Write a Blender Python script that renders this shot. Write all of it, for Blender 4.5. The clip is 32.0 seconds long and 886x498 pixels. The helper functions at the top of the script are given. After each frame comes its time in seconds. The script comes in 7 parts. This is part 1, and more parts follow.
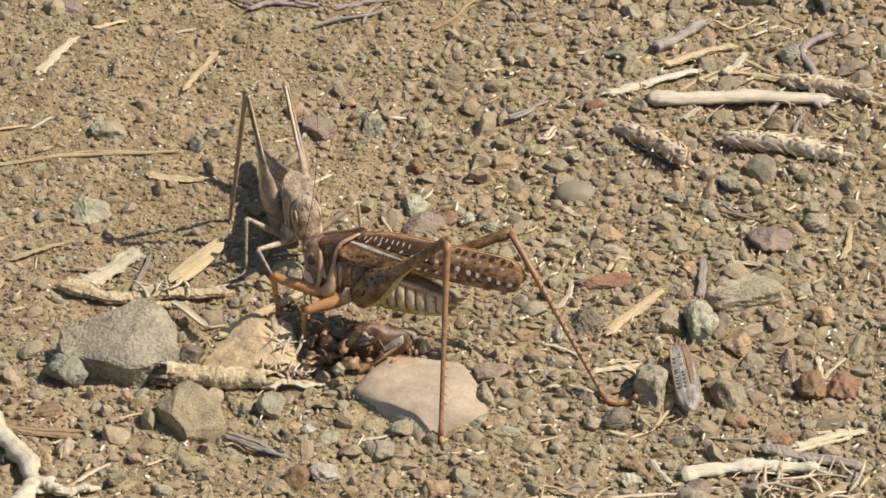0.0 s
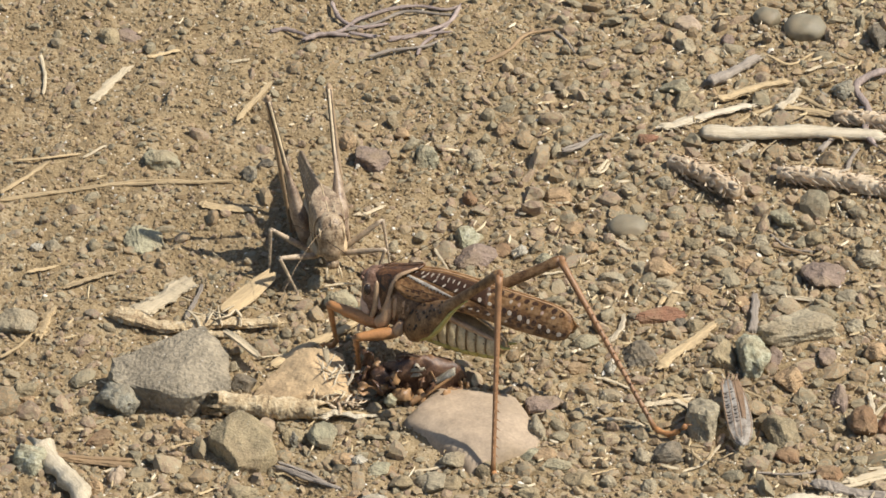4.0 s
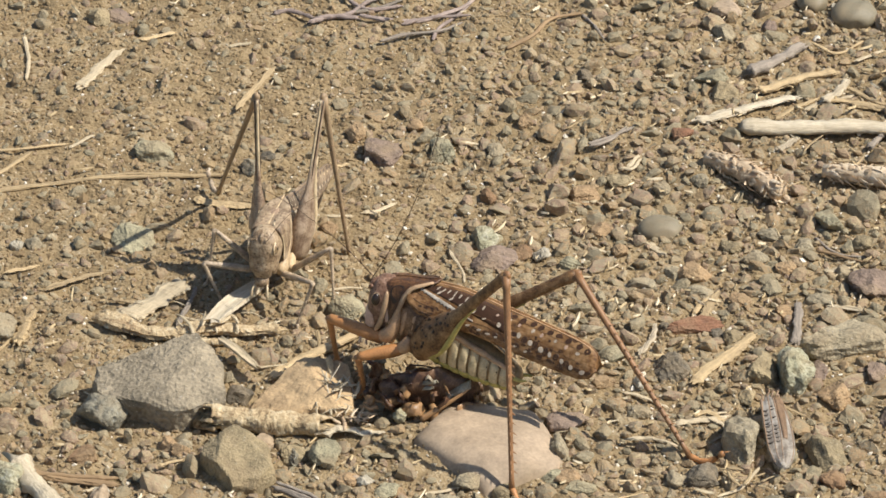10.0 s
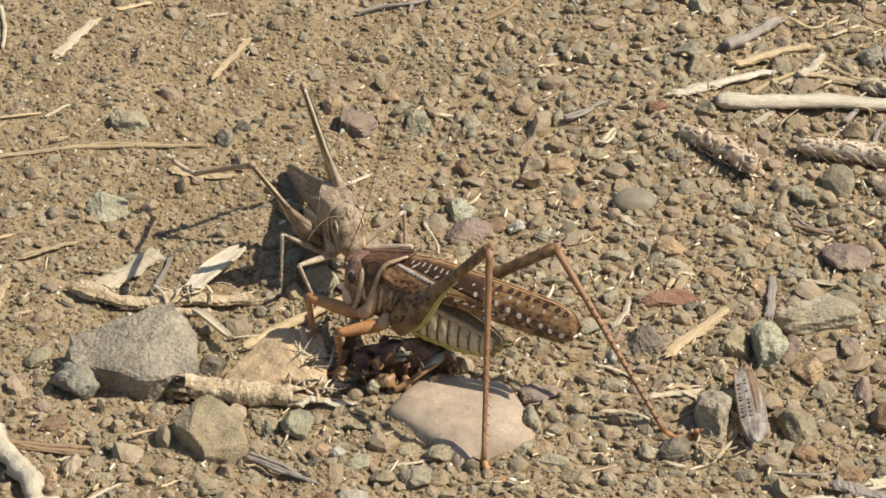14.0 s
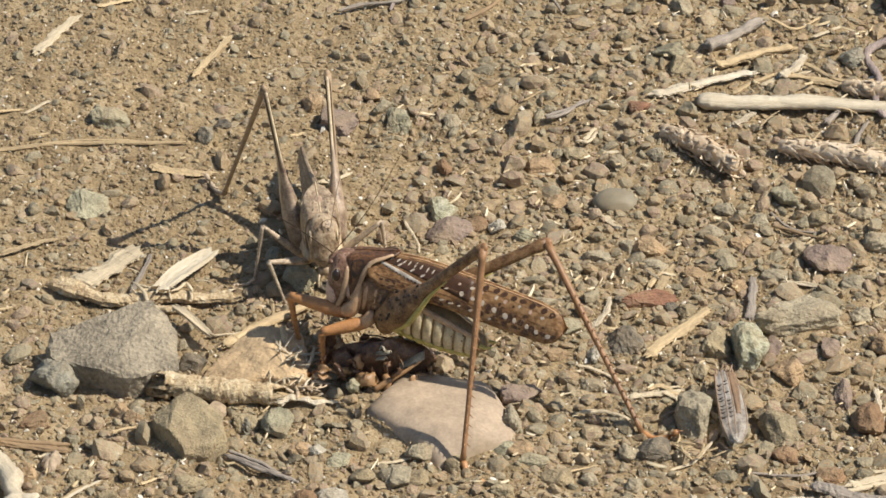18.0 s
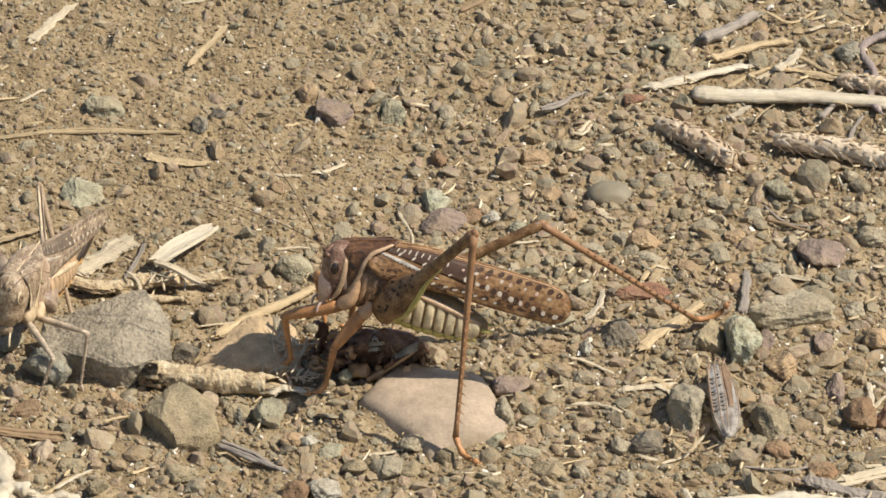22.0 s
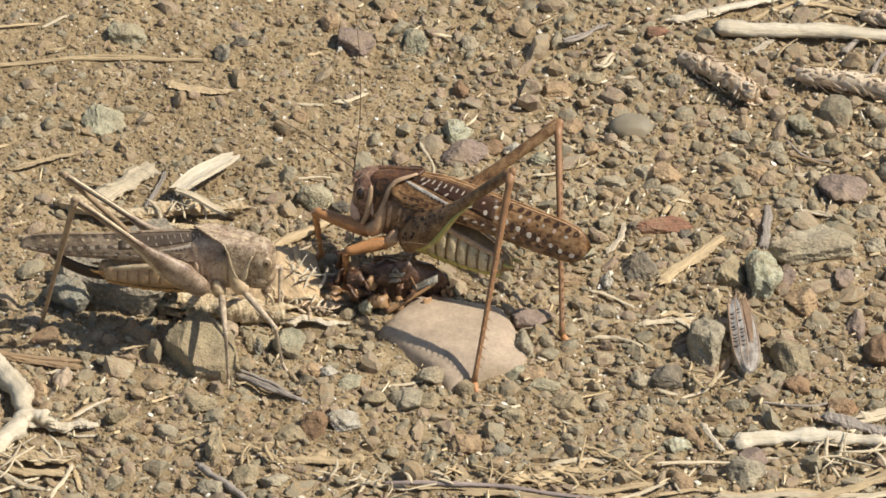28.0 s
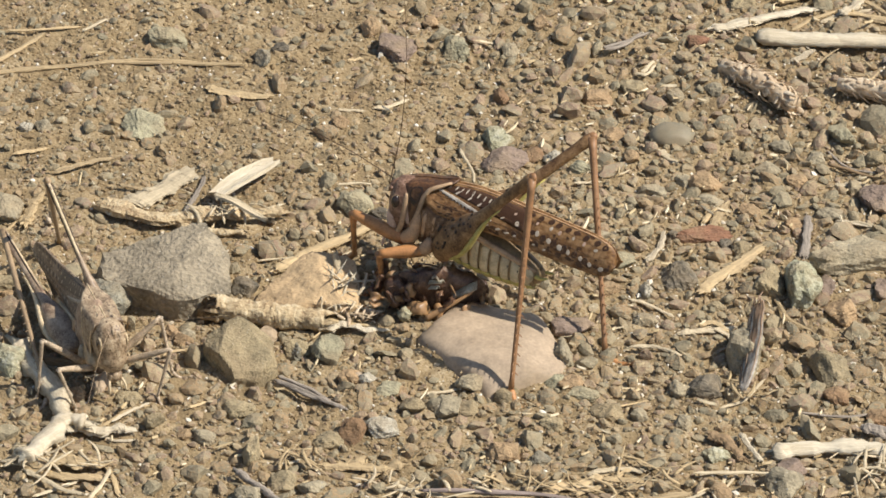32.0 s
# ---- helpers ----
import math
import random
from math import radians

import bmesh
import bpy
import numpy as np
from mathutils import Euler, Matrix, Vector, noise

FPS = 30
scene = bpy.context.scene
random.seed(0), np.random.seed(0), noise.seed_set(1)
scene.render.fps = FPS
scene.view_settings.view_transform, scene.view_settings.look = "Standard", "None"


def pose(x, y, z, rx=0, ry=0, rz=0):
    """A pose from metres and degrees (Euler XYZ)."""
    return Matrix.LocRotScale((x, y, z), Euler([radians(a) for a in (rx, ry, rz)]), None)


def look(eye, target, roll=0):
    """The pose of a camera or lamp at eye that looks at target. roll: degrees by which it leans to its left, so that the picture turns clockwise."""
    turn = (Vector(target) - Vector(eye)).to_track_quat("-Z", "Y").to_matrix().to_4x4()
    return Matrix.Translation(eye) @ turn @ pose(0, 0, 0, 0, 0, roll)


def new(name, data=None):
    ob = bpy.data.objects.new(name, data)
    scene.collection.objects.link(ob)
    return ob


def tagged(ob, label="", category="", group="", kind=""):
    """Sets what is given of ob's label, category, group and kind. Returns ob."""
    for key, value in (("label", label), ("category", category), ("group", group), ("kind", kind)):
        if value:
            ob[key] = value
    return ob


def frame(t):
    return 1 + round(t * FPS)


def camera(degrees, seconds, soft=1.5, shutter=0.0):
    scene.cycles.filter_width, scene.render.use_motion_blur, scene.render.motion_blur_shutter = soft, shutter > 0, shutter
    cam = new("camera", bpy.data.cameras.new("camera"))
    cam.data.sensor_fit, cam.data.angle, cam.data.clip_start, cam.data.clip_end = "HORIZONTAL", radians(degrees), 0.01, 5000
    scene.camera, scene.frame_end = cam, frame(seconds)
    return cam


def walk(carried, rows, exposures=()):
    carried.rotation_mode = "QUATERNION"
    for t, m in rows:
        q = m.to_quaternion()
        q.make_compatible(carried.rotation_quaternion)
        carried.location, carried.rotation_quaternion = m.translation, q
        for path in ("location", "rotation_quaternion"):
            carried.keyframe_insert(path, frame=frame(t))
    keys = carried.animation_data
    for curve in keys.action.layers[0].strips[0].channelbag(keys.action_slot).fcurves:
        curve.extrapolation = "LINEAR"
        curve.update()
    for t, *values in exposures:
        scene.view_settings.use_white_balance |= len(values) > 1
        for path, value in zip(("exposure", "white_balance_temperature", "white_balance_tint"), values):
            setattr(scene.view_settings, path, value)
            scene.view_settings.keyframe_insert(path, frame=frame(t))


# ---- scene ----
cam = camera(6.0, 32.0, soft=1.7)
walk(cam, [
    (0.0, look((0.00395, -1.74369, 1.13443), (0.00620, -0.00362, 0.0), -1.823)),
    (0.5, look((0.00024, -1.74396, 1.13533), (0.00789, -0.00010, 0.0), -1.586)),
    (1.0, look((0.00134, -1.74295, 1.13766), (0.00664, 0.00156, 0.0), -1.485)),
    (1.5, look((-0.00070, -1.74129, 1.13519), (0.00542, 0.00452, 0.0), -1.340)),
    (2.0, look((-0.00325, -1.74262, 1.13454), (0.00479, 0.00383, 0.0), -1.171)),
    (2.5, look((0.00061, -1.74332, 1.13588), (0.00203, 0.00664, 0.0), -1.303)),
    (3.0, look((-0.00215, -1.74333, 1.13519), (-0.00258, 0.01050, 0.0), -1.365)),
    (3.5, look((-0.00115, -1.74396, 1.13444), (-0.00621, 0.01121, 0.0), -1.458)),
    (5.5, look((0.00343, -1.74401, 1.13357), (-0.00664, 0.01199, 0.0), -1.351)),
    (6.0, look((0.00193, -1.74251, 1.13560), (-0.00671, 0.01187, 0.0), -1.308)),
    (6.5, look((0.00274, -1.71598, 1.11517), (-0.00769, 0.01258, 0.0), -1.417)),
    (7.0, look((0.00221, -1.60002, 1.04364), (-0.01078, 0.02440, 0.0), -1.394)),
    (7.5, look((0.00095, -1.60003, 1.04323), (-0.01073, 0.02441, 0.0), -1.181)),
    (8.0, look((0.00145, -1.60230, 1.04099), (-0.01042, 0.02275, 0.0), -1.053)),
    (8.5, look((0.00161, -1.60104, 1.04361), (-0.00967, 0.01885, 0.0), -1.017)),
    (9.0, look((-0.00258, -1.60171, 1.04207), (-0.00979, 0.01539, 0.0), -0.908)),
    (9.5, look((0.00104, -1.60055, 1.04188), (-0.01037, 0.01269, 0.0), -1.044)),
    (10.0, look((0.00153, -1.60070, 1.04203), (-0.01011, 0.01243, 0.0), -1.049)),
    (10.5, look((-0.00142, -1.60089, 1.04318), (-0.00974, 0.01057, 0.0), -0.868)),
    (11.0, look((0.00159, -1.59989, 1.04392), (-0.00996, 0.01101, 0.0), -0.888)),
    (11.5, look((-0.00095, -1.60011, 1.04311), (-0.00981, 0.00982, 0.0), -0.748)),
    (12.0, look((0.00071, -1.60064, 1.04169), (-0.00937, 0.00846, 0.0), -0.758)),
    (12.5, look((0.00362, -1.60186, 1.04129), (-0.00757, 0.00629, 0.0), -0.762)),
    (13.0, look((-0.00139, -1.60050, 1.04190), (-0.00592, 0.00363, 0.0), -0.579)),
    (13.5, look((-0.00351, -1.60027, 1.04306), (-0.00516, 0.00224, 0.0), -0.489)),
    (14.0, look((0.00384, -1.60151, 1.04218), (-0.00433, 0.00052, 0.0), -0.584)),
    (14.5, look((-0.00140, -1.60013, 1.04323), (-0.00253, -0.00104, 0.0), -0.400)),
    (16.5, look((-0.00216, -1.59880, 1.04212), (-0.00055, -0.00164, 0.0), -0.150)),
    (17.0, look((-0.00194, -1.59936, 1.04174), (-0.00002, -0.00156, 0.0), -0.100)),
    (17.5, look((-0.00020, -1.59807, 1.04227), (0.00059, -0.00105, 0.0), -0.052)),
    (18.0, look((-0.00029, -1.59990, 1.04051), (0.00007, 0.00008, 0.0), -0.069)),
    (18.5, look((-0.00015, -1.59989, 1.04069), (0.00020, -0.00022, 0.0), -0.057)),
    (19.0, look((-0.00021, -1.59860, 1.04259), (0.00002, 0.00002, 0.0), -0.035)),
    (19.5, look((0.00002, -1.59951, 1.04083), (-0.00018, -0.00156, 0.0), -0.009)),
    (20.0, look((-0.00001, -1.59946, 1.04056), (-0.00075, -0.00176, 0.0), 0.032)),
    (20.5, look((0.00242, -1.60039, 1.04077), (-0.00052, -0.00372, 0.0), 0.063)),
    (21.0, look((-0.00142, -1.59960, 1.04232), (0.00030, -0.00345, 0.0), 0.231)),
    (21.5, look((-0.00084, -1.59853, 1.04042), (0.00063, -0.00313, 0.0), 0.277)),
    (22.0, look((0.00148, -1.59931, 1.04089), (0.00149, -0.00347, 0.0), 0.328)),
    (22.5, look((-0.00056, -1.59827, 1.04214), (0.00287, -0.00363, 0.0), 0.500)),
    (23.0, look((0.00023, -1.59846, 1.03936), (0.00534, -0.00417, 0.0), 0.570)),
    (23.5, look((-0.00010, -1.59827, 1.03959), (0.00670, -0.00470, 0.0), 0.620)),
    (24.0, look((-0.00082, -1.59818, 1.04163), (0.00785, -0.00742, 0.0), 0.745)),
    (24.5, look((-0.00020, -1.59708, 1.04101), (0.00625, -0.01264, 0.0), 0.784)),
    (25.0, look((0.00230, -1.59639, 1.04048), (0.00317, -0.01562, 0.0), 0.786)),
    (25.5, look((-0.00072, -1.59640, 1.04085), (0.00222, -0.01925, 0.0), 0.933)),
    (27.5, look((0.00040, -1.59619, 1.04212), (-0.00243, -0.02839, 0.0), 0.854)),
    (28.0, look((-0.00118, -1.59529, 1.04288), (-0.00301, -0.03149, 0.0), 0.934)),
    (28.5, look((-0.00398, -1.59681, 1.04157), (-0.00493, -0.03250, 0.0), 1.037)),
    (29.0, look((0.00122, -1.59567, 1.04212), (-0.00472, -0.03293, 0.0), 1.024)),
    (29.5, look((0.00104, -1.59575, 1.04281), (-0.00325, -0.03419, 0.0), 1.239)),
    (30.0, look((0.00099, -1.59535, 1.04368), (-0.00279, -0.03730, 0.0), 1.307)),
    (30.5, look((0.00127, -1.59512, 1.04303), (-0.00138, -0.03764, 0.0), 1.303)),
    (31.0, look((0.00312, -1.59647, 1.04196), (0.00089, -0.03897, 0.0), 1.375)),
    (31.5, look((-0.00015, -1.59383, 1.04251), (0.00211, -0.04442, 0.0), 1.514)),
    (32.0, look((-0.00432, -1.59233, 1.04328), (-0.01182, -0.02898, 0.0), 1.318)),
], exposures=[(0.0, 0.53)])

# ---- world and sun ----
SUN_EL, SUN_AZ = 51.0, 97.0
world = bpy.data.worlds.new("sky")
scene.world = world
world.use_nodes = True
wn = world.node_tree
sky = wn.nodes.new("ShaderNodeTexSky")
sky.sky_type, sky.sun_disc = "NISHITA", False
sky.sun_elevation, sky.sun_rotation = radians(SUN_EL), radians(SUN_AZ)
wn.links.new(sky.outputs[0], wn.nodes["Background"].inputs[0])
wn.nodes["Background"].inputs[1].default_value = 0.085
sun = new("sun", bpy.data.lights.new("sun", "SUN"))
sun.data.energy, sun.data.angle, sun.data.color = 4.2, radians(0.55), (1.0, 0.95, 0.87)
sun_way = Vector((math.sin(radians(SUN_AZ)) * math.cos(radians(SUN_EL)), math.cos(radians(SUN_AZ)) * math.cos(radians(SUN_EL)), math.sin(radians(SUN_EL))))
sun.matrix_world = look(sun_way * 8, (0, 0, 0))


# ---- materials ----
def mat(name, stops, scale=600.0, fine=3500.0, rough=0.8, bump=0.3, depth=0.0003, pick="object", mix=0.5, speck=None, metal=0.0, coat=0.0, detail=6.0, stretch=None, spec=0.35, dust=0.0):
    """Colours blended by coarse and fine grain; pick: whole-piece colour by object, island or none."""
    m = bpy.data.materials.new(name)
    m.use_nodes = True
    nt = m.node_tree
    bsdf = nt.nodes["Principled BSDF"]
    N, L = nt.nodes.new, nt.links.new
    tc = N("ShaderNodeTexCoord")
    vec = tc.outputs["Object"]
    if stretch:
        mp = N("ShaderNodeMapping")
        mp.inputs["Scale"].default_value = stretch
        L(vec, mp.inputs["Vector"])
        vec = mp.outputs[0]
    if pick == "object":
        oi = N("ShaderNodeObjectInfo")
        rnd = oi.outputs["Random"]
    elif pick == "island":
        gi = N("ShaderNodeNewGeometry")
        rnd = gi.outputs["Random Per Island"]
    else:
        rnd = None
    if rnd is not None:
        add = N("ShaderNodeVectorMath")
        add.operation = "MULTIPLY_ADD"
        L(rnd, add.inputs[0])
        add.inputs[1].default_value = (3.1, 1.7, 2.3)
        L(vec, add.inputs[2])
        vec = add.outputs[0]
    n1 = N("ShaderNodeTexNoise")
    n1.inputs["Scale"].default_value, n1.inputs["Detail"].default_value, n1.inputs["Roughness"].default_value = scale, detail, 0.62
    L(vec, n1.inputs["Vector"])
    n2 = N("ShaderNodeTexNoise")
    n2.inputs["Scale"].default_value, n2.inputs["Detail"].default_value = fine, 3.0
    L(vec, n2.inputs["Vector"])
    # one value: piece tone, patches and grain
    v = N("ShaderNodeMix")
    v.inputs[0].default_value = 0.35
    L(n1.outputs[0], v.inputs[2])
    L(n2.outputs[0], v.inputs[3])
    grain = N("ShaderNodeMapRange")
    grain.inputs[1].default_value, grain.inputs[2].default_value = 0.33, 0.67
    L(v.outputs[0], grain.inputs[0])
    val = grain.outputs[0]
    if rnd is not None:
        w = N("ShaderNodeMix")
        w.inputs[0].default_value = 1.0 - mix
        L(rnd, w.inputs[2])
        L(val, w.inputs[3])
        val = w.outputs[0]
    ramp = N("ShaderNodeValToRGB")
    els = ramp.color_ramp.elements
    while len(els) < len(stops):
        els.new(0.5)
    for e, (p, c) in zip(els, stops):
        e.position, e.color = p, (*c, 1)
    L(val, ramp.inputs[0])
    col = ramp.outputs[0]
    if speck:
        vo = N("ShaderNodeTexVoronoi")
        vo.inputs["Scale"].default_value = speck[0]
        L(vec, vo.inputs["Vector"])
        lt = N("ShaderNodeMath")
        lt.operation = "LESS_THAN"
        lt.inputs[1].default_value = speck[1]
        L(vo.outputs["Distance"], lt.inputs[0])
        mx = N("ShaderNodeMix")
        mx.data_type = "RGBA"
        L(lt.outputs[0], mx.inputs[0])
        L(col, mx.inputs[6])
        mx.inputs[7].default_value = (*speck[2], 1)
        col = mx.outputs[2]
    if dust:
        dn = N("ShaderNodeTexNoise")
        dn.inputs["Scale"].default_value, dn.inputs["Detail"].default_value = scale * 0.45, 8.0
        L(vec, dn.inputs["Vector"])
        dr = N("ShaderNodeMapRange")
        dr.inputs[1].default_value, dr.inputs[2].default_value, dr.inputs[4].default_value = 0.46, 0.66, dust
        L(dn.outputs[0], dr.inputs[0])
        dm = N("ShaderNodeMix")
        dm.data_type = "RGBA"
        L(dr.outputs[0], dm.inputs[0])
        L(col, dm.inputs[6])
        dm.inputs[7].default_value = (0.322, 0.234, 0.130, 1)
        col = dm.outputs[2]
    L(col, bsdf.inputs["Base Color"])
    bsdf.inputs["Metallic"].default_value = metal
    bsdf.inputs["Specular IOR Level"].default_value = spec
    bsdf.inputs["Coat Weight"].default_value = coat
    rr = N("ShaderNodeMapRange")
    rr.inputs[3].default_value, rr.inputs[4].default_value = max(rough - 0.12, 0.05), min(rough + 0.12, 1)
    L(n1.outputs[0], rr.inputs[0])
    L(rr.outputs[0], bsdf.inputs["Roughness"])
    if bump:
        b = N("ShaderNodeBump")
        b.inputs["Strength"].default_value, b.inputs["Distance"].default_value = bump, depth or 0.0003
        L(v.outputs[0], b.inputs["Height"])
        L(b.outputs[0], bsdf.inputs["Normal"])
    return m


def shade(c, k):
    return tuple(min(x * k, 1) for x in c)


def tones(c, lo=0.62, hi=1.3):
    return [(0.1, shade(c, lo)), (0.5, c), (0.9, shade(c, hi))]


SOIL = mat("soil", [(0.08, (0.130, 0.090, 0.047)), (0.38, (0.236, 0.169, 0.086)), (0.62, (0.298, 0.219, 0.117)), (0.92, (0.40, 0.315, 0.195))],
           scale=110, fine=1700, rough=0.95, bump=1.0, depth=0.0014, pick="", speck=(520, 0.12, (0.52, 0.43, 0.30)), detail=12)
GRAVEL = mat("gravel_stone", [(0.03, (0.116, 0.098, 0.064)), (0.14, (0.211, 0.180, 0.113)), (0.28, (0.301, 0.250, 0.156)), (0.40, (0.206, 0.176, 0.113)), (0.50, (0.327, 0.216, 0.112)),
             (0.60, (0.274, 0.232, 0.148)), (0.70, (0.254, 0.169, 0.113)), (0.80, (0.364, 0.277, 0.164)), (0.90, (0.301, 0.258, 0.168)), (0.98, (0.591, 0.476, 0.327))], scale=480, fine=2300, rough=0.92, bump=1.0, depth=0.0007, pick="island", mix=0.66, dust=0.55,
             speck=(900, 0.14, (0.422, 0.340, 0.221)))
CLOD = mat("clod", [(0.05, (0.16, 0.104, 0.052)), (0.45, (0.255, 0.181, 0.093)), (0.8, (0.342, 0.252, 0.139)), (0.98, (0.52, 0.42, 0.27))], scale=500, fine=2400, rough=0.95, bump=0.9, depth=0.0006, pick="island", mix=0.6)
CHAFF = mat("chaff", [(0.1, (0.36, 0.26, 0.13)), (0.5, (0.54, 0.42, 0.24)), (0.9, (0.72, 0.62, 0.44))], scale=500, fine=2500, rough=0.7, bump=0.3, pick="island", mix=0.6)
PALE = mat("pale_grit", [(0.1, (0.34, 0.27, 0.17)), (0.5, (0.56, 0.48, 0.35)), (0.9, (0.78, 0.72, 0.60))], scale=600, fine=2600, rough=0.7, bump=0.6, pick="island", mix=0.7)
STONES = {
    "grey": mat("grey_stone", tones((0.289, 0.241, 0.156), 0.5, 1.55), 260, 1700, 0.85, 1.0, depth=0.0011, pick="object", mix=0.2, dust=0.42, speck=(500, 0.12, (0.30, 0.27, 0.21))),
    "blue": mat("blue_grey_stone", tones((0.225, 0.205, 0.149), 0.5, 1.5), 400, 2200, 0.85, 1.0, depth=0.0011, pick="object", mix=0.2, dust=0.42, speck=(900, 0.16, (0.28, 0.28, 0.25))),
    "dark": mat("dark_stone", tones((0.137, 0.114, 0.080), 0.5, 1.8), 400, 2200, 0.8, 1.0, depth=0.0011, pick="object", mix=0.2, dust=0.42),
    "olive": mat("olive_stone", tones((0.268, 0.211, 0.121), 0.5, 1.6), 240, 2000, 0.9, 1.0, depth=0.0011, pick="object", mix=0.25, dust=0.42, speck=(700, 0.13, (0.34, 0.29, 0.19))),
    "green": mat("green_grey_stone", tones((0.278, 0.249, 0.158), 0.5, 1.6), 320, 2000, 0.85, 1.0, depth=0.0011, pick="object", mix=0.25, dust=0.42, speck=(650, 0.12, (0.15, 0.15, 0.11))),
    "smooth": mat("smooth_pebble", tones((0.209, 0.179, 0.119), 0.8, 1.15), 300, 2600, 0.6, 0.35, depth=0.0003, pick="object", mix=0.2, dust=0.42),
    "cream": mat("cream_stone", tones((0.372, 0.281, 0.190), 0.7, 1.3), 160, 1500, 0.75, 0.35, depth=0.0003, pick="object", mix=0.15, dust=0.42),
    "slab": mat("grey_slab", tones((0.263, 0.217, 0.147), 0.45, 1.6), 85, 1100, 0.85, 1.0, depth=0.0022, pick="object", mix=0.1, dust=0.45, speck=(600, 0.12, (0.36, 0.32, 0.25))),
    "sand": mat("sandy_stone", tones((0.483, 0.338, 0.186), 0.7, 1.3), 380, 1800, 0.9, 0.8, depth=0.0006, pick="object", mix=0.15, dust=0.5, speck=(800, 0.14, (0.24, 0.17, 0.09))),
    "white": mat("white_quartz", [(0.1, (0.17, 0.145, 0.10)), (0.45, (0.34, 0.30, 0.22)), (0.9, (0.56, 0.50, 0.39))], 420, 2200, 0.6, 1.0, depth=0.0011, pick="object", mix=0.2, dust=0.42),
    "tan": mat("tan_stone", tones((0.325, 0.218, 0.117), 0.6, 1.5), 350, 2000, 0.9, 1.0, depth=0.0011, pick="object", mix=0.25, dust=0.42),
    "brown": mat("brown_stone", tones((0.232, 0.140, 0.073)), 350, 2000, 0.9, 1.0, depth=0.0011, pick="object", mix=0.25, dust=0.42),
    "red": mat("red_brown_stone", tones((0.232, 0.116, 0.065)), 350, 2000, 0.85, 1.0, depth=0.0011, pick="object", mix=0.2, dust=0.42),
    "mauve": mat("mauve_stone", tones((0.219, 0.158, 0.116), 0.65, 1.45), 350, 2000, 0.85, 1.0, depth=0.0011, pick="object", mix=0.2, dust=0.42, speck=(700, 0.12, (0.27, 0.21, 0.18))),
    "lichen": mat("lichen_stone", [(0.15, (0.16, 0.14, 0.08)), (0.5, (0.36, 0.34, 0.22)), (0.85, (0.50, 0.47, 0.35))], 520, 1800, 0.95, 1.0, depth=0.0011, pick="object", mix=0.1, dust=0.42),
}
WOODS = {
    "straw": mat("dry_straw", tones((0.43, 0.315, 0.17), 0.55, 1.45), 160, 1500, 0.7, 0.9, depth=0.0007, stretch=(0.25, 3, 3), pick="object", mix=0.3),
    "pale": mat("bleached_straw", tones((0.52, 0.42, 0.27), 0.6, 1.3), 160, 1500, 0.7, 0.9, depth=0.0007, stretch=(0.25, 3, 3), pick="object", mix=0.3),
    "white": mat("bleached_wood", [(0.1, (0.33, 0.265, 0.18)), (0.5, (0.53, 0.44, 0.30)), (0.9, (0.68, 0.595, 0.44))], 200, 1500, 0.8, 0.9, depth=0.0008, stretch=(0.25, 3, 3), pick="object", mix=0.3),
    "bark": mat("pale_bark", [(0.1, (0.24, 0.155, 0.08)), (0.45, (0.48, 0.36, 0.205)), (0.9, (0.66, 0.56, 0.38))], 320, 1700, 0.9, 1.0, depth=0.0012, pick="object", mix=0.15),
    "brown": mat("brown_stalk", tones((0.27, 0.18, 0.095)), 200, 1500, 0.8, 0.6, stretch=(0.25, 3, 3), pick="object", mix=0.3),
    "grey": mat("weathered_twig", tones((0.27, 0.225, 0.175), 0.5, 1.5), 220, 1500, 0.85, 0.9, depth=0.0007, stretch=(0.25, 3, 3), pick="object", mix=0.3),
    "mauve": mat("mauve_twig", tones((0.31, 0.24, 0.20), 0.55, 1.45), 220, 1500, 0.8, 0.9, depth=0.0006, stretch=(0.25, 3, 3), pick="object", mix=0.3),
    "husk": mat("papery_husk", [(0.1, (0.36, 0.245, 0.145)), (0.5, (0.54, 0.41, 0.265)), (0.9, (0.72, 0.60, 0.43))], 300, 1700, 0.8, 0.7, depth=0.0006, pick="object", mix=0.45),
}


# ---- noise and ground height ----
_rng = np.random.RandomState(7)
_tab = _rng.rand(256, 256)


def vnoise(x, y):
    xi, yi = np.floor(x).astype(int), np.floor(y).astype(int)
    fx, fy = x - xi, y - yi
    fx, fy = fx * fx * (3 - 2 * fx), fy * fy * (3 - 2 * fy)
    a, b = _tab[xi % 256, yi % 256], _tab[(xi + 1) % 256, yi % 256]
    c, d = _tab[xi % 256, (yi + 1) % 256], _tab[(xi + 1) % 256, (yi + 1) % 256]
    return (a * (1 - fx) + b * fx) * (1 - fy) + (c * (1 - fx) + d * fx) * fy - 0.5


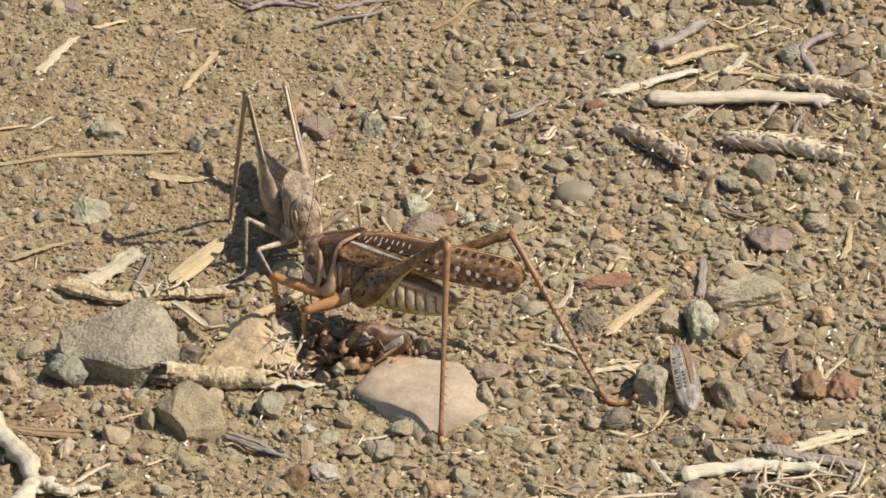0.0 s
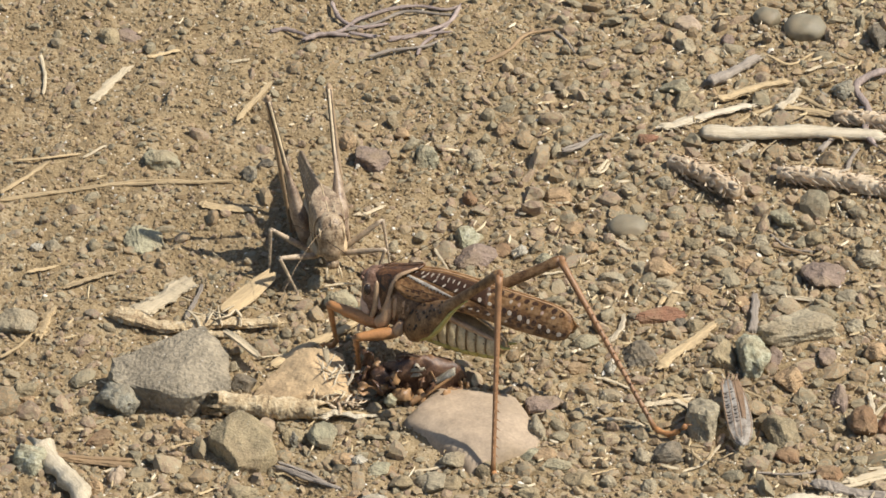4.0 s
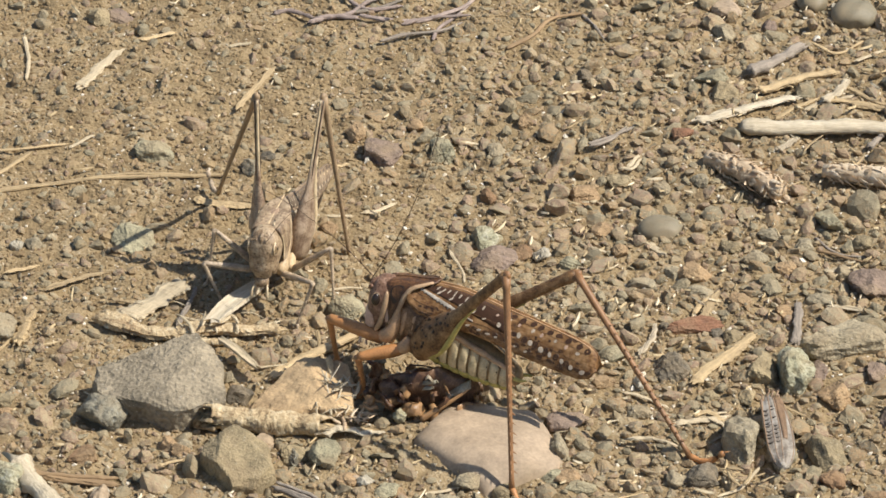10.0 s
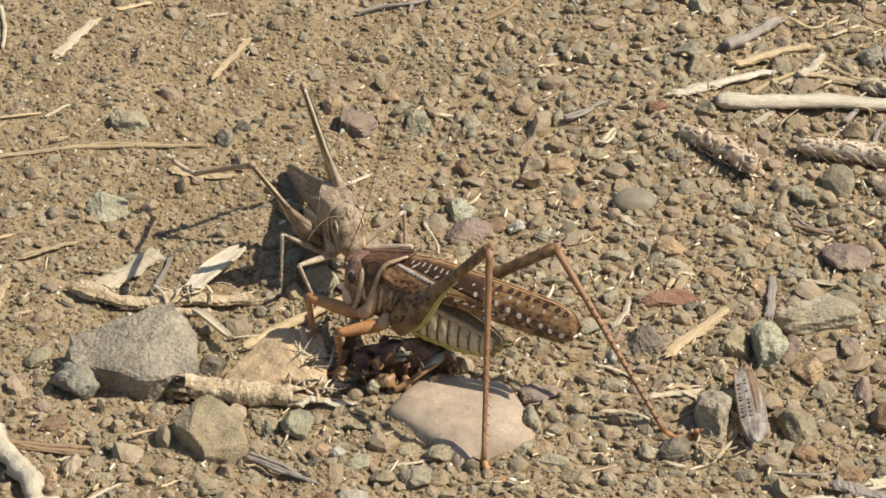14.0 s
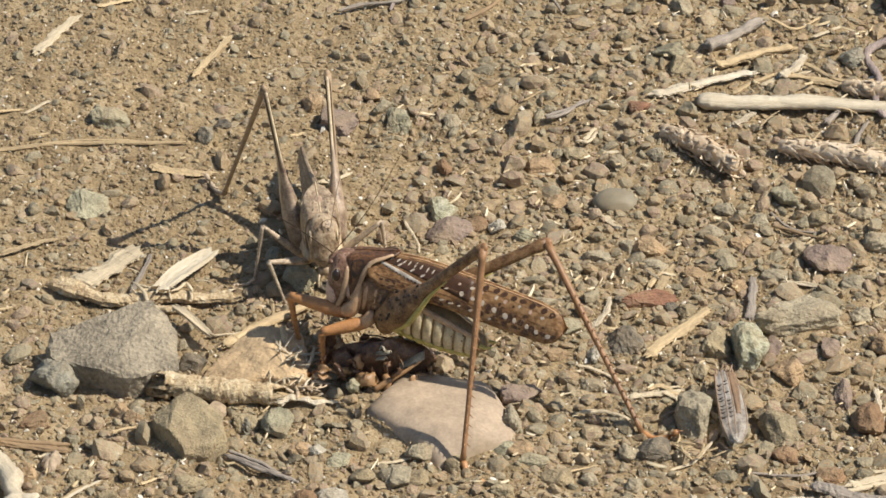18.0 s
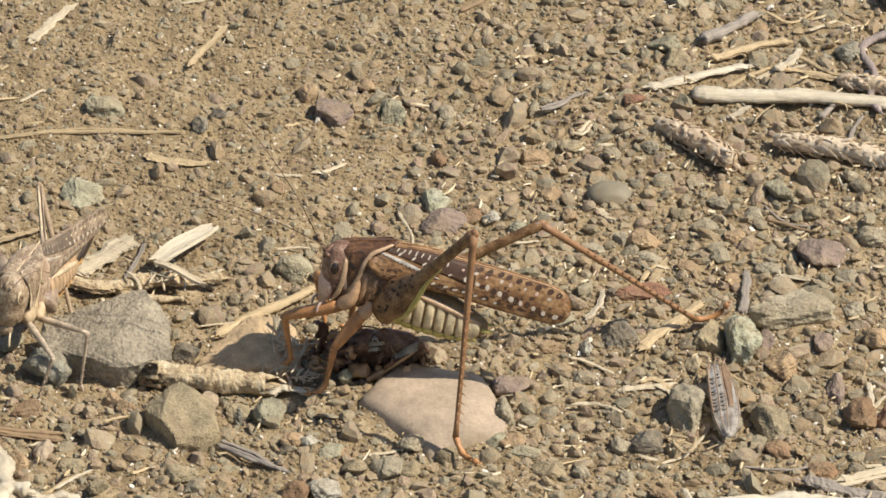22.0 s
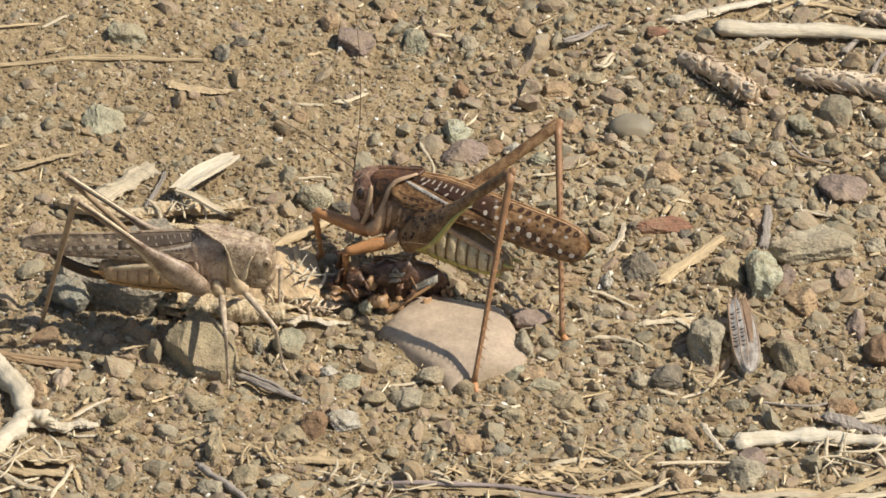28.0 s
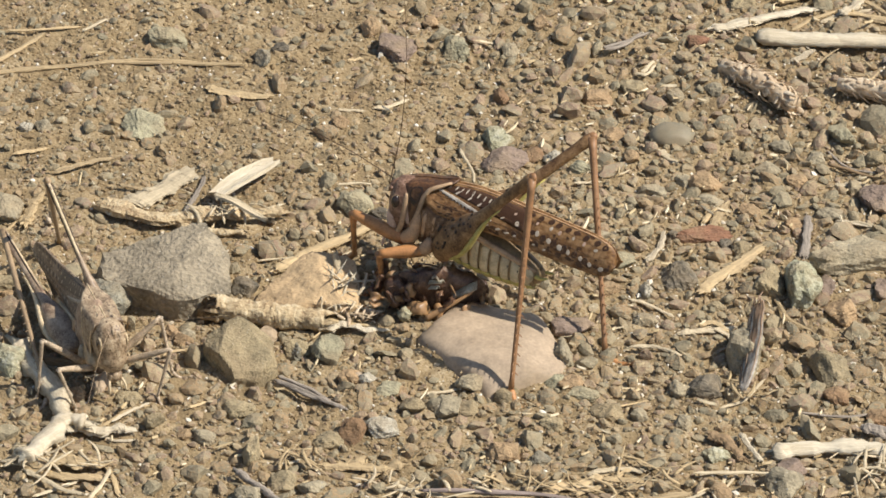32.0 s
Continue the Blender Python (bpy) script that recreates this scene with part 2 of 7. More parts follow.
def gz(x, y):
    """Height of the bare ground."""
    x, y = np.asarray(x, float), np.asarray(y, float)
    near = np.exp(-((np.maximum(np.hypot(x, y - 0.02) - 0.35, 0)) / 0.5) ** 2)
    big = 0.0024 * vnoise(x / 0.05 + 9.2, y / 0.05 + 3.7) + 0.0016 * vnoise(x / 0.018 + 31.4, y / 0.018 + 11.1)
    small = 0.0017 * vnoise(x / 0.0075 + 7.7, y / 0.0075 + 70.3) + 0.0012 * vnoise(x / 0.0034 + 55.1, y / 0.0034 + 21.9) + 0.0006 * vnoise(x / 0.0018 + 3.1, y / 0.0016 + 40.2)
    far = 0.03 * vnoise(x / 1.7 + 100.3, y / 1.7 + 60.9) * (1 - near)
    return (big + small) * near + far


def axis_steps(lo, hi, step):
    mid = list(np.arange(lo, hi + step / 2, step))
    out, s = [], step
    edge = 0.0
    while edge < 900:
        s *= 1.3
        edge += s
        out.append(edge)
    return np.array([lo - e for e in reversed(out)] + mid + [hi + e for e in out])


def ground_sheet():
    xs, ys = axis_steps(-0.17, 0.17, 0.0009), axis_steps(-0.19, 0.22, 0.0011)
    gx, gy = np.meshgrid(xs, ys, indexing="ij")
    co = np.stack([gx, gy, gz(gx, gy)], -1).reshape(-1, 3)
    n, k = len(xs), len(ys)
    i = (np.arange(n - 1)[:, None] * k + np.arange(k - 1)[None]).ravel()
    quads = np.stack([i, i + k, i + k + 1, i + 1], -1)
    me = bpy.data.meshes.new("ground")
    me.vertices.add(len(co))
    me.vertices.foreach_set("co", co.ravel())
    me.loops.add(quads.size)
    me.loops.foreach_set("vertex_index", quads.ravel())
    me.polygons.add(len(quads))
    me.polygons.foreach_set("loop_start", np.arange(0, quads.size, 4))
    me.polygons.foreach_set("use_smooth", np.ones(len(quads), bool))
    me.update(calc_edges=True)
    me.materials.append(SOIL)
    return tagged(new("ground", me), "dry brown soil strewn with grit and gravel", "ground", kind="structure")


ground_sheet()

# ---- stones ----
CELL, GX0, GY0 = 0.0005, -0.20, -0.22
taken = np.zeros((800, 960), bool)


def occupy(x, y, rx, ry, rz=0.0, probe=False):
    """Marks an oval of the ground as taken; with probe, says whether it is free."""
    c, s = math.cos(rz), math.sin(rz)
    r = max(rx, ry)
    i0, i1 = int((x - r - GX0) / CELL), int((x + r - GX0) / CELL) + 2
    j0, j1 = int((y - r - GY0) / CELL), int((y + r - GY0) / CELL) + 2
    i0, j0, i1, j1 = max(i0, 0), max(j0, 0), min(i1, 800), min(j1, 960)
    if i0 >= i1 or j0 >= j1:
        return False
    px = (GX0 + CELL * np.arange(i0, i1))[:, None] - x
    py = (GY0 + CELL * np.arange(j0, j1))[None] - y
    inside = ((px * c + py * s) / rx) ** 2 + ((-px * s + py * c) / ry) ** 2 <= 1
    if probe:
        return not (taken[i0:i1, j0:j1] & inside).any()
    taken[i0:i1, j0:j1] |= inside
    return True


def ico(level):
    bm = bmesh.new()
    bmesh.ops.create_icosphere(bm, subdivisions=level, radius=1.0)
    v = np.array([p.co[:] for p in bm.verts])
    f = np.array([[p.index for p in q.verts] for q in bm.faces])
    bm.free()
    return v, f


ICO = {n: ico(n) for n in (1, 2, 3, 4, 5)}


def rock_points(rng, level, planes=9, cut=0.5, lump=0.05):
    """A unit rock: a ball cut by random planes into facets, its edges a little worn."""
    v = ICO[level][0]
    n = rng.randn(planes, 3)
    n /= np.linalg.norm(n, axis=1, keepdims=True)
    d = rng.uniform(cut, 0.9, planes)
    dots = v @ n.T
    reach = np.where(dots > 0.05, d / np.maximum(dots, 0.05), 9)
    soft = 70.0
    reach = -np.log(np.exp(-soft * np.minimum(reach, 1.0)).sum(1) + np.exp(-soft)) / soft
    reach = np.maximum(reach, 0.25)
    for k in range(2 + (level > 2)):
        a, p = rng.randn(3), rng.rand() * 6
        reach = reach * (1 + lump * np.sin(v @ a * (2.2 + 2.6 * k) + p) / (1 + 0.6 * k))
    v = v * reach[:, None]
    return v * rng.uniform(0.62, 1.2, 3)


def mesh_of(name, v, f, material, smooth=True):
    me = bpy.data.meshes.new(name)
    me.from_pydata(v.tolist(), [], f.tolist())
    me.polygons.foreach_set("use_smooth", np.full(len(me.polygons), smooth))
    me.materials.append(material)
    me.update()
    return me


def stone(kind, x, y, w, d, h, rz=0.0, label="", cut=0.5, seed=None, sunk=0.36, tilt=0.0, name="stone"):
    """A stone w wide, d deep and h high, its foot sunk into the ground."""
    rng = np.random.RandomState(seed if seed is not None else int(abs(x * 9173 + y * 5471) * 1000) % 99991)
    level = 5 if w > 0.012 else 4
    smooth = kind == "smooth"
    v = rock_points(rng, level, 4 if smooth else 9, 0.86 if smooth else cut, 0.03 if smooth else 0.06)
    v = v - (v.max(0) + v.min(0)) / 2
    v = v / np.abs(v).max(0)
    if not smooth:
        off = Vector(rng.rand(3) * 40)
        dent = np.array([noise.noise(Vector(p) * 2.2 + off) + 0.6 * noise.noise(Vector(p) * 5.3 + off) + 0.42 * noise.noise(Vector(p) * 11 + off) + 0.3 * noise.noise(Vector(p) * 23 + off) for p in v])
        v = v * (1 + 0.085 * dent[:, None])
    v = v * (w / 2, d / 2, h / 2)
    ob = new(name, mesh_of(name, v, ICO[level][1], STONES[kind], smooth))
    ob.matrix_world = pose(x, y, float(gz(x, y)) + h * (0.5 - sunk), tilt, tilt * 0.6, rz)
    occupy(x, y, w * 0.41, d * 0.40, radians(rz))
    words = {"grey": "angular grey stone lying in the gravel", "blue": "small blue-grey speckled stone on the soil", "dark": "dark grey angular stone half in soil",
             "olive": "olive-grey weathered stone in the gravel", "green": "greenish grey stone among the gravel", "smooth": "smooth rounded grey pebble on the gravel",
             "sand": "sandy tan stone on the soil", "cream": "cream-coloured flat stone on the soil", "white": "whitish quartz stone in the gravel", "tan": "tan earthy stone bedded in soil",
             "brown": "brown earthy stone bedded in soil", "red": "reddish brown stone in the gravel", "mauve": "mauve-brown flat stone in the soil",
             "lichen": "pale stone crusted with grey-green lichen"}
    return tagged(ob, label or words[kind], "stone", "stones on the ground")


# ---- dry straw and sticks ----
def stick(kind, pts, width, thick=None, label="", flat=0.5, taper=0.75, gnarl=0.08, lift=0.4, name="straw", z=(0.0, 0.0), ragged=True, category="straw", sides=8, blunt=False):
    """A dry stalk or splinter along points on the ground; width across, flat: thickness over width."""
    rng = np.random.RandomState(int(abs(pts[0][0] * 7919 + pts[0][1] * 104729 + width * 1e4) * 1000) % 99991)
    P = [Vector((p[0], p[1], 0)) for p in pts]
    n = max(8, int(14 * len(P)))
    if width > 0.0012:
        n = max(n, min(90, int(3.5 * sum((b - a).length for a, b in zip(P, P[1:])) / width)))
        sides = max(sides, 12)
    run = [0.0]
    for a, b in zip(P, P[1:]):
        run.append(run[-1] + (b - a).length)
    total = run[-1]
    ctr = sum(P, Vector()) / len(P)
    line = []
    for k in range(n + 1):
        s = total * k / n
        i = max(j for j in range(len(run)) if run[j] <= s + 1e-12)
        i = min(i, len(P) - 2)
        u = (s - run[i]) / max(run[i + 1] - run[i], 1e-9)
        p0, p1, p2, p3 = P[max(i - 1, 0)], P[i], P[i + 1], P[min(i + 2, len(P) - 1)]
        q = 0.5 * ((2 * p1) + (p2 - p0) * u + (2 * p0 - 5 * p1 + 4 * p2 - p3) * u * u + (3 * p1 - p0 - 3 * p2 + p3) * u ** 3)
        line.append(q)
    hz = max(float(gz(p.x, p.y)) for p in line[:: max(1, n // 6)])
    verts, faces = [], []
    ph, amp = rng.rand(4) * 6, rng.uniform(0.6, 1.4, 4)
    grooves = rng.uniform(-1, 1, sides) * (0.14 if flat < 0.8 else 0.08)
    for k, p in enumerate(line):
        u = k / n
        t = (line[min(k + 1, n)] - line[max(k - 1, 0)]).normalized()
        side = Vector((-t.y, t.x, 0))
        wob = gnarl * width * (math.sin(u * 7 * amp[0] + ph[0]) + 0.6 * math.sin(u * 17 * amp[1] + ph[1]))
        end = min(u, 1 - u)
        r = width / 2 * (1 - (1 - taper) * u) * (1 + gnarl * 1.2 * math.sin(u * 11 * amp[2] + ph[2]) + gnarl * math.sin(u * 29 + ph[3]))
        r *= min(1, (0.86 if blunt else 0.45) + end * 9)
        zz = hz + width * flat * lift + z[0] * (1 - u) + z[1] * u + 0.25 * wob
        for j in range(sides):
            a = 2 * math.pi * j / sides
            g = 1 + grooves[j] + (0.20 * noise.noise(Vector((k * 0.45, j * 1.9, ph[0] * 3))) + 0.16 * noise.noise(Vector((k * 1.3, j * 3.1, ph[1] * 3))) if width > 0.0012 else 0)
            shift = t * (rng.uniform(-1, 1) * width * (0.7 if ragged and k in (0, n) else 0.02))
            verts.append(p - ctr + side * (math.cos(a) * r * g + wob) + Vector((0, 0, zz + math.sin(a) * r * flat * g)) + shift)
    for k in range(n):
        for j in range(sides):
            a, b = k * sides + j, k * sides + (j + 1) % sides
            faces.append((a, b, b + sides, a + sides))
    faces += [tuple(reversed(range(sides))), tuple(range(n * sides, (n + 1) * sides))]
    me = bpy.data.meshes.new(name)
    zmid = hz
    me.from_pydata([(v.x, v.y, v.z - zmid) for v in verts], [], faces)
    me.materials.append(WOODS[kind])
    # the grain runs along the piece: local x lies along it
    d = P[-1] - P[0]
    ang = math.atan2(d.y, d.x)
    me.transform(Matrix.Rotation(-ang, 4, "Z"))
    me.polygons.foreach_set("use_smooth", np.full(len(me.polygons), flat > 0.6))
    me.update()
    ob = new(name, me)
    ob.matrix_world = pose(ctr.x, ctr.y, zmid, 0, 0, math.degrees(ang))
    for k in range(0, n + 1, 2):
        occupy(line[k].x, line[k].y, width * 0.42, width * 0.42)
    words = {"straw": "dry tan straw stalk lying on the ground", "pale": "pale bleached splinter of dry straw", "white": "bleached white piece of dead wood",
             "bark": "rough pale woody stem on the ground", "brown": "thin brown dry stalk on the soil", "grey": "weathered grey twig on the gravel", "mauve": "mauve-grey dry twig on the ground"}
    return tagged(ob, label or words[kind], category, "dry plant litter")

stone("mauve", 0.0731, -0.0396, 0.0047, 0.0071, 0.0032)
stone("red", 0.1005, -0.0712, 0.0077, 0.0093, 0.0064)
stone("blue", -0.0854, -0.0532, 0.0116, 0.0126, 0.0088)
stone("lichen", -0.1055, -0.0789, 0.0089, 0.0124, 0.0086)
stone("cream", -0.0503, -0.0647, 0.0062, 0.0056, 0.0039)
stone("olive", -0.0426, -0.0691, 0.0067, 0.0056, 0.0039)
stone("green", -0.0362, -0.0721, 0.0074, 0.0089, 0.0062)
stone("olive", -0.1079, -0.0493, 0.0059, 0.0056, 0.0039)
stone("grey", -0.1106, -0.0198, 0.0096, 0.0102, 0.0071)
stone("green", -0.0806, 0.0180, 0.0101, 0.0102, 0.0071)
stone("green", -0.0766, 0.0544, 0.0095, 0.0074, 0.0052)
stone("mauve", -0.0238, 0.0547, 0.0092, 0.0107, 0.0048)
stone("green", -0.0103, 0.0543, 0.0064, 0.0083, 0.0058)
stone("grey", 0.0023, 0.0543, 0.0044, 0.0050, 0.0035)
stone("lichen", 0.0001, 0.0177, 0.0077, 0.0068, 0.0048)
stone("mauve", 0.0015, 0.0072, 0.0110, 0.0100, 0.0045)
stone("white", 0.0123, 0.0098, 0.0044, 0.0046, 0.0032)
stone("brown", 0.0076, 0.0104, 0.0055, 0.0056, 0.0039)
stone("smooth", 0.0394, 0.0190, 0.0105, 0.0081, 0.0057)
stone("dark", 0.0236, 0.0854, 0.0046, 0.0048, 0.0033)
stone("grey", 0.0271, 0.0845, 0.0039, 0.0033, 0.0023)
stone("grey", 0.0352, 0.0847, 0.0040, 0.0043, 0.0030)
stone("red", 0.0456, 0.0578, 0.0056, 0.0052, 0.0036)
stone("green", 0.0529, 0.0819, 0.0080, 0.0065, 0.0045)
stone("olive", 0.0557, 0.0754, 0.0071, 0.0074, 0.0052)
stone("smooth", 0.0875, 0.1098, 0.0111, 0.0098, 0.0068)
stone("smooth", 0.0779, 0.1158, 0.0074, 0.0074, 0.0052)
stone("blue", 0.0960, 0.0793, 0.0077, 0.0074, 0.0052)
stone("dark", 0.1057, 0.1042, 0.0050, 0.0111, 0.0077)
stone("red", 0.0457, -0.0213, 0.0136, 0.0068, 0.0048)
stone("dark", 0.0403, -0.0394, 0.0089, 0.0093, 0.0064)
stone("grey", 0.0789, -0.0303, 0.0193, 0.0122, 0.0085)
stone("lichen", 0.0680, -0.0414, 0.0084, 0.0152, 0.0106)
stone("olive", 0.0605, -0.0402, 0.0070, 0.0093, 0.0064)
stone("grey", 0.0548, -0.0692, 0.0084, 0.0148, 0.0103)
stone("olive", 0.0734, -0.0728, 0.0096, 0.0107, 0.0075)
stone("brown", 0.0931, -0.0711, 0.0081, 0.0107, 0.0075)
stone("mauve", 0.0170, -0.0593, 0.0096, 0.0073, 0.0033)
stone("dark", 0.0457, -0.0817, 0.0086, 0.0074, 0.0052)
stone("mauve", 0.0860, -0.0413, 0.0044, 0.0067, 0.0030)
stone("tan", 0.0761, -0.0498, 0.0074, 0.0083, 0.0058)
stone("green", -0.0318, -0.0130, 0.0084, 0.0085, 0.0059)
stone("dark", -0.0261, -0.0162, 0.0044, 0.0041, 0.0028)
stone("grey", 0.0347, -0.0025, 0.0067, 0.0046, 0.0032)
stone("tan", 0.0466, 0.0012, 0.0081, 0.0065, 0.0045)
stone("green", 0.0779, 0.0195, 0.0067, 0.0068, 0.0048)
stone("mauve", 0.0870, -0.0039, 0.0118, 0.0122, 0.0055)
stone("grey", 0.0638, 0.0156, 0.0052, 0.0046, 0.0032)
stone("tan", 0.0262, 0.0198, 0.0053, 0.0050, 0.0035)
stone("olive", 0.0851, 0.0112, 0.0049, 0.0052, 0.0036)
stone("grey", 0.0717, 0.0114, 0.0044, 0.0046, 0.0032)
stone("tan", 0.0223, 0.0336, 0.0070, 0.0065, 0.0045)
stone("brown", 0.0004, 0.0340, 0.0039, 0.0056, 0.0039)
stone("olive", 0.0307, 0.0394, 0.0067, 0.0056, 0.0039)
stone("cream", -0.0851, -0.0855, 0.0044, 0.0081, 0.0057)
stone("white", -0.1071, 0.0157, 0.0034, 0.0035, 0.0024)
stone("grey", -0.1034, 0.0167, 0.0039, 0.0046, 0.0032)
stone("dark", -0.0553, -0.0462, 0.0062, 0.0068, 0.0048)
stone("olive", -0.0916, 0.1150, 0.0059, 0.0065, 0.0045)
stone("mauve", -0.0868, 0.1160, 0.0070, 0.0067, 0.0030)
stone("cream", 0.0578, 0.1142, 0.0081, 0.0056, 0.0039)
stone("grey", 0.0566, 0.1032, 0.0055, 0.0056, 0.0039)
stone("grey", 0.0630, 0.1016, 0.0056, 0.0041, 0.0028)
stone("mauve", 0.0674, 0.1074, 0.0036, 0.0053, 0.0024)
stone("tan", 0.0751, 0.0907, 0.0052, 0.0041, 0.0028)
stone("white", 0.0828, 0.1137, 0.0012, 0.0037, 0.0026)
stone("grey", 0.0349, 0.0235, 0.0015, 0.0028, 0.0019)
stone("tan", -0.0303, 0.0626, 0.0047, 0.0059, 0.0041)
stone("tan", -0.0359, 0.0206, 0.0044, 0.0046, 0.0032)
stone("blue", -0.0547, 0.0466, 0.0039, 0.0056, 0.0039)
stone("dark", -0.0509, 0.0518, 0.0046, 0.0041, 0.0028)
stone("tan", -0.0161, 0.0660, 0.0044, 0.0046, 0.0032)
stone("tan", 0.0092, 0.0637, 0.0037, 0.0046, 0.0032)
stone("grey", 0.0401, 0.0347, 0.0044, 0.0046, 0.0032)
stone("grey", 0.0487, 0.0370, 0.0044, 0.0046, 0.0032)
stone("olive", 0.0552, 0.0108, 0.0052, 0.0046, 0.0032)
stone("grey", 0.0606, 0.0054, 0.0067, 0.0046, 0.0032)
stone("tan", 0.0674, 0.0013, 0.0052, 0.0046, 0.0032)
stone("grey", 0.0746, -0.0104, 0.0067, 0.0046, 0.0032)
stone("grey", 0.0806, 0.0012, 0.0037, 0.0043, 0.0030)
stone("dark", 0.0507, -0.0237, 0.0037, 0.0037, 0.0026)
stone("olive", 0.0569, -0.0503, 0.0041, 0.0056, 0.0039)
stone("grey", 0.0330, -0.0555, 0.0059, 0.0041, 0.0028)
stone("green", 0.0277, -0.0345, 0.0067, 0.0056, 0.0039)
stone("tan", 0.0251, -0.0435, 0.0059, 0.0046, 0.0032)
stone("white", 0.0333, -0.0442, 0.0030, 0.0052, 0.0036)
stone("olive", 0.0489, -0.0484, 0.0044, 0.0037, 0.0026)
stone("tan", 0.0665, -0.0151, 0.0044, 0.0046, 0.0032)
stone("tan", 0.0566, -0.0110, 0.0052, 0.0046, 0.0032)
stone("grey", 0.0481, -0.0068, 0.0059, 0.0046, 0.0032)
stone("mauve", 0.0879, -0.0591, 0.0044, 0.0111, 0.0050)
stone("grey", 0.0417, 0.0023, 0.0037, 0.0046, 0.0032)
stone("tan", 0.0301, 0.0104, 0.0037, 0.0046, 0.0032)
stone("grey", 0.0948, 0.0136, 0.0059, 0.0056, 0.0039)
stone("grey", 0.0981, 0.0024, 0.0067, 0.0065, 0.0045)
stone("grey", 0.0921, -0.0143, 0.0059, 0.0056, 0.0039)
stone("grey", 0.0932, -0.0269, 0.0052, 0.0056, 0.0039)
stone("tan", 0.0976, -0.0387, 0.0056, 0.0074, 0.0052)
stone("green", 0.0188, 0.0057, 0.0052, 0.0046, 0.0032)
stone("dark", 0.0393, -0.0221, 0.0030, 0.0037, 0.0026)
stone("olive", 0.0544, -0.0255, 0.0044, 0.0056, 0.0039)
stone("tan", 0.0816, -0.0240, 0.0037, 0.0028, 0.0019)
stone("grey", 0.0231, -0.0227, 0.0052, 0.0037, 0.0026)
stone("white", -0.0178, -0.0440, 0.0018, 0.0028, 0.0019)
stone("cream", -0.0113, -0.0478, 0.0049, 0.0068, 0.0048)
stone("grey", 0.0151, -0.0694, 0.0044, 0.0083, 0.0058)
stone("green", 0.0136, -0.0794, 0.0059, 0.0046, 0.0032)
stone("green", 0.0196, -0.0845, 0.0074, 0.0043, 0.0030)
stone("tan", -0.0708, -0.0649, 0.0044, 0.0052, 0.0036)
stone("tan", -0.0677, -0.0691, 0.0044, 0.0050, 0.0035)
stone("grey", -0.0674, -0.0671, 0.0044, 0.0043, 0.0030)
stone("brown", -0.0896, -0.0698, 0.0074, 0.0056, 0.0039)
stone("tan", -0.1070, -0.0526, 0.0033, 0.0037, 0.0026)
stone("tan", -0.0308, -0.0810, 0.0059, 0.0056, 0.0039)
stone("white", -0.0274, -0.0819, 0.0044, 0.0037, 0.0026)
stone("green", -0.0227, -0.0848, 0.0059, 0.0056, 0.0039)
stone("olive", -0.0174, -0.0910, 0.0059, 0.0056, 0.0039)
stone("grey", -0.0100, -0.0908, 0.0074, 0.0065, 0.0045)
stone("grey", -0.0046, -0.0819, 0.0074, 0.0056, 0.0039)
stone("olive", 0.0248, -0.0913, 0.0074, 0.0056, 0.0039)
stone("white", -0.0236, -0.1004, 0.0071, 0.0063, 0.0044)
stone("tan", 0.0023, -0.1072, 0.0076, 0.0067, 0.0046)
stone("blue", 0.0104, -0.1076, 0.0053, 0.0050, 0.0035)
stone("lichen", 0.0483, -0.1059, 0.0060, 0.0058, 0.0041)
stone("grey", 0.0627, -0.1179, 0.0087, 0.0095, 0.0066)
stone("olive", -0.0514, -0.1118, 0.0040, 0.0087, 0.0060)
stone("tan", -0.0663, -0.1035, 0.0032, 0.0037, 0.0025)
stone("grey", 0.0406, -0.0824, 0.0047, 0.0050, 0.0035)
stone("olive", -0.0547, -0.0948, 0.0073, 0.0055, 0.0038)
stone("olive", -0.0349, -0.1042, 0.0073, 0.0067, 0.0046)
stone("brown", -0.0301, -0.1023, 0.0060, 0.0083, 0.0058)
stone("grey", -0.0617, -0.1038, 0.0047, 0.0050, 0.0035)
stone("olive", -0.0728, -0.1007, 0.0047, 0.0047, 0.0032)
stone("cream", -0.0298, -0.0808, 0.0040, 0.0033, 0.0023)
stone("tan", -0.0211, -0.0845, 0.0053, 0.0042, 0.0029)
stone("olive", 0.0127, -0.0969, 0.0053, 0.0050, 0.0035)
stone("grey", 0.0317, -0.0923, 0.0040, 0.0042, 0.0029)
stone("grey", 0.0411, -0.0948, 0.0047, 0.0050, 0.0035)
stone("mauve", 0.0643, -0.1121, 0.0067, 0.0080, 0.0036)
stone("olive", -0.0444, -0.1225, 0.0067, 0.0067, 0.0046)
stone("grey", -0.0383, -0.1240, 0.0067, 0.0050, 0.0035)
stone("grey", -0.0514, -0.1276, 0.0067, 0.0050, 0.0035)
stone("grey", -0.0115, -0.0902, 0.0060, 0.0050, 0.0035)
stone("olive", -0.0059, -0.0911, 0.0060, 0.0050, 0.0035)
stone("tan", -0.0700, -0.0669, 0.0033, 0.0045, 0.0031)
stone("white", -0.0849, -0.0842, 0.0040, 0.0050, 0.0035)
stone("olive", -0.0785, -0.0905, 0.0067, 0.0050, 0.0035)
stone("tan", -0.0904, -0.0905, 0.0047, 0.0058, 0.0041)
stone("tan", 0.0491, -0.1214, 0.0053, 0.0055, 0.0038)
stone("brown", 0.0747, -0.0825, 0.0067, 0.0058, 0.0041)
stone("brown", 0.0843, -0.0890, 0.0067, 0.0050, 0.0035)
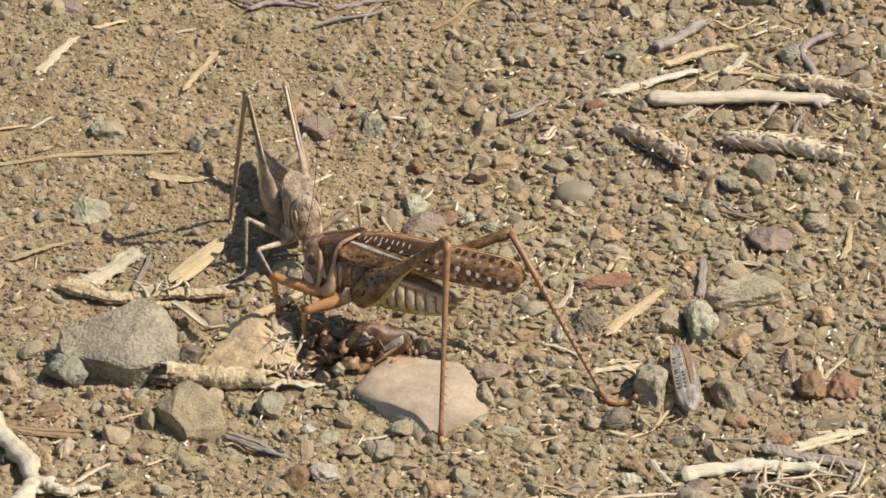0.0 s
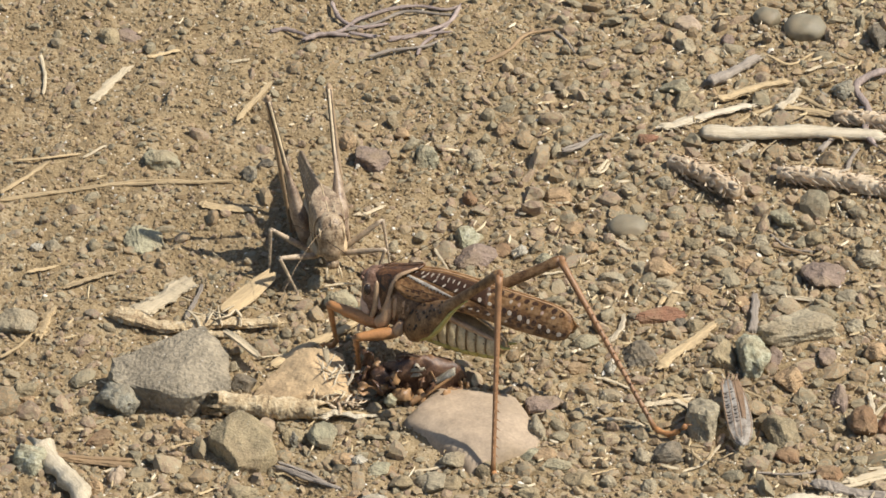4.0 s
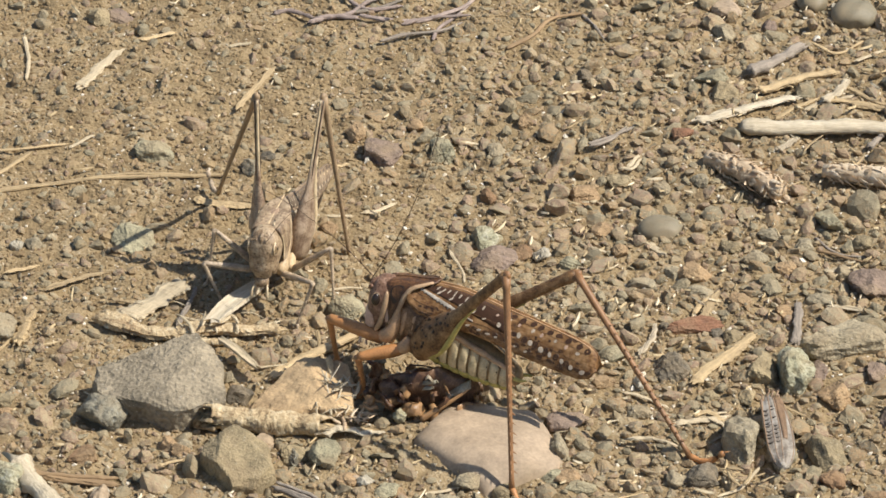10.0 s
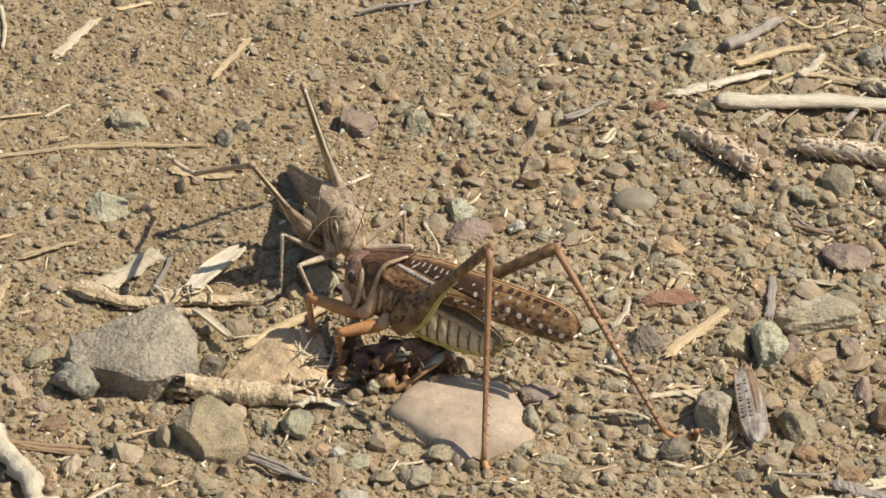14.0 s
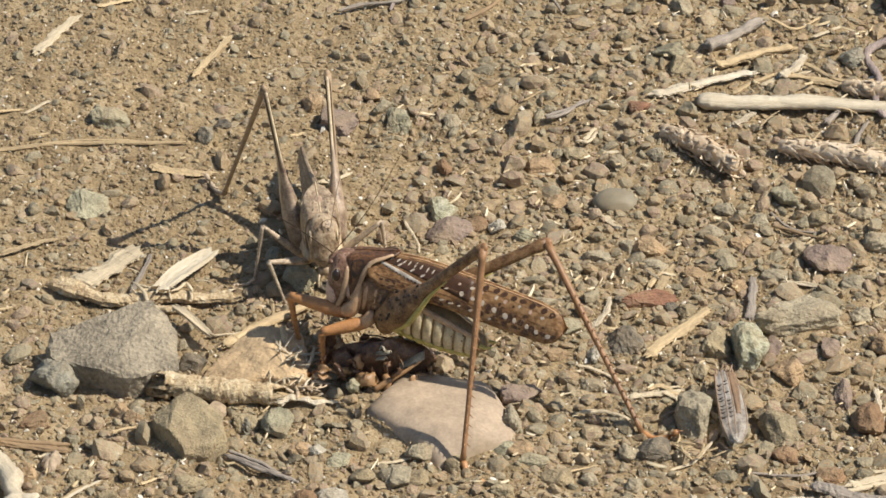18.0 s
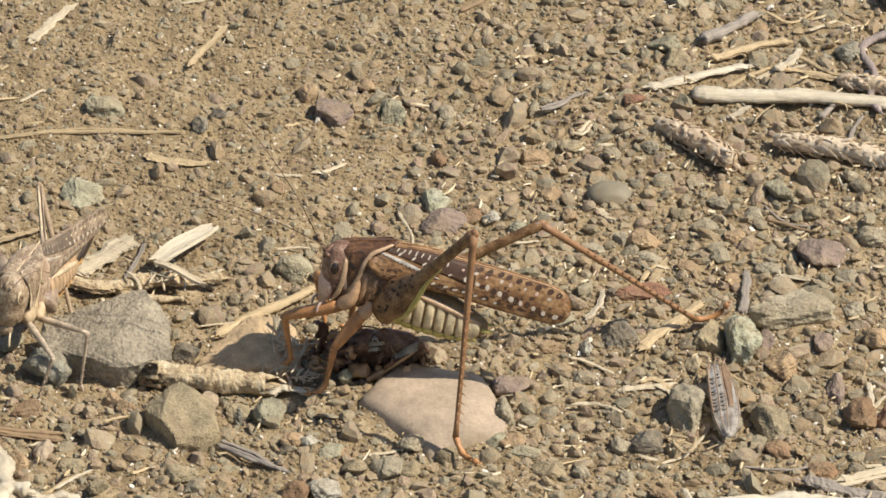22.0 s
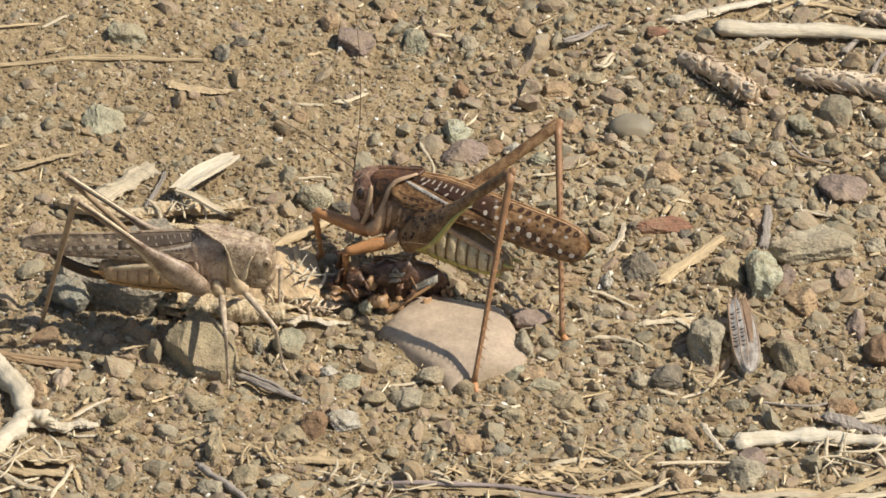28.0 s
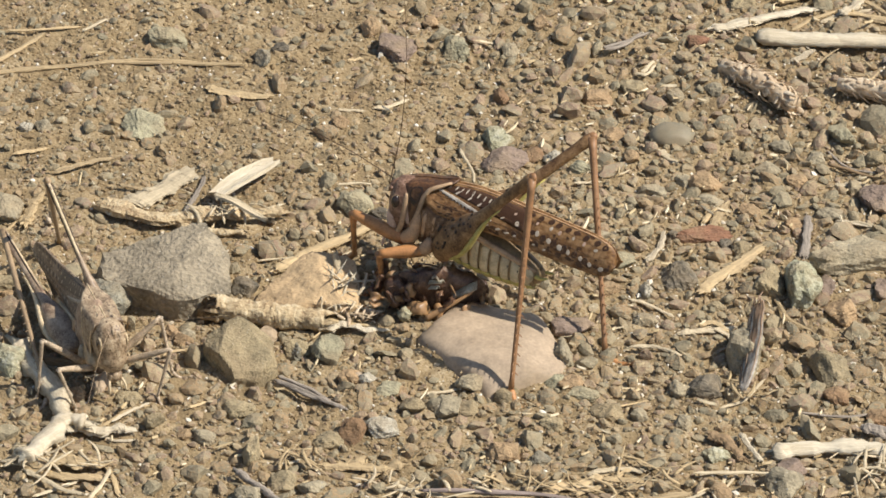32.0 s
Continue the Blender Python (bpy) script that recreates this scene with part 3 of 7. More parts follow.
stone("grey", 0.0865, -0.1207, 0.0080, 0.0050, 0.0035)
stone("olive", 0.0029, -0.0854, 0.0053, 0.0050, 0.0035)
stone("tan", 0.0166, -0.0806, 0.0060, 0.0050, 0.0035)
stone("blue", -0.0433, -0.0696, 0.0033, 0.0062, 0.0043)

stick("straw", [(-0.1171, 0.0376), (-0.1003, 0.0415), (-0.0884, 0.0437), (-0.0749, 0.0442), (-0.0587, 0.0444)], 0.0013, flat=.7)
stick("straw", [(-0.0919, 0.0432), (-0.0806, 0.0452), (-0.0686, 0.0442)], 0.0010, flat=.6)
stick("straw", [(-0.1169, 0.0388), (-0.1111, 0.0457), (-0.1052, 0.0534)], 0.0014, flat=.5)
stick("straw", [(-0.1135, 0.0539), (-0.1043, 0.0549), (-0.0972, 0.0565)], 0.0010, flat=.5)
stick("pale", [(-0.0962, 0.0548), (-0.0909, 0.0600)], 0.0010, flat=.5)
stick("pale", [(-0.0947, 0.0831), (-0.0906, 0.0923), (-0.0858, 0.0987)], 0.0031, flat=.22)
stick("straw", [(-0.0816, 0.1041), (-0.0776, 0.1051), (-0.0733, 0.1071)], 0.0014, flat=.4)
stick("pale", [(-0.1090, 0.1078), (-0.1075, 0.0976), (-0.1078, 0.0885)], 0.0011, flat=.6)
stick("pale", [(-0.1078, 0.0969), (-0.1042, 0.0976)], 0.0008, flat=.6)
stick("straw", [(-0.0578, 0.0734), (-0.0538, 0.0827), (-0.0496, 0.0905)], 0.0017, flat=.35)
stick("straw", [(-0.0665, 0.0329), (-0.0606, 0.0311), (-0.0524, 0.0298)], 0.0028, flat=.3)
stick("straw", [(-0.0997, -0.0021), (-0.0936, 0.0020), (-0.0870, 0.0043)], 0.0017, flat=.4)
stick("pale", [(-0.0807, -0.0153), (-0.0760, -0.0092), (-0.0704, -0.0031)], 0.0064, flat=.18, taper=0.9, blunt=True)
stick("straw", [(-0.0847, -0.0074), (-0.0791, -0.0096)], 0.0013, flat=.5)
stick("grey", [(-0.0696, -0.0181), (-0.0676, -0.0107), (-0.0659, -0.0031)], 0.0013, flat=.6)
stick("pale", [(-0.0525, -0.0350), (-0.0460, -0.0337), (-0.0394, -0.0310)], 0.0008, flat=.5)
stick("straw", [(-0.0490, -0.0400), (-0.0390, -0.0312), (-0.0270, -0.0205)], 0.0030, flat=.6, gnarl=0.06)
stick("brown", [(-0.1015, -0.0767), (-0.0927, -0.0778), (-0.0816, -0.0791)], 0.0015, flat=.7)
stick("grey", [(-0.0472, -0.0831), (-0.0401, -0.0872), (-0.0318, -0.0932)], 0.0013, flat=.8)
stick("white", [(0.0487, 0.0627), (0.0588, 0.0671), (0.0722, 0.0726)], 0.0030, flat=.5)
stick("white", [(0.0586, 0.0597), (0.0713, 0.0581), (0.0856, 0.0581), (0.1053, 0.0555)], 0.0048, flat=.7, gnarl=0.05)
stick("straw", [(0.0637, 0.0758), (0.0722, 0.0803), (0.0821, 0.0838)], 0.0032, flat=.5)
stick("straw", [(0.0673, 0.0645), (0.0718, 0.0691), (0.0774, 0.0732)], 0.0015, flat=.5)
stick("grey", [(0.0615, 0.0837), (0.0682, 0.0884), (0.0750, 0.0947)], 0.0034, flat=.8)
stick("white", [(0.0672, 0.0504), (0.0721, 0.0553)], 0.0020, flat=.5)
stick("white", [(0.0784, 0.0717), (0.0820, 0.0748), (0.0848, 0.0801)], 0.0028, flat=.7)
stick("mauve", [(0.1073, 0.0877), (0.1018, 0.0841), (0.0991, 0.0793), (0.1017, 0.0683), (0.1001, 0.0590), (0.1023, 0.0517)], 0.0021, flat=.8)
stick("straw", [(0.0451, -0.0441), (0.0520, -0.0355), (0.0593, -0.0258)], 0.0034, flat=.4)
stick("grey", [(0.0683, -0.0290), (0.0694, -0.0210), (0.0695, -0.0119)], 0.0022, flat=.5)
stick("white", [(0.0767, -0.0129), (0.0854, -0.0155)], 0.0011, flat=.3)
stick("straw", [(0.0477, -0.0181), (0.0516, -0.0082)], 0.0025, flat=.4)
stick("pale", [(0.0408, -0.0598), (0.0465, -0.0590), (0.0523, -0.0573)], 0.0022, flat=.4)
stick("pale", [(0.0303, -0.0661), (0.0355, -0.0658), (0.0411, -0.0693)], 0.0013, flat=.6)
stick("brown", [(0.0052, 0.0972), (0.0115, 0.1030), (0.0160, 0.1106), (0.0233, 0.1125)], 0.0013, flat=.7)
stick("grey", [(0.0233, 0.1127), (0.0261, 0.1071), (0.0281, 0.1014)], 0.0008, flat=.8)
stick("pale", [(-0.0282, 0.0285), (-0.0247, 0.0295), (-0.0212, 0.0322)], 0.0014, flat=.4)
stick("pale", [(0.0312, 0.0444), (0.0337, 0.0440), (0.0355, 0.0482)], 0.0010, flat=.6)
stick("straw", [(0.0188, 0.0612), (0.0231, 0.0653)], 0.0008, flat=.6)
stick("grey", [(0.0243, 0.0527), (0.0286, 0.0552), (0.0323, 0.0604)], 0.0010, flat=.8)
stick("white", [(0.0336, -0.0338), (0.0365, -0.0269), (0.0374, -0.0220)], 0.0015, flat=.4)
stick("grey", [(0.0746, 0.0148), (0.0792, 0.0082), (0.0854, 0.0062)], 0.0008, flat=.7)
stick("straw", [(0.0619, -0.0451), (0.0644, -0.0526), (0.0696, -0.0576)], 0.0011, flat=.5)
stick("grey", [(0.0665, -0.0884), (0.0763, -0.0895), (0.0862, -0.0866)], 0.0008, flat=.8)
stick("white", [(0.0955, -0.0562), (0.0957, -0.0647), (0.0970, -0.0696)], 0.0014, flat=.5)
stick("straw", [(-0.1090, 0.0057), (-0.1021, 0.0080)], 0.0013, flat=.5)
stick("straw", [(-0.1052, -0.0252), (-0.1038, -0.0177), (-0.1020, -0.0140)], 0.0031, flat=.6)
stick("straw", [(-0.1145, -0.0339), (-0.1106, -0.0296), (-0.1067, -0.0230)], 0.0011, flat=.6)
stick("pale", [(-0.0405, -0.0389), (-0.0323, -0.0322)], 0.0007, flat=.6)
stick("pale", [(0.0368, 0.0137), (0.0402, 0.0085)], 0.0017, flat=.3)
stick("straw", [(0.0772, 0.0975), (0.0827, 0.0923), (0.0887, 0.0976)], 0.0010, flat=.5)
stick("pale", [(0.0869, 0.0889), (0.0936, 0.0935)], 0.0010, flat=.5)
stick("straw", [(0.0843, 0.0780), (0.0932, 0.0695), (0.1047, 0.0704)], 0.0013, flat=.5)
stick("straw", [(0.0713, 0.0569), (0.0785, 0.0599)], 0.0013, flat=.5)
stick("straw", [(0.0790, 0.0721), (0.0889, 0.0701), (0.0959, 0.0666)], 0.0014, flat=.5)
stick("grey", [(0.0881, 0.0504), (0.0919, 0.0569), (0.0929, 0.0622)], 0.0017, flat=.8)
stick("grey", [(0.0944, 0.0345), (0.0956, 0.0450), (0.0981, 0.0523)], 0.0014, flat=.8)
stick("pale", [(-0.0086, 0.0103), (-0.0059, 0.0025), (-0.0053, -0.0026)], 0.0008, flat=.5)
stick("pale", [(-0.0601, 0.0995), (-0.0551, 0.1009)], 0.0010, flat=.5)
stick("mauve", [(-0.0407, 0.1121), (-0.0327, 0.1138), (-0.0269, 0.1205), (-0.0181, 0.1253), (-0.0115, 0.1261), (-0.0050, 0.1239), (-0.0013, 0.1257)], 0.0013, flat=.8)
stick("grey", [(-0.0327, 0.1153), (-0.0247, 0.1172), (-0.0152, 0.1235), (-0.0064, 0.1221), (-0.0018, 0.1211)], 0.0011, flat=.8)
stick("mauve", [(-0.0298, 0.1123), (-0.0181, 0.1090), (-0.0094, 0.1120), (-0.0036, 0.1168), (-0.0009, 0.1246)], 0.0013, flat=.8)
stick("grey", [(-0.0247, 0.1000), (-0.0182, 0.1030), (-0.0109, 0.1044), (-0.0051, 0.1081)], 0.0011, flat=.8)
stick("mauve", [(-0.0124, 0.1007), (-0.0106, 0.1062), (-0.0050, 0.1143), (-0.0013, 0.1225)], 0.0010, flat=.8)
stick("mauve", [(-0.0342, 0.1293), (-0.0320, 0.1207), (-0.0269, 0.1163), (-0.0196, 0.1175)], 0.0013, flat=.8)
stick("mauve", [(-0.0414, 0.1098), (-0.0363, 0.1129), (-0.0298, 0.1115)], 0.0015, flat=.8)
stick("mauve", [(-0.0196, 0.1071), (-0.0123, 0.1101), (-0.0036, 0.1109)], 0.0010, flat=.8)
stick("mauve", [(-0.0501, 0.1152), (-0.0458, 0.1162), (-0.0407, 0.1126)], 0.0014, flat=.8)
stick("white", [(-0.1044, -0.0753), (-0.0984, -0.0838), (-0.0941, -0.0944), (-0.0912, -0.1040)], 0.0056, flat=.75, gnarl=0.1)
stick("white", [(-0.1007, -0.1180), (-0.0957, -0.1105), (-0.0912, -0.1040), (-0.0869, -0.1044)], 0.0056, flat=.7, gnarl=0.1)
stick("white", [(-0.0912, -0.1030), (-0.0845, -0.1042), (-0.0784, -0.1040)], 0.0036, flat=.5, gnarl=0.12)
stick("white", [(-0.0845, -0.1043), (-0.0807, -0.1063), (-0.0769, -0.1061)], 0.0009, flat=.5)
stick("white", [(-0.0817, -0.0998), (-0.0782, -0.0961), (-0.0741, -0.0929)], 0.0009, flat=.4)
stick("brown", [(-0.1020, -0.0741), (-0.0932, -0.0786), (-0.0814, -0.0812)], 0.0023, flat=.5)
stick("straw", [(-0.0994, -0.1190), (-0.0908, -0.1218), (-0.0824, -0.1226)], 0.0028, flat=.4)
stick("pale", [(-0.0993, -0.1208), (-0.0918, -0.1268), (-0.0868, -0.1292)], 0.0015, flat=.5)
stick("straw", [(-0.0864, -0.1140), (-0.0813, -0.1191), (-0.0791, -0.1284)], 0.0013, flat=.5)
stick("pale", [(-0.0855, -0.1323), (-0.0828, -0.1254), (-0.0813, -0.1201)], 0.0011, flat=.5)
stick("pale", [(-0.0971, -0.1289), (-0.0930, -0.1267), (-0.0883, -0.1234)], 0.0010, flat=.5)
stick("mauve", [(-0.0148, -0.1239), (-0.0040, -0.1240), (0.0105, -0.1247), (0.0225, -0.1272), (0.0322, -0.1294)], 0.0013, flat=.8)
stick("straw", [(-0.0228, -0.1172), (-0.0173, -0.1212), (-0.0130, -0.1242)], 0.0018, flat=.5)
stick("pale", [(-0.0209, -0.1202), (-0.0148, -0.1231), (-0.0100, -0.1240)], 0.0018, flat=.4)
stick("straw", [(-0.0362, -0.1146), (-0.0307, -0.1155), (-0.0222, -0.1152)], 0.0025, flat=.4)
stick("straw", [(-0.0306, -0.1205), (-0.0258, -0.1166), (-0.0198, -0.1138)], 0.0018, flat=.4)
stick("straw", [(0.0177, -0.1229), (0.0237, -0.1196), (0.0298, -0.1131)], 0.0015, flat=.4)
stick("pale", [(0.0213, -0.1148), (0.0274, -0.1133), (0.0328, -0.1136)], 0.0018, flat=.3)
stick("straw", [(0.0225, -0.1185), (0.0274, -0.1204), (0.0304, -0.1245)], 0.0010, flat=.5)
stick("white", [(0.0600, -0.1062), (0.0687, -0.1036), (0.0796, -0.1040), (0.0935, -0.1052)], 0.0040, flat=.7, gnarl=0.12)
stick("white", [(0.0536, -0.0986), (0.0559, -0.1039), (0.0579, -0.1087)], 0.0014, flat=.6)
stick("grey", [(0.0799, -0.0940), (0.0859, -0.0972), (0.0925, -0.0996)], 0.0018, flat=.6)
stick("pale", [(0.0835, -0.0952), (0.0884, -0.0933), (0.0928, -0.0916)], 0.0009, flat=.5)
stick("straw", [(0.0436, -0.1262), (0.0514, -0.1242), (0.0586, -0.1257)], 0.0011, flat=.5)
stick("straw", [(0.0526, -0.1238), (0.0622, -0.1260), (0.0707, -0.1236), (0.0791, -0.1250)], 0.0013, flat=.5)
stick("straw", [(0.0804, -0.1232), (0.0865, -0.1184), (0.0921, -0.1140)], 0.0011, flat=.5)
stick("white", [(0.0613, -0.1108), (0.0698, -0.1113)], 0.0009, flat=.4)
stick("pale", [(0.0504, -0.1112), (0.0497, -0.1175), (0.0528, -0.1111)], 0.0010, flat=.4)
stick("pale", [(0.0346, -0.1290), (0.0418, -0.1242), (0.0454, -0.1216)], 0.0013, flat=.5)
stick("grey", [(-0.0541, -0.1199), (-0.0491, -0.1260), (-0.0435, -0.1324)], 0.0020, flat=.8)
stick("white", [(-0.0447, -0.1141), (-0.0411, -0.1123)], 0.0010, flat=.4)
stick("grey", [(-0.0463, -0.0829), (-0.0400, -0.0880), (-0.0313, -0.0931)], 0.0011, flat=.8)
stick("pale", [(-0.0346, -0.1057), (-0.0326, -0.1003), (-0.0312, -0.0970)], 0.0008, flat=.5)
stick("pale", [(0.0448, -0.0574), (0.0485, -0.0562), (0.0522, -0.0549)], 0.0010, flat=.5)
stick("pale", [(0.0485, -0.0585), (0.0515, -0.0617), (0.0521, -0.0639)], 0.0013, flat=.5)
stick("pale", [(-0.0143, -0.0846), (-0.0094, -0.0834), (-0.0064, -0.0822)], 0.0010, flat=.4)
stick("straw", [(0.0274, -0.0885), (0.0335, -0.0861)], 0.0006, flat=.6)
stick("pale", [(0.0494, -0.0878), (0.0544, -0.0844), (0.0588, -0.0767)], 0.0010, flat=.5)
stick("straw", [(-0.0724, -0.0747), (-0.0658, -0.0723)], 0.0009, flat=.5)
stick("straw", [(-0.0655, -0.0940), (-0.0619, -0.0918)], 0.0010, flat=.5)
stick("pale", [(0.0081, -0.1211), (0.0153, -0.1198), (0.0225, -0.1202)], 0.0010, flat=.5)
stick("straw", [(0.0322, -0.1245), (0.0382, -0.1264), (0.0442, -0.1282)], 0.0011, flat=.5)
stick("pale", [(-0.0207, -0.1304), (-0.0159, -0.1282), (-0.0111, -0.1284)], 0.0008, flat=.6)
stick("straw", [(-0.0384, -0.0215), (-0.0373, -0.0306), (-0.0361, -0.0430)], 0.0010, flat=.5)
stick("pale", [(0.0762, 0.0014), (0.0801, 0.0027), (0.0839, 0.0016)], 0.0018, flat=.3)
stick("straw", [(0.0854, 0.0699), (0.0925, 0.0675), (0.1005, 0.0694)], 0.0020, flat=.5)
stick("pale", [(0.0742, 0.0687), (0.0795, 0.0718), (0.0855, 0.0744)], 0.0013, flat=.5)
stick("pale", [(0.0933, -0.0881), (0.0982, -0.0872), (0.1041, -0.0880)], 0.0011, flat=.5)
stick("pale", [(0.0869, -0.0959), (0.0931, -0.0937), (0.1011, -0.0907)], 0.0015, flat=.5)
stick("grey", [(0.0800, -0.0945), (0.0900, -0.0985), (0.1034, -0.1040)], 0.0036, flat=.6)
stick("pale", [(0.0299, -0.0475), (0.0348, -0.0501), (0.0392, -0.0540)], 0.0011, flat=.5)
stick("straw", [(0.0447, -0.0573), (0.0485, -0.0561), (0.0521, -0.0600)], 0.0015, flat=.4)
stick("straw", [(-0.0373, -0.0599), (-0.0310, -0.0615), (-0.0254, -0.0630)], 0.0013, flat=.5)
stick("grey", [(-0.0466, -0.0811), (-0.0391, -0.0864), (-0.0329, -0.0927)], 0.0011, flat=.8)
stick("pale", [(-0.0883, -0.0826), (-0.0835, -0.0799)], 0.0010, flat=.5)
stick("pale", [(-0.0874, -0.1041), (-0.0826, -0.1030), (-0.0770, -0.1043)], 0.0013, flat=.4)
stick("straw", [(-0.0838, -0.1019), (-0.0792, -0.0964), (-0.0744, -0.0936)], 0.0009, flat=.5)
stick("pale", [(-0.0359, -0.0052), (-0.0309, -0.0041), (-0.0283, -0.0046)], 0.0008, flat=.5)
stick("straw", [(-0.0351, 0.0483), (-0.0319, 0.0496)], 0.0011, flat=.5)
stick("pale", [(-0.0366, 0.0266), (-0.0308, 0.0262)], 0.0010, flat=.5)
stick("straw", [(0.0460, -0.0154), (0.0486, -0.0108), (0.0511, -0.0084)], 0.0015, flat=.4)
stick("straw", [(0.1036, -0.0144), (0.1058, -0.0075), (0.1068, 0.0007)], 0.0018, flat=.4)
stick("pale", [(0.0758, -0.0143), (0.0809, -0.0135), (0.0846, -0.0157)], 0.0009, flat=.5)
stick("pale", [(0.0175, -0.0007), (0.0232, 0.0001)], 0.0009, flat=.5)
stick("pale", [(0.0326, 0.0447), (0.0352, 0.0496)], 0.0011, flat=.5)
stick("grey", [(0.0235, 0.0534), (0.0294, 0.0566), (0.0340, 0.0604)], 0.0010, flat=.8)
stick("brown", [(0.0751, 0.0094), (0.0802, 0.0065), (0.0852, 0.0042)], 0.0010, flat=.8)
stick("pale", [(0.0953, -0.0663), (0.0980, -0.0618), (0.1019, -0.0562)], 0.0010, flat=.5)


stick("straw", [(0.0110, -0.1235), (0.0180, -0.1190), (0.0240, -0.1165)], 0.0030, flat=.3, gnarl=0.15)
stick("straw", [(0.0190, -0.1182), (0.0260, -0.1172), (0.0330, -0.1170)], 0.0019, flat=.3)
stick("straw", [(0.0260, -0.1262), (0.0350, -0.1248), (0.0420, -0.1222)], 0.0021, flat=.35)
stick("pale", [(0.0440, -0.1135), (0.0560, -0.1128), (0.0640, -0.1142)], 0.0012, flat=.5)
stick("pale", [(0.0560, -0.1270), (0.0700, -0.1258), (0.0850, -0.1250), (0.0960, -0.1225)], 0.0026, flat=.4, gnarl=0.14)
stick("straw", [(0.0700, -0.1290), (0.0800, -0.1262), (0.0900, -0.1195), (0.0990, -0.1130)], 0.0030, flat=.4, gnarl=0.12)
stick("pale", [(0.0760, -0.1315), (0.0840, -0.1282), (0.0930, -0.1240)], 0.0022, flat=.4)
stick("brown", [(0.0470, -0.0985), (0.0510, -0.1025), (0.0545, -0.1075)], 0.0028, flat=.5, gnarl=0.15)
stick("straw", [(-0.0080, -0.1245), (0.0010, -0.1240), (0.0110, -0.1262)], 0.0016, flat=.4)
stick("straw", [(0.0020, -0.1268), (0.0130, -0.1272), (0.0240, -0.1290)], 0.0018, flat=.4)
stick("straw", [(-0.0310, -0.1120), (-0.0260, -0.1140), (-0.0190, -0.1132)], 0.0038, flat=.35, gnarl=0.2, label="crumpled tan piece of dry leaf")
stick("straw", [(-0.0990, -0.1165), (-0.0910, -0.1180), (-0.0830, -0.1172)], 0.0042, flat=.45, gnarl=0.15, label="frayed tan stub of dead stem")
stick("pale", [(0.0880, -0.0935), (0.0960, -0.0905), (0.1050, -0.0880)], 0.0026, flat=.4)


# ---- insects ----
def part(name, v, f, material, parent, label="", smooth=True):
    """One mesh under a thing or a part; v in millimetres."""
    me = bpy.data.meshes.new(name)
    me.from_pydata([tuple(c * 0.001 for c in p) for p in v], [], [tuple(q) for q in f])
    me.polygons.foreach_set("use_smooth", np.full(len(me.polygons), smooth))
    me.materials.append(material)
    me.update()
    ob = new(name, me)
    ob.parent = parent
    return tagged(ob, label)


def tube(path, radii, sides=10, squash=1.0, up=(0, 0, 1), closed=True):
    """Vertices and faces of a tube along a path; radii: one number or (across, up) a point."""
    v, f = [], []
    P = [Vector(p) for p in path]
    for k, p in enumerate(P):
        t = (P[min(k + 1, len(P) - 1)] - P[max(k - 1, 0)]).normalized()
        u = Vector(up) - t * t.dot(Vector(up))
        if u.length < 1e-4:
            u = Vector((1, 0, 0)) - t * t.x
        u.normalize()
        s = t.cross(u)
        r = radii[k] if isinstance(radii[k], tuple) else (radii[k], radii[k] * squash)
        for j in range(sides):
            a = 2 * math.pi * j / sides
            v.append(p + s * math.cos(a) * r[0] + u * math.sin(a) * r[1])
    for k in range(len(P) - 1):
        for j in range(sides):
            a, b = k * sides + j, k * sides + (j + 1) % sides
            f.append((a, b, b + sides, a + sides))
    if closed:
        f += [tuple(reversed(range(sides))), tuple(range((len(P) - 1) * sides, len(P) * sides))]
    return v, f


def joined(*pieces):
    v, f = [], []
    for pv, pf in pieces:
        n = len(v)
        v += list(pv)
        f += [tuple(i + n for i in q) for q in pf]
    return v, f


def blob(centre, size, level=3, warp=None):
    v = ICO[level][0].copy()
    if warp:
        v = np.array([warp(*p) for p in v])
    return [tuple(p) for p in v * size + centre], [tuple(int(i) for i in q) for q in ICO[level][1]]


def smoothpath(pts, n):
    P = [Vector(p) for p in pts]
    out = []
    for k in range(n + 1):
        s = (len(P) - 1) * k / n
        i = min(int(s), len(P) - 2)
        u = s - i
        p0, p1, p2, p3 = P[max(i - 1, 0)], P[i], P[i + 1], P[min(i + 2, len(P) - 1)]
        out.append(0.5 * ((2 * p1) + (p2 - p0) * u + (2 * p0 - 5 * p1 + 4 * p2 - p3) * u * u + (3 * p1 - p0 - 3 * p2 + p3) * u ** 3))
    return out


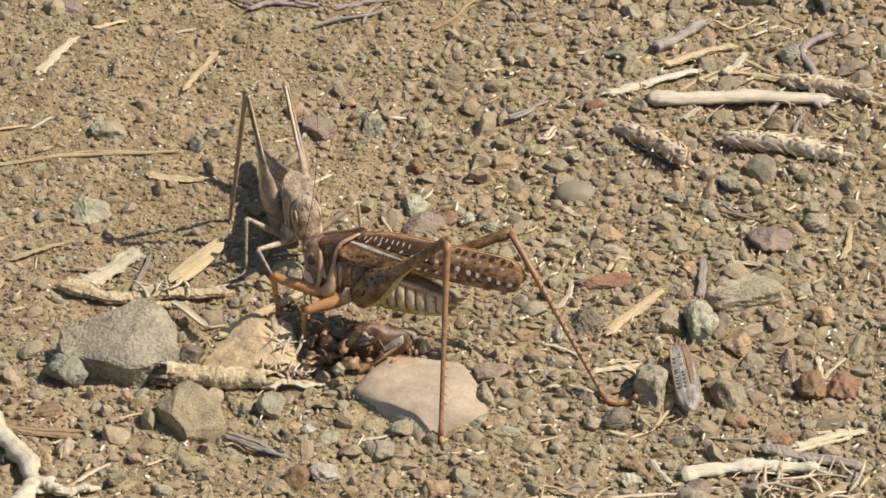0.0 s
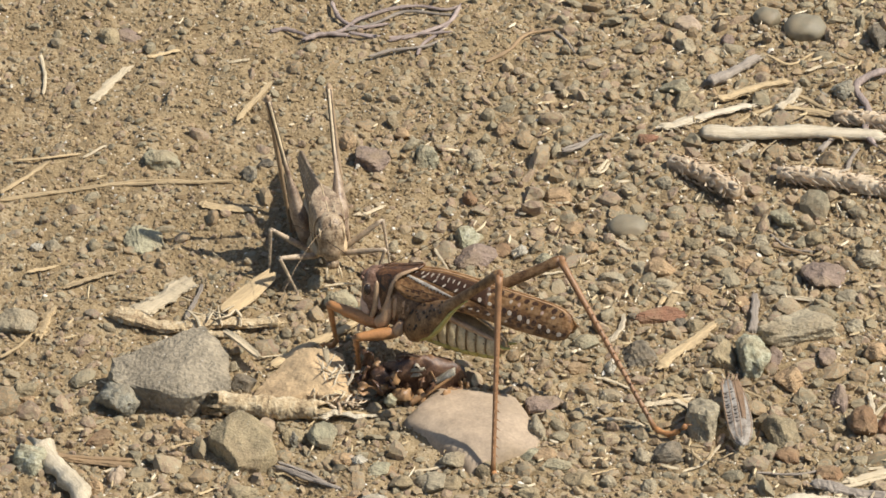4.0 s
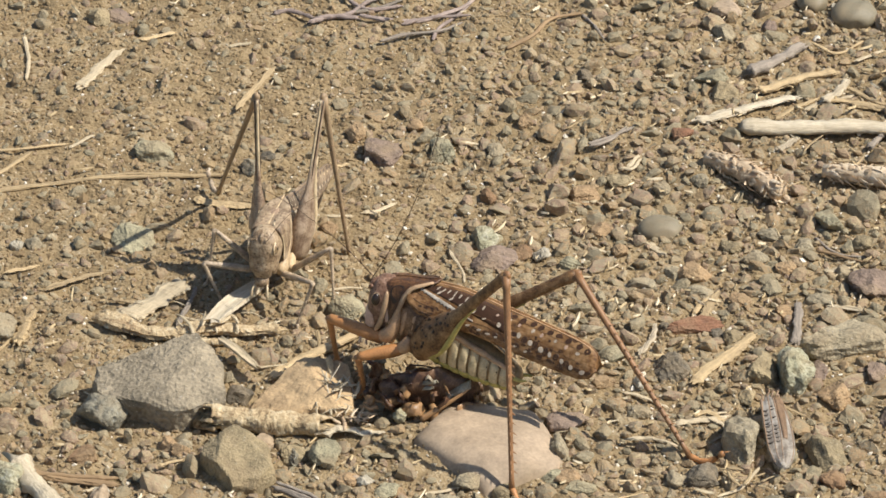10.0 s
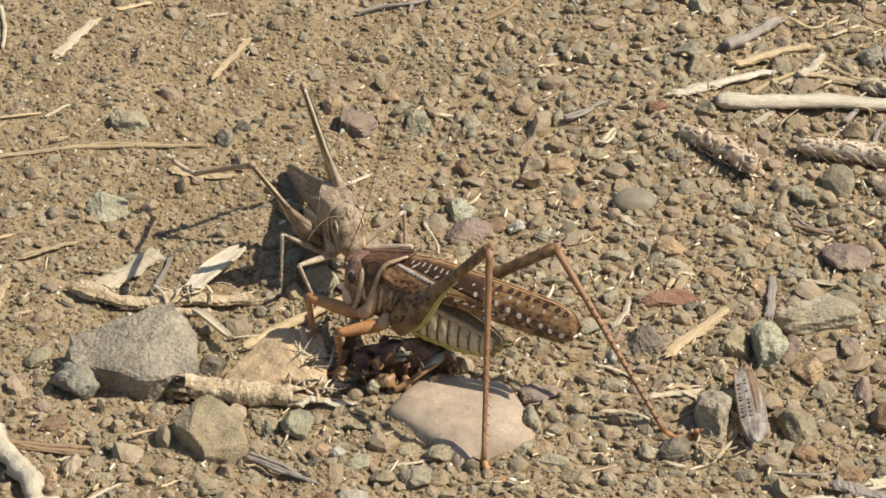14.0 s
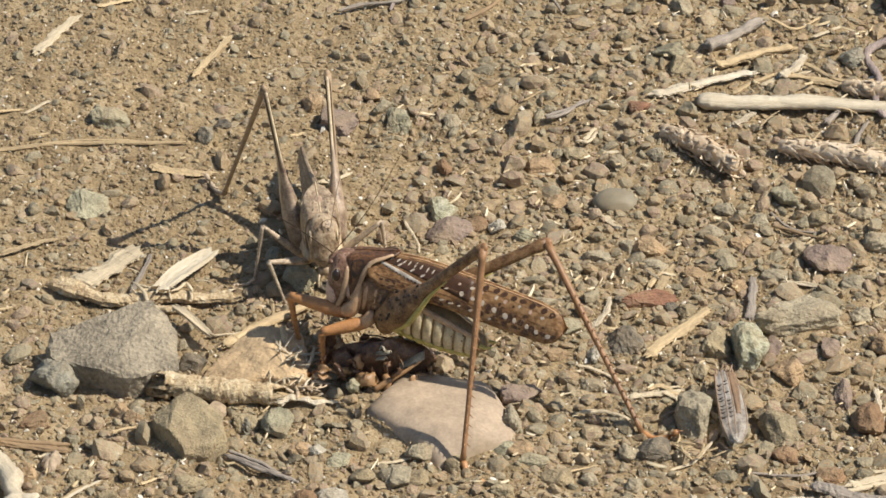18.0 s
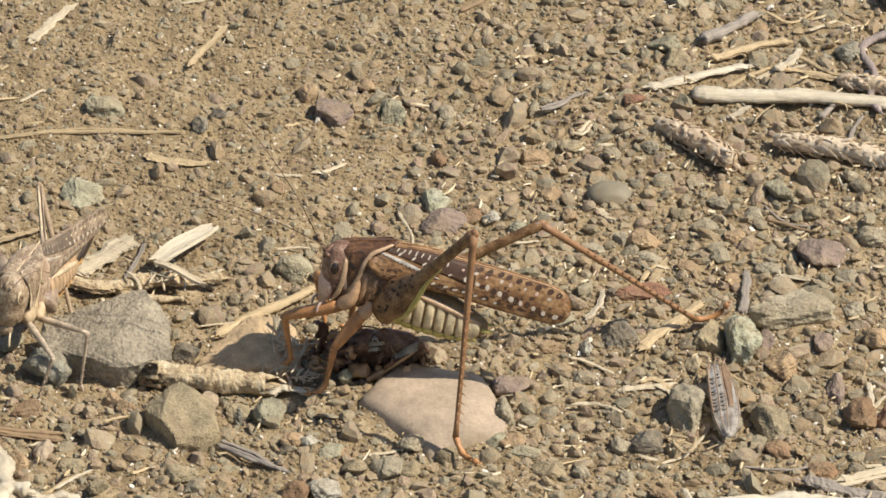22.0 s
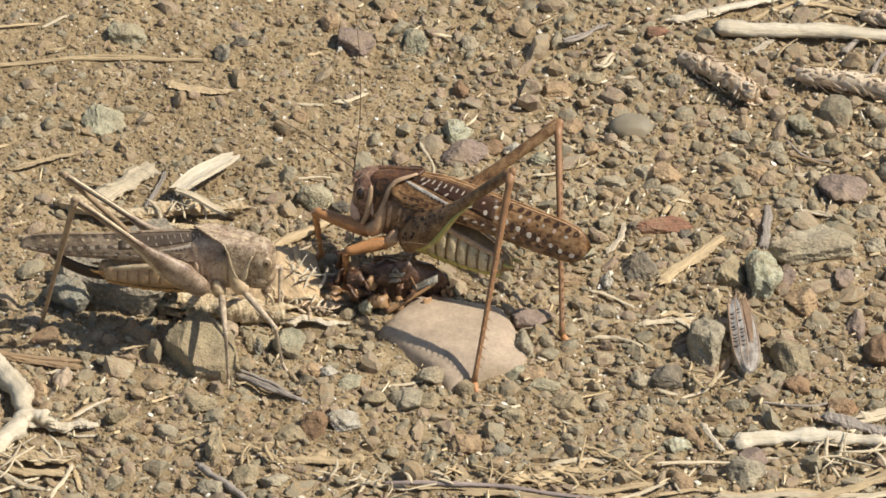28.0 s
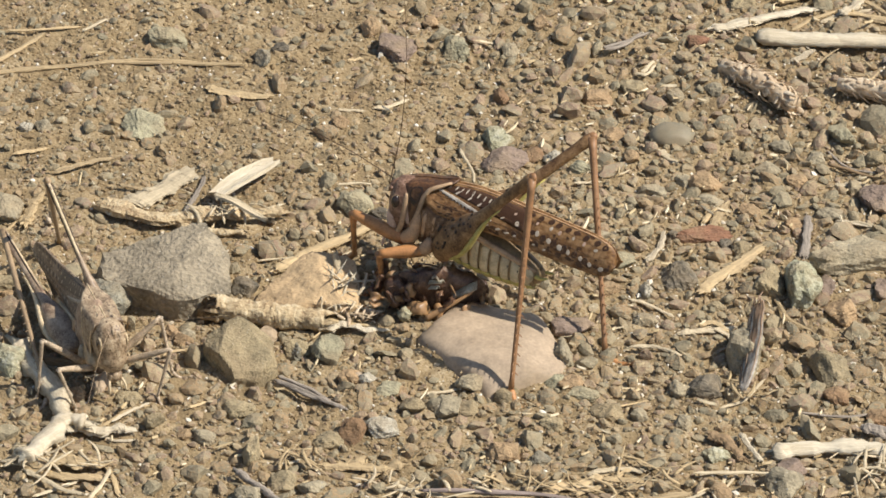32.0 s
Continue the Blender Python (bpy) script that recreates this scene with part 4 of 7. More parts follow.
def shell(fn, nu, nv, thick):
    """A closed thin sheet: fn(u, v) gives a point, thickened inwards along its normal."""
    pts = [[Vector(fn(i / nu, j / nv)) for j in range(nv + 1)] for i in range(nu + 1)]
    v, f = [], []
    for side in (0, 1):
        for i in range(nu + 1):
            for j in range(nv + 1):
                du = pts[min(i + 1, nu)][j] - pts[max(i - 1, 0)][j]
                dv = pts[i][min(j + 1, nv)] - pts[i][max(j - 1, 0)]
                n = du.cross(dv)
                n = n.normalized() if n.length > 1e-9 else Vector((0, 0, 1))
                v.append(pts[i][j] - n * thick * side)
    w, m = nv + 1, (nu + 1) * (nv + 1)
    for i in range(nu):
        for j in range(nv):
            a = i * w + j
            f.append((a, a + w, a + w + 1, a + 1))
            f.append((m + a, m + a + 1, m + a + w + 1, m + a + w))
    rim = [i * w for i in range(nu + 1)] + [nu * w + j for j in range(1, w)] + [i * w + nv for i in range(nu - 1, -1, -1)] + [j for j in range(nv - 1, 0, -1)]
    for a, b in zip(rim, rim[1:] + rim[:1]):
        f.append((a, a + m, b + m, b))
    return v, f


def along(table, u):
    """A value read from a short table by straight lines."""
    for (a, p), (b, q) in zip(table, table[1:]):
        if u <= b:
            return p + (q - p) * (u - a) / (b - a)
    return table[-1][1]


WING_TOP = {"brown": [(0, 9.0), (0.06, 10.0), (0.25, 10.7), (0.4, 10.3), (0.6, 9.3), (0.85, 7.8), (0.93, 7.0), (0.975, 5.8), (1, 3.4)],
            "grey": [(0, 7.2), (0.08, 7.9), (0.25, 7.4), (0.4, 6.6), (0.63, 5.2), (0.88, 4.0), (0.95, 3.2), (0.98, 2.4), (1, 0.8)]}
WING_LOW = {"brown": [(0, 6.0), (0.06, 3.6), (0.25, 2.6), (0.4, 2.2), (0.6, 1.1), (0.78, 0.0), (0.92, -0.7), (0.975, 0.2), (1, 2.4)],
            "grey": [(0, 3.0), (0.06, 1.0), (0.25, 0.2), (0.4, 0.0), (0.63, -0.3), (0.85, -0.6), (0.94, -0.2), (0.98, 0.3), (1, 0.8)]}


def wing_point(side, tone):
    """The folded forewing: u from its root to the tip, v from the back down the flank."""
    def at(u, v):
        top, low = along(WING_TOP[tone], u), along(WING_LOW[tone], u)
        y = 0.3 + (5.0 - 3.1 * u) * math.sin(max(0, min(v, 1)) * math.pi / 2) ** 0.75
        if tone == "grey":
            y = 0.25 + (4.8 - 4.2 * u ** 0.75) * math.sin(max(0, min(v, 1)) * math.pi / 2) ** 1.25
        return (4.6 - 45.2 * u, side * y, top + (low - top) * v + 0.12 * math.sin(u * 9 + v * 5))
    return at


def dab(fn, u, v, du, dv, slant=0.0, high=0.07, n=9, flip=False):
    """A thin raised spot that lies on the surface fn(u, v)."""
    e = 0.004
    c = Vector(fn(u, v))
    nrm = (Vector(fn(u + e, v)) - Vector(fn(u - e, v))).cross(Vector(fn(u, v + e)) - Vector(fn(u, v - e)))
    nrm.normalize()
    if nrm.y * c.y < 0:
        nrm = -nrm
    ring, top = [], []
    for j in range(n):
        a = 2 * math.pi * j / n
        uu, vv = u + du * math.cos(a) + slant * math.sin(a) * du, v + dv * math.sin(a)
        ring.append(Vector(fn(uu, vv)) - nrm * 0.05)
        top.append(Vector(fn(u + (uu - u) * 0.88, v + (vv - v) * 0.88)) + nrm * high)
    q = [(a, (a + 1) % n, (a + 1) % n + n, a + n) for a in range(n)] + [tuple(range(n, 2 * n))]
    f = (top[1] - top[0]).cross(top[2] - top[1])
    if f.dot(nrm) < 0:
        q = [tuple(reversed(t)) for t in q]
    return ring + top, q


def palette(tone):
    """Materials of one insect: tone brown or grey."""
    if tone == "brown":
        c = dict(wing=[(0.15, (0.075, 0.034, 0.012)), (0.45, (0.185, 0.090, 0.030)), (0.8, (0.34, 0.20, 0.088))], wing_dark=tones((0.052, 0.022, 0.008)),
                 shield=[(0.15, (0.04, 0.017, 0.007)), (0.55, (0.10, 0.044, 0.016)), (0.9, (0.22, 0.105, 0.04))],
                 head=[(0.12, (0.09, 0.042, 0.022)), (0.5, (0.20, 0.108, 0.064)), (0.9, (0.36, 0.225, 0.15))],
                 pale=tones((0.50, 0.345, 0.255)), leg=tones((0.25, 0.128, 0.055)), fore=tones((0.42, 0.195, 0.07)),
                 femur=[(0.2, (0.06, 0.028, 0.011)), (0.5, (0.18, 0.092, 0.034)), (0.85, (0.33, 0.20, 0.09))],
                 belly=tones((0.42, 0.35, 0.10)), core=tones((0.24, 0.155, 0.07)), plate=tones((0.50, 0.40, 0.235)), dark=tones((0.028, 0.016, 0.009)), vein=tones((0.145, 0.075, 0.030)), rim=tones((0.44, 0.29, 0.165)), coxa=tones((0.46, 0.28, 0.15)), flank=[(0.2, (0.08, 0.04, 0.018)), (0.5, (0.22, 0.115, 0.05)), (0.85, (0.42, 0.28, 0.17))],
                 spot=tones((0.50, 0.42, 0.32), 0.75, 1.15), streak=tones((0.43, 0.375, 0.30), 0.5, 1.35))
    else:
        c = dict(wing=[(0.2, (0.134, 0.087, 0.054)), (0.5, (0.256, 0.183, 0.116)), (0.85, (0.379, 0.288, 0.190))], wing_dark=tones((0.121, 0.087, 0.059)),
                 shield=[(0.12, (0.110, 0.068, 0.040)), (0.45, (0.272, 0.192, 0.116)), (0.85, (0.450, 0.345, 0.222))],
                 head=[(0.12, (0.135, 0.086, 0.048)), (0.45, (0.300, 0.210, 0.122)), (0.85, (0.475, 0.365, 0.232))],
                 pale=tones((0.573, 0.444, 0.269)), leg=tones((0.300, 0.208, 0.118)), fore=tones((0.415, 0.318, 0.213), 0.4, 1.5),
                 femur=[(0.2, (0.147, 0.091, 0.058)), (0.5, (0.288, 0.205, 0.130)), (0.85, (0.435, 0.328, 0.226))],
                 belly=tones((0.439, 0.240, 0.078)), core=tones((0.366, 0.228, 0.112)), plate=tones((0.439, 0.288, 0.157)), dark=tones((0.037, 0.022, 0.012)), vein=tones((0.305, 0.222, 0.140)), rim=tones((0.537, 0.408, 0.246)), coxa=tones((0.512, 0.372, 0.213)), flank=[(0.2, (0.232, 0.150, 0.095)), (0.5, (0.390, 0.270, 0.174)), (0.85, (0.561, 0.432, 0.291))],
                 spot=tones((0.44, 0.36, 0.26), 0.7, 1.2), streak=tones((0.46, 0.38, 0.28), 0.6, 1.3))
    P = {k: mat(tone + "_" + k, s, scale=420, fine=2600, rough=0.5, bump=0.35, depth=0.00015, pick="object", mix=0.08, spec=0.45) for k, s in c.items()}
    P["wing"] = mat(tone + "_wing_cells", c["wing"], scale=300, fine=1300, rough=0.55, bump=0.7, depth=0.0003, pick="", stretch=(0.8, 1.2, 1.2), spec=0.4,
                    speck=(330, 0.16, c["wing"][0][1]))
    P["head"] = mat(tone + "_head_freckled", c["head"], scale=520, fine=2000, rough=0.5, bump=0.8, depth=0.0004, pick="", spec=0.45, speck=(900, 0.22, c["head"][0][1]))
    P["shield"] = mat(tone + "_shield_grainy", c["shield"], scale=420, fine=2000, rough=0.5, bump=0.8, depth=0.0004, pick="", spec=0.45, speck=(800, 0.2, c["shield"][0][1]))
    P["eye"] = mat(tone + "_eye", [(0.2, (0.012, 0.008, 0.006)), (0.8, (0.035, 0.022, 0.016))] if tone == "brown" else [(0.2, (0.17, 0.11, 0.06)), (0.8, (0.32, 0.23, 0.13))], 900, 5000, 0.22, 0.1, pick="", spec=0.5)
    return P


def leg(kind, hip, l1, l2, r1, r2, M, root, side, spines=True):
    """A femur with its shin (and foot) under it; both lie along local x from their joints."""
    if kind == "hind":
        n = 22
        path = [(l1 * k / n, 0, 0) for k in range(n + 1)]
        rr = []
        for k in range(n + 1):
            u = k / n
            w = r1 * ((0.40 if M["tone"] == "brown" else 0.30) + 0.9 * math.exp(-((u - 0.17) / 0.21) ** 2) + 0.06 * math.sin(u * 40) * (u < 0.5))
            w = max(w, 0.82) * (1 if u < 0.93 else 1.22 - 0.25 * (u - 0.93) / 0.07)
            rr.append((w * 0.62, w))
        fem = part("hind_femur", *tube(path, rr, 12), M["femur"], root, "thick-based hind thigh with paler lower edge")
        # pale lower keel and dark fishbone bars on the outer face
        part("femur_keel", *tube([(l1 * (0.03 + 0.6 * k / 10), 0, -max(0.75, r1 * (0.45 + 0.9 * math.exp(-((0.03 + 0.06 * k - 0.2) / 0.2) ** 2))) * 0.93) for k in range(11)], [0.2 + 0.5 * math.sin(math.pi * min(k / 10 + 0.1, 1)) for k in range(11)], 8), M["belly"] if M["tone"] == "brown" else M["pale"], fem, "yellowish lower edge" if M["tone"] == "brown" else "pale lower edge")
        bars = []
        rng = np.random.RandomState(3)
        for k in range(22 if M["tone"] == "brown" else 0):
            u = rng.uniform(0.05, 0.42)
            w = max(0.82, r1 * (0.42 + 0.9 * math.exp(-((u - 0.17) / 0.2) ** 2)))
            for s in (1, -1):
                a = radians(rng.uniform(-25, 60))
                q = rng.uniform(0.25, 0.6)
                bars.append(blob((u * l1, s * w * 0.60 * math.cos(a), w * 0.97 * math.sin(a)), (q * 1.6, 0.14, q), 1))
        for d in bars:
            part("femur_bar", *d, M["dark"] if M["tone"] == "brown" else M["vein"], fem)
        if M["tone"] == "grey":
            end = [(l1 * (0.40 + 0.58 * k / 12), 0, 0) for k in range(13)]
            part("femur_stripe", *tube([(x, 0, 0.62) for x, _, _ in end], [(0.34, 0.30)] * 13, 6), M["pale"], fem, "whitish stripe along the thigh")
            for q in (1, -1):
                part("femur_stripe", *tube([(x, q * 0.42, 0.36) for x, _, _ in end], [0.2] * 13, 6), M["dark"], fem, "dark line beside the whitish stripe")
        part("knee", *blob((l1, 0, 0), (1.35, 0.8, 1.15) if M["tone"] == "brown" else (1.0, 0.72, 0.95), 2), M["leg"], fem, "swollen knee joint")
    else:
        fem = part(kind + "_femur", *tube([(l1 * k / 8, 0, 0) for k in range(9)], [r1 * (0.95 - 0.3 * (k / 8) + 0.22 * math.sin(math.pi * (k / 8) ** 0.7)) for k in range(9)], 10), M["fore"], root, "")
    n = 16
    pieces = [tube([(l2 * k / n, 0, 0) for k in range(n + 1)], [r2 * (1.15 - 0.4 * min(1, k / n * 1.4) + (0.25 if k in (0, n) else 0)) for k in range(n + 1)], 9)]
    if spines:
        m = 15 if kind == "hind" else 5
        for k in range(m):
            x = l2 * (0.28 + 0.68 * k / m)
            for s in (1, -1):
                pieces.append(tube([(x, s * r2 * 0.5, r2 * 0.5), (x + r2 * 0.9, s * r2 * 1.25, r2 * 1.35)], [r2 * 0.24, 0.03], 4))
    shin = part(kind + "_shin", *joined(*pieces), M["leg"] if kind == "hind" else M["fore"], fem, "spiny reddish shin" if kind == "hind" and M["tone"] == "brown" else "")
    # the foot: pads and two claws
    fl = 7.5 if kind == "hind" else 4.2
    q = [(l2 - 0.2, 0, 0), (l2 + 0.35 * fl, 0, 0.3 * fl), (l2 + 0.45 * fl, 0, 0.7 * fl), (l2 + 0.42 * fl, 0, fl)]
    foot = joined(tube(smoothpath(q, 9), [r2 * (0.9, 1.0, 0.75, 1.05, 0.75, 1.0, 0.7, 0.8, 1.0, 0.5)[k] for k in range(10)], 8),
                  tube([q[3], (q[3][0] + 0.5, 0.7, q[3][2] + 0.9)], [0.2, 0.04], 5), tube([q[3], (q[3][0] + 0.5, -0.7, q[3][2] + 0.9)], [0.2, 0.04], 5))
    ft = part(kind + "_foot", *foot, M["fore"], fem, "jointed foot with two claws")
    ft.parent = fem
    return fem, shin, ft


def bush_cricket(tone, label, ovipositor):
    M = palette(tone)
    M["tone"] = tone
    root = tagged(new("bush_cricket"), label, "cricket", "bush crickets")
    slim = 1.0 if tone == "brown" else 0.80
    P = lambda name, vf, m, lab="", parent=root: part(name, [(p[0], p[1] * slim, p[2]) for p in vf[0]], vf[1], M[m], parent, lab, name not in ("pale_spot", "pale_dash", "dark_blotch", "shield_patch"))
    B = tone == "brown"
    # thorax with its ridged side plates
    xs = [10.0, 8.5, 6.5, 4, 1.5, -1, -3]
    P("thorax", tube([(x, 0, z) for x, z in zip(xs, (0.6, 0.2, 0.2, 0.5, 0.4, 0.0, -0.6))], [(3.4, 5.2), (3.8, 6.0), (4.2, 6.6), (4.6, 7.3), (4.6, 7.2), (4.3, 6.6), (3.9, 5.6)], 18), "flank")
    for s in (1, -1):
        for k, (x, z0, z1, r) in enumerate(((4.6, 3.2, -3.6, 0.8), (3.2, 3.0, -5.6, 0.55), (2.3, 3.2, -2.6, 0.7), (1.2, 2.0, -5.8, 0.9), (-0.2, 2.2, -5.0, 0.6), (-1.4, 1.6, -4.6, 0.8))):
            P("side_plate", tube(smoothpath([(x - 0.5, s * 3.7, z0), (x, s * 4.12, (z0 + z1) / 2), (x + 0.5, s * 3.3, z1)], 7), [(r * 0.7 * q, r * q) for q in (0.3, 0.8, 1, 1, 0.9, 1.0, 0.8, 0.3)], 8), "coxa" if k in (0, 2) else "flank", "pale ridged side plate" if k in (0, 2) else "")
        P("coxa", tube(smoothpath([(6.3, s * 4.0, 2.6), (6.4, s * 4.3, -0.6), (7.3, s * 4.1, -3.4), (9.2, s * 3.5, -5.4)], 9), [0.5, 0.8, 1.0, 1.1, 1.25, 1.5, 1.75, 1.8, 1.7, 1.2], 10), "coxa", "cream base joint of the front leg")
        P("coxa", tube(smoothpath([(2.8, s * 4.4, -2.8), (3.0, s * 4.6, -4.8), (4.2, s * 4.2, -6.3)], 7), [0.6, 0.9, 1.2, 1.4, 1.5, 1.6, 1.5, 1.0], 10), "coxa", "cream base joint of the middle leg")

    # head
    def skull(x, y, z):
        k = 0.66 + 0.34 * min(1, max(0, (z + 0.9) / 1.1))
        top = 1 - 0.10 * max(0, z - 0.4)
        q = (abs(x) ** 2.7 + abs(y) ** 2.7 + abs(z) ** 2.7) ** (-1 / 2.7)
        x, y, z = x * q, y * q, z * q
        return (x * (0.84 + 0.16 * k) * top + (0.10 if z < -0.3 else 0) + 0.05 * z, y * k * top, z)
    head = P("head", blob((10.6 if B else 11.2, 0, 1.5 if B else 0.2), (4.2, 4.0 if B else 4.7, 6.9 if B else 6.3), 4, skull), "head", "smooth tall head")
    dz = 0 if B else -1.5
    P("upper_lip", blob((13.9, 0, -4.6 + dz), (0.8, 1.5, 1.3), 2), "coxa" if B else "head", "", head)
    P("forehead_ridge", tube([(13.0, 0, 7.4 + dz), (14.3, 0, 6.3 + dz), (14.9, 0, 4.4 + dz)], [0.5, 0.8, 0.4], 8), "head", "", head)
    P("face_plate", blob((13.0, 0, -1.2 + dz), (2.0, 3.0, 4.0) if B else (1.6, 2.3, 3.0), 3), "pale" if B else "head", "pale face", head)
    for s in (1, -1):
        if B:
            P("eye", blob((13.1, s * 3.6, 3.6), (0.95, 0.75, 1.5), 3), "eye", "dark oval eye", head)
            P("eye_rim", tube([(13.1 + 1.02 * math.cos(a), s * 3.55, 3.6 + 1.58 * math.sin(a)) for a in (2 * math.pi * k / 16 for k in range(17))], [0.08] * 17, 6, up=(0, 1, 0), closed=False), "rim", "pale rim of the eye", head)
            P("face_stripe", tube(smoothpath([(10.9, s * 3.65, 6.0), (10.9, s * 4.0, 2.4), (11.3, s * 3.7, -1.6), (12.2, s * 2.9, -4.4)], 9), [(q * 0.22, q * 0.62) for q in (0.3, 0.8, 1, 1, 1, 1, 1, 1, 0.8, 0.3)], 8, up=(1, 0, 0)), "rim", "pale stripe down the cheek", head)
        else:
            eye = P("eye", blob((13.4, s * 3.7, 2.2), (1.15, 0.9, 1.35), 3), "eye", "amber eye", head)
            ring = [(13.4 + 1.2 * math.cos(a), s * 3.72, 2.2 + 1.4 * math.sin(a)) for a in (2 * math.pi * k / 16 for k in range(17))]
            P("eye_rim", tube(ring, [0.28] * 17, 6, up=(0, 1, 0), closed=False), "rim", "pale rim of the eye", head)
            P("pupil", blob((13.7, s * 4.42, 2.4), (0.42, 0.25, 0.45), 2), "dark", "dark spot of the eye", eye)
            for k in range(4):
                P("tubercle", blob((9.5 - 2.0 * k, s * (2.0 + 0.35 * k), 5.9 + 0.35 * k), (0.7, 0.45, 0.4), 2), "rim", "", root)
                P("face_mark", blob((14.6 - 0.5 * k, s * (0.8 + 0.75 * k), 4.2 - 0.5 * k), (0.35, 0.35, 0.5), 1), "vein", "", head)
            rb = np.random.RandomState(8 + s)
            for k in range(9):
                P("shield_patch", dab(lambda u, v: (11.4 - 11.5 * u, s * 4.6 * v, 7.3 + 1.2 * u - 3.2 * v * v), rb.uniform(0.1, 0.9), rb.uniform(0.1, 0.8), rb.uniform(0.02, 0.05), rb.uniform(0.04, 0.1), rb.uniform(-1, 1), 0.03, 8), "vein" if k % 2 else "rim", "", root)
            P("cheek", blob((11.8, s * 3.1, -2.4), (2.0, 0.9, 2.2), 3), "head", "freckled cheek", head)
        P("mandible", blob((13.3, s * 1.1, -4.7 + dz), (1.1, 1.0, 1.4), 2), "coxa" if B else "head", "", head)
        P("palp", tube(smoothpath([(13.3, s * 1.5, -5.0 + dz), (14.8, s * 2.2, -6.2 + dz), (15.0, s * 2.3, -8.0 + dz)], 8), [0.32, 0.36, 0.3, 0.34, 0.28, 0.32, 0.3, 0.34, 0.15], 7), "pale", "", head)
        P("palp", tube(smoothpath([(12.6, s * 1.2, -5.2 + dz), (13.6, s * 1.6, -6.8 + dz), (13.4, s * 1.6, -8.4 + dz)], 8), [0.26, 0.3, 0.25, 0.28, 0.24, 0.27, 0.25, 0.28, 0.12], 7), "pale", "", head)
        P("antenna_base", tube([(14.0, s * 1.3, 5.2 + dz), (14.9, s * 1.5, 6.0 + dz)], [0.6, 0.4], 8), "head", "", head)
    if B:
        head.matrix_local = Matrix.Translation((0.008, 0, 0)) @ pose(0, 0, 0, 0, 0, 19) @ Matrix.Translation((-0.008, 0, 0))
    # neck shield: a saddle with a lobe that narrows downwards over either cheek
    low = 0.0 if B else -2.2

    def shield(u, v):
        k = abs(2 * v - 1)
        s = -1 if v < 0.5 else 1
        xf = along([(0, 11.4), (0.45, 11.3), (0.6, 10.7), (0.75, 9.7), (0.9, 9.0), (1, 8.4)], k)
        xr = along([(0, -0.9 if B else -2.6), (0.15, -0.3), (0.3, 1.9), (0.42, 4.2), (0.55, 5.2), (0.75, 6.0), (0.9, 6.9), (1, 7.9)], k)
        y = along([(0, 0), (0.2, 2.2), (0.35, 3.55), (0.45, 4.1), (0.6, 4.5), (0.8, 4.6), (1, 4.3)], k)
        z = along([(0, 9.6), (0.2, 9.3), (0.35, 8.5), (0.45, 7.4), (0.6, 5.3), (0.8, 2.0), (1, -1.2)], k)
        fade = max(0, 1 - k * 1.6)
        z += low * (0.5 + 0.5 * fade) + (u - 0.45) * 2.6 * fade
        z -= 0.9 * (1 - u) ** 2 * max(0, 1 - k)
        return (xf + (xr - xf) * u, s * y * (0.92 + 0.14 * u) * (1.0 if B else 1.12), z + 0.2 * math.sin(u * math.pi * 2) * fade)
    sh = P("neck_shield", shell(lambda u, v: shield(u, 1 - v), 16, 48, 0.4), "shield", "saddle-shaped shield behind the head")
    out = lambda p, d: Vector(p) + Vector((0, math.copysign(d, p[1]), 0.3 * d))
    for s in (0, 1):
        v = lambda k: 0.5 + (k if s else -k) * 0.5
        P("shield_front_rim", tube([out(shield(0.06, v((0.36 if B else 0.55) + (0.64 if B else 0.45) * j / 16)), 0.06) for j in range(17)], [(0.15 + 0.75 * (j / 16) ** 1.5 * (1 if j < 15 else 0.6), 0.13) for j in range(17)], 8, up=(0, 1 if s else -1, 0.2)), "pale", "broad cream front rim", sh)
        P("shield_rim", tube([out(shield(0.98, v((0.16 if B else 0.4) + (0.84 if B else 0.6) * j / 20)), 0.03) for j in range(21)], [((0.28 + 0.3 * math.sin(math.pi * j / 20)) * (1 if B else 0.5), 0.16 if B else 0.1) for j in range(21)], 7, up=(0, 1 if s else -1, 0.3)), "rim", "cream hind rim", sh)
        P("shield_patch", dab(shield, 0.58, v(0.53), 0.26 if B else 0.17, 0.085 if B else 0.05, 0.0, 0.05, 14), "dark" if B else "shield", "dark side patch", sh)
        P("shield_patch", dab(shield, 0.35, v(0.72), 0.12, 0.05, 0.0, 0.05, 12), "wing_dark" if B else "head", "", sh)
    P("shield_keel", tube([Vector(shield(i / 16, 0.5)) + Vector((0, 0, 0.02)) for i in range(17)], [0.2] * 17, 6), "rim" if not B else "shield", "fine raised keel", sh)
    # abdomen: dark core, pale side plates, belly plates
    def girth(u):
        return 4.5 * (1 - 0.55 * u ** 2), (5.8 if B else 4.9) * (1 - 0.52 * u ** 2.2)
    def axis(u):
        return Vector((-1.5 - 20.5 * u, 0, (-1.6 - 4.6 * u) if B else (-2.6 - 2.0 * u)))
    ab = P("abdomen", tube([axis(k / 14) for k in range(15)], [girth(k / 14) for k in range(15)], 18), "core", "segmented abdomen")
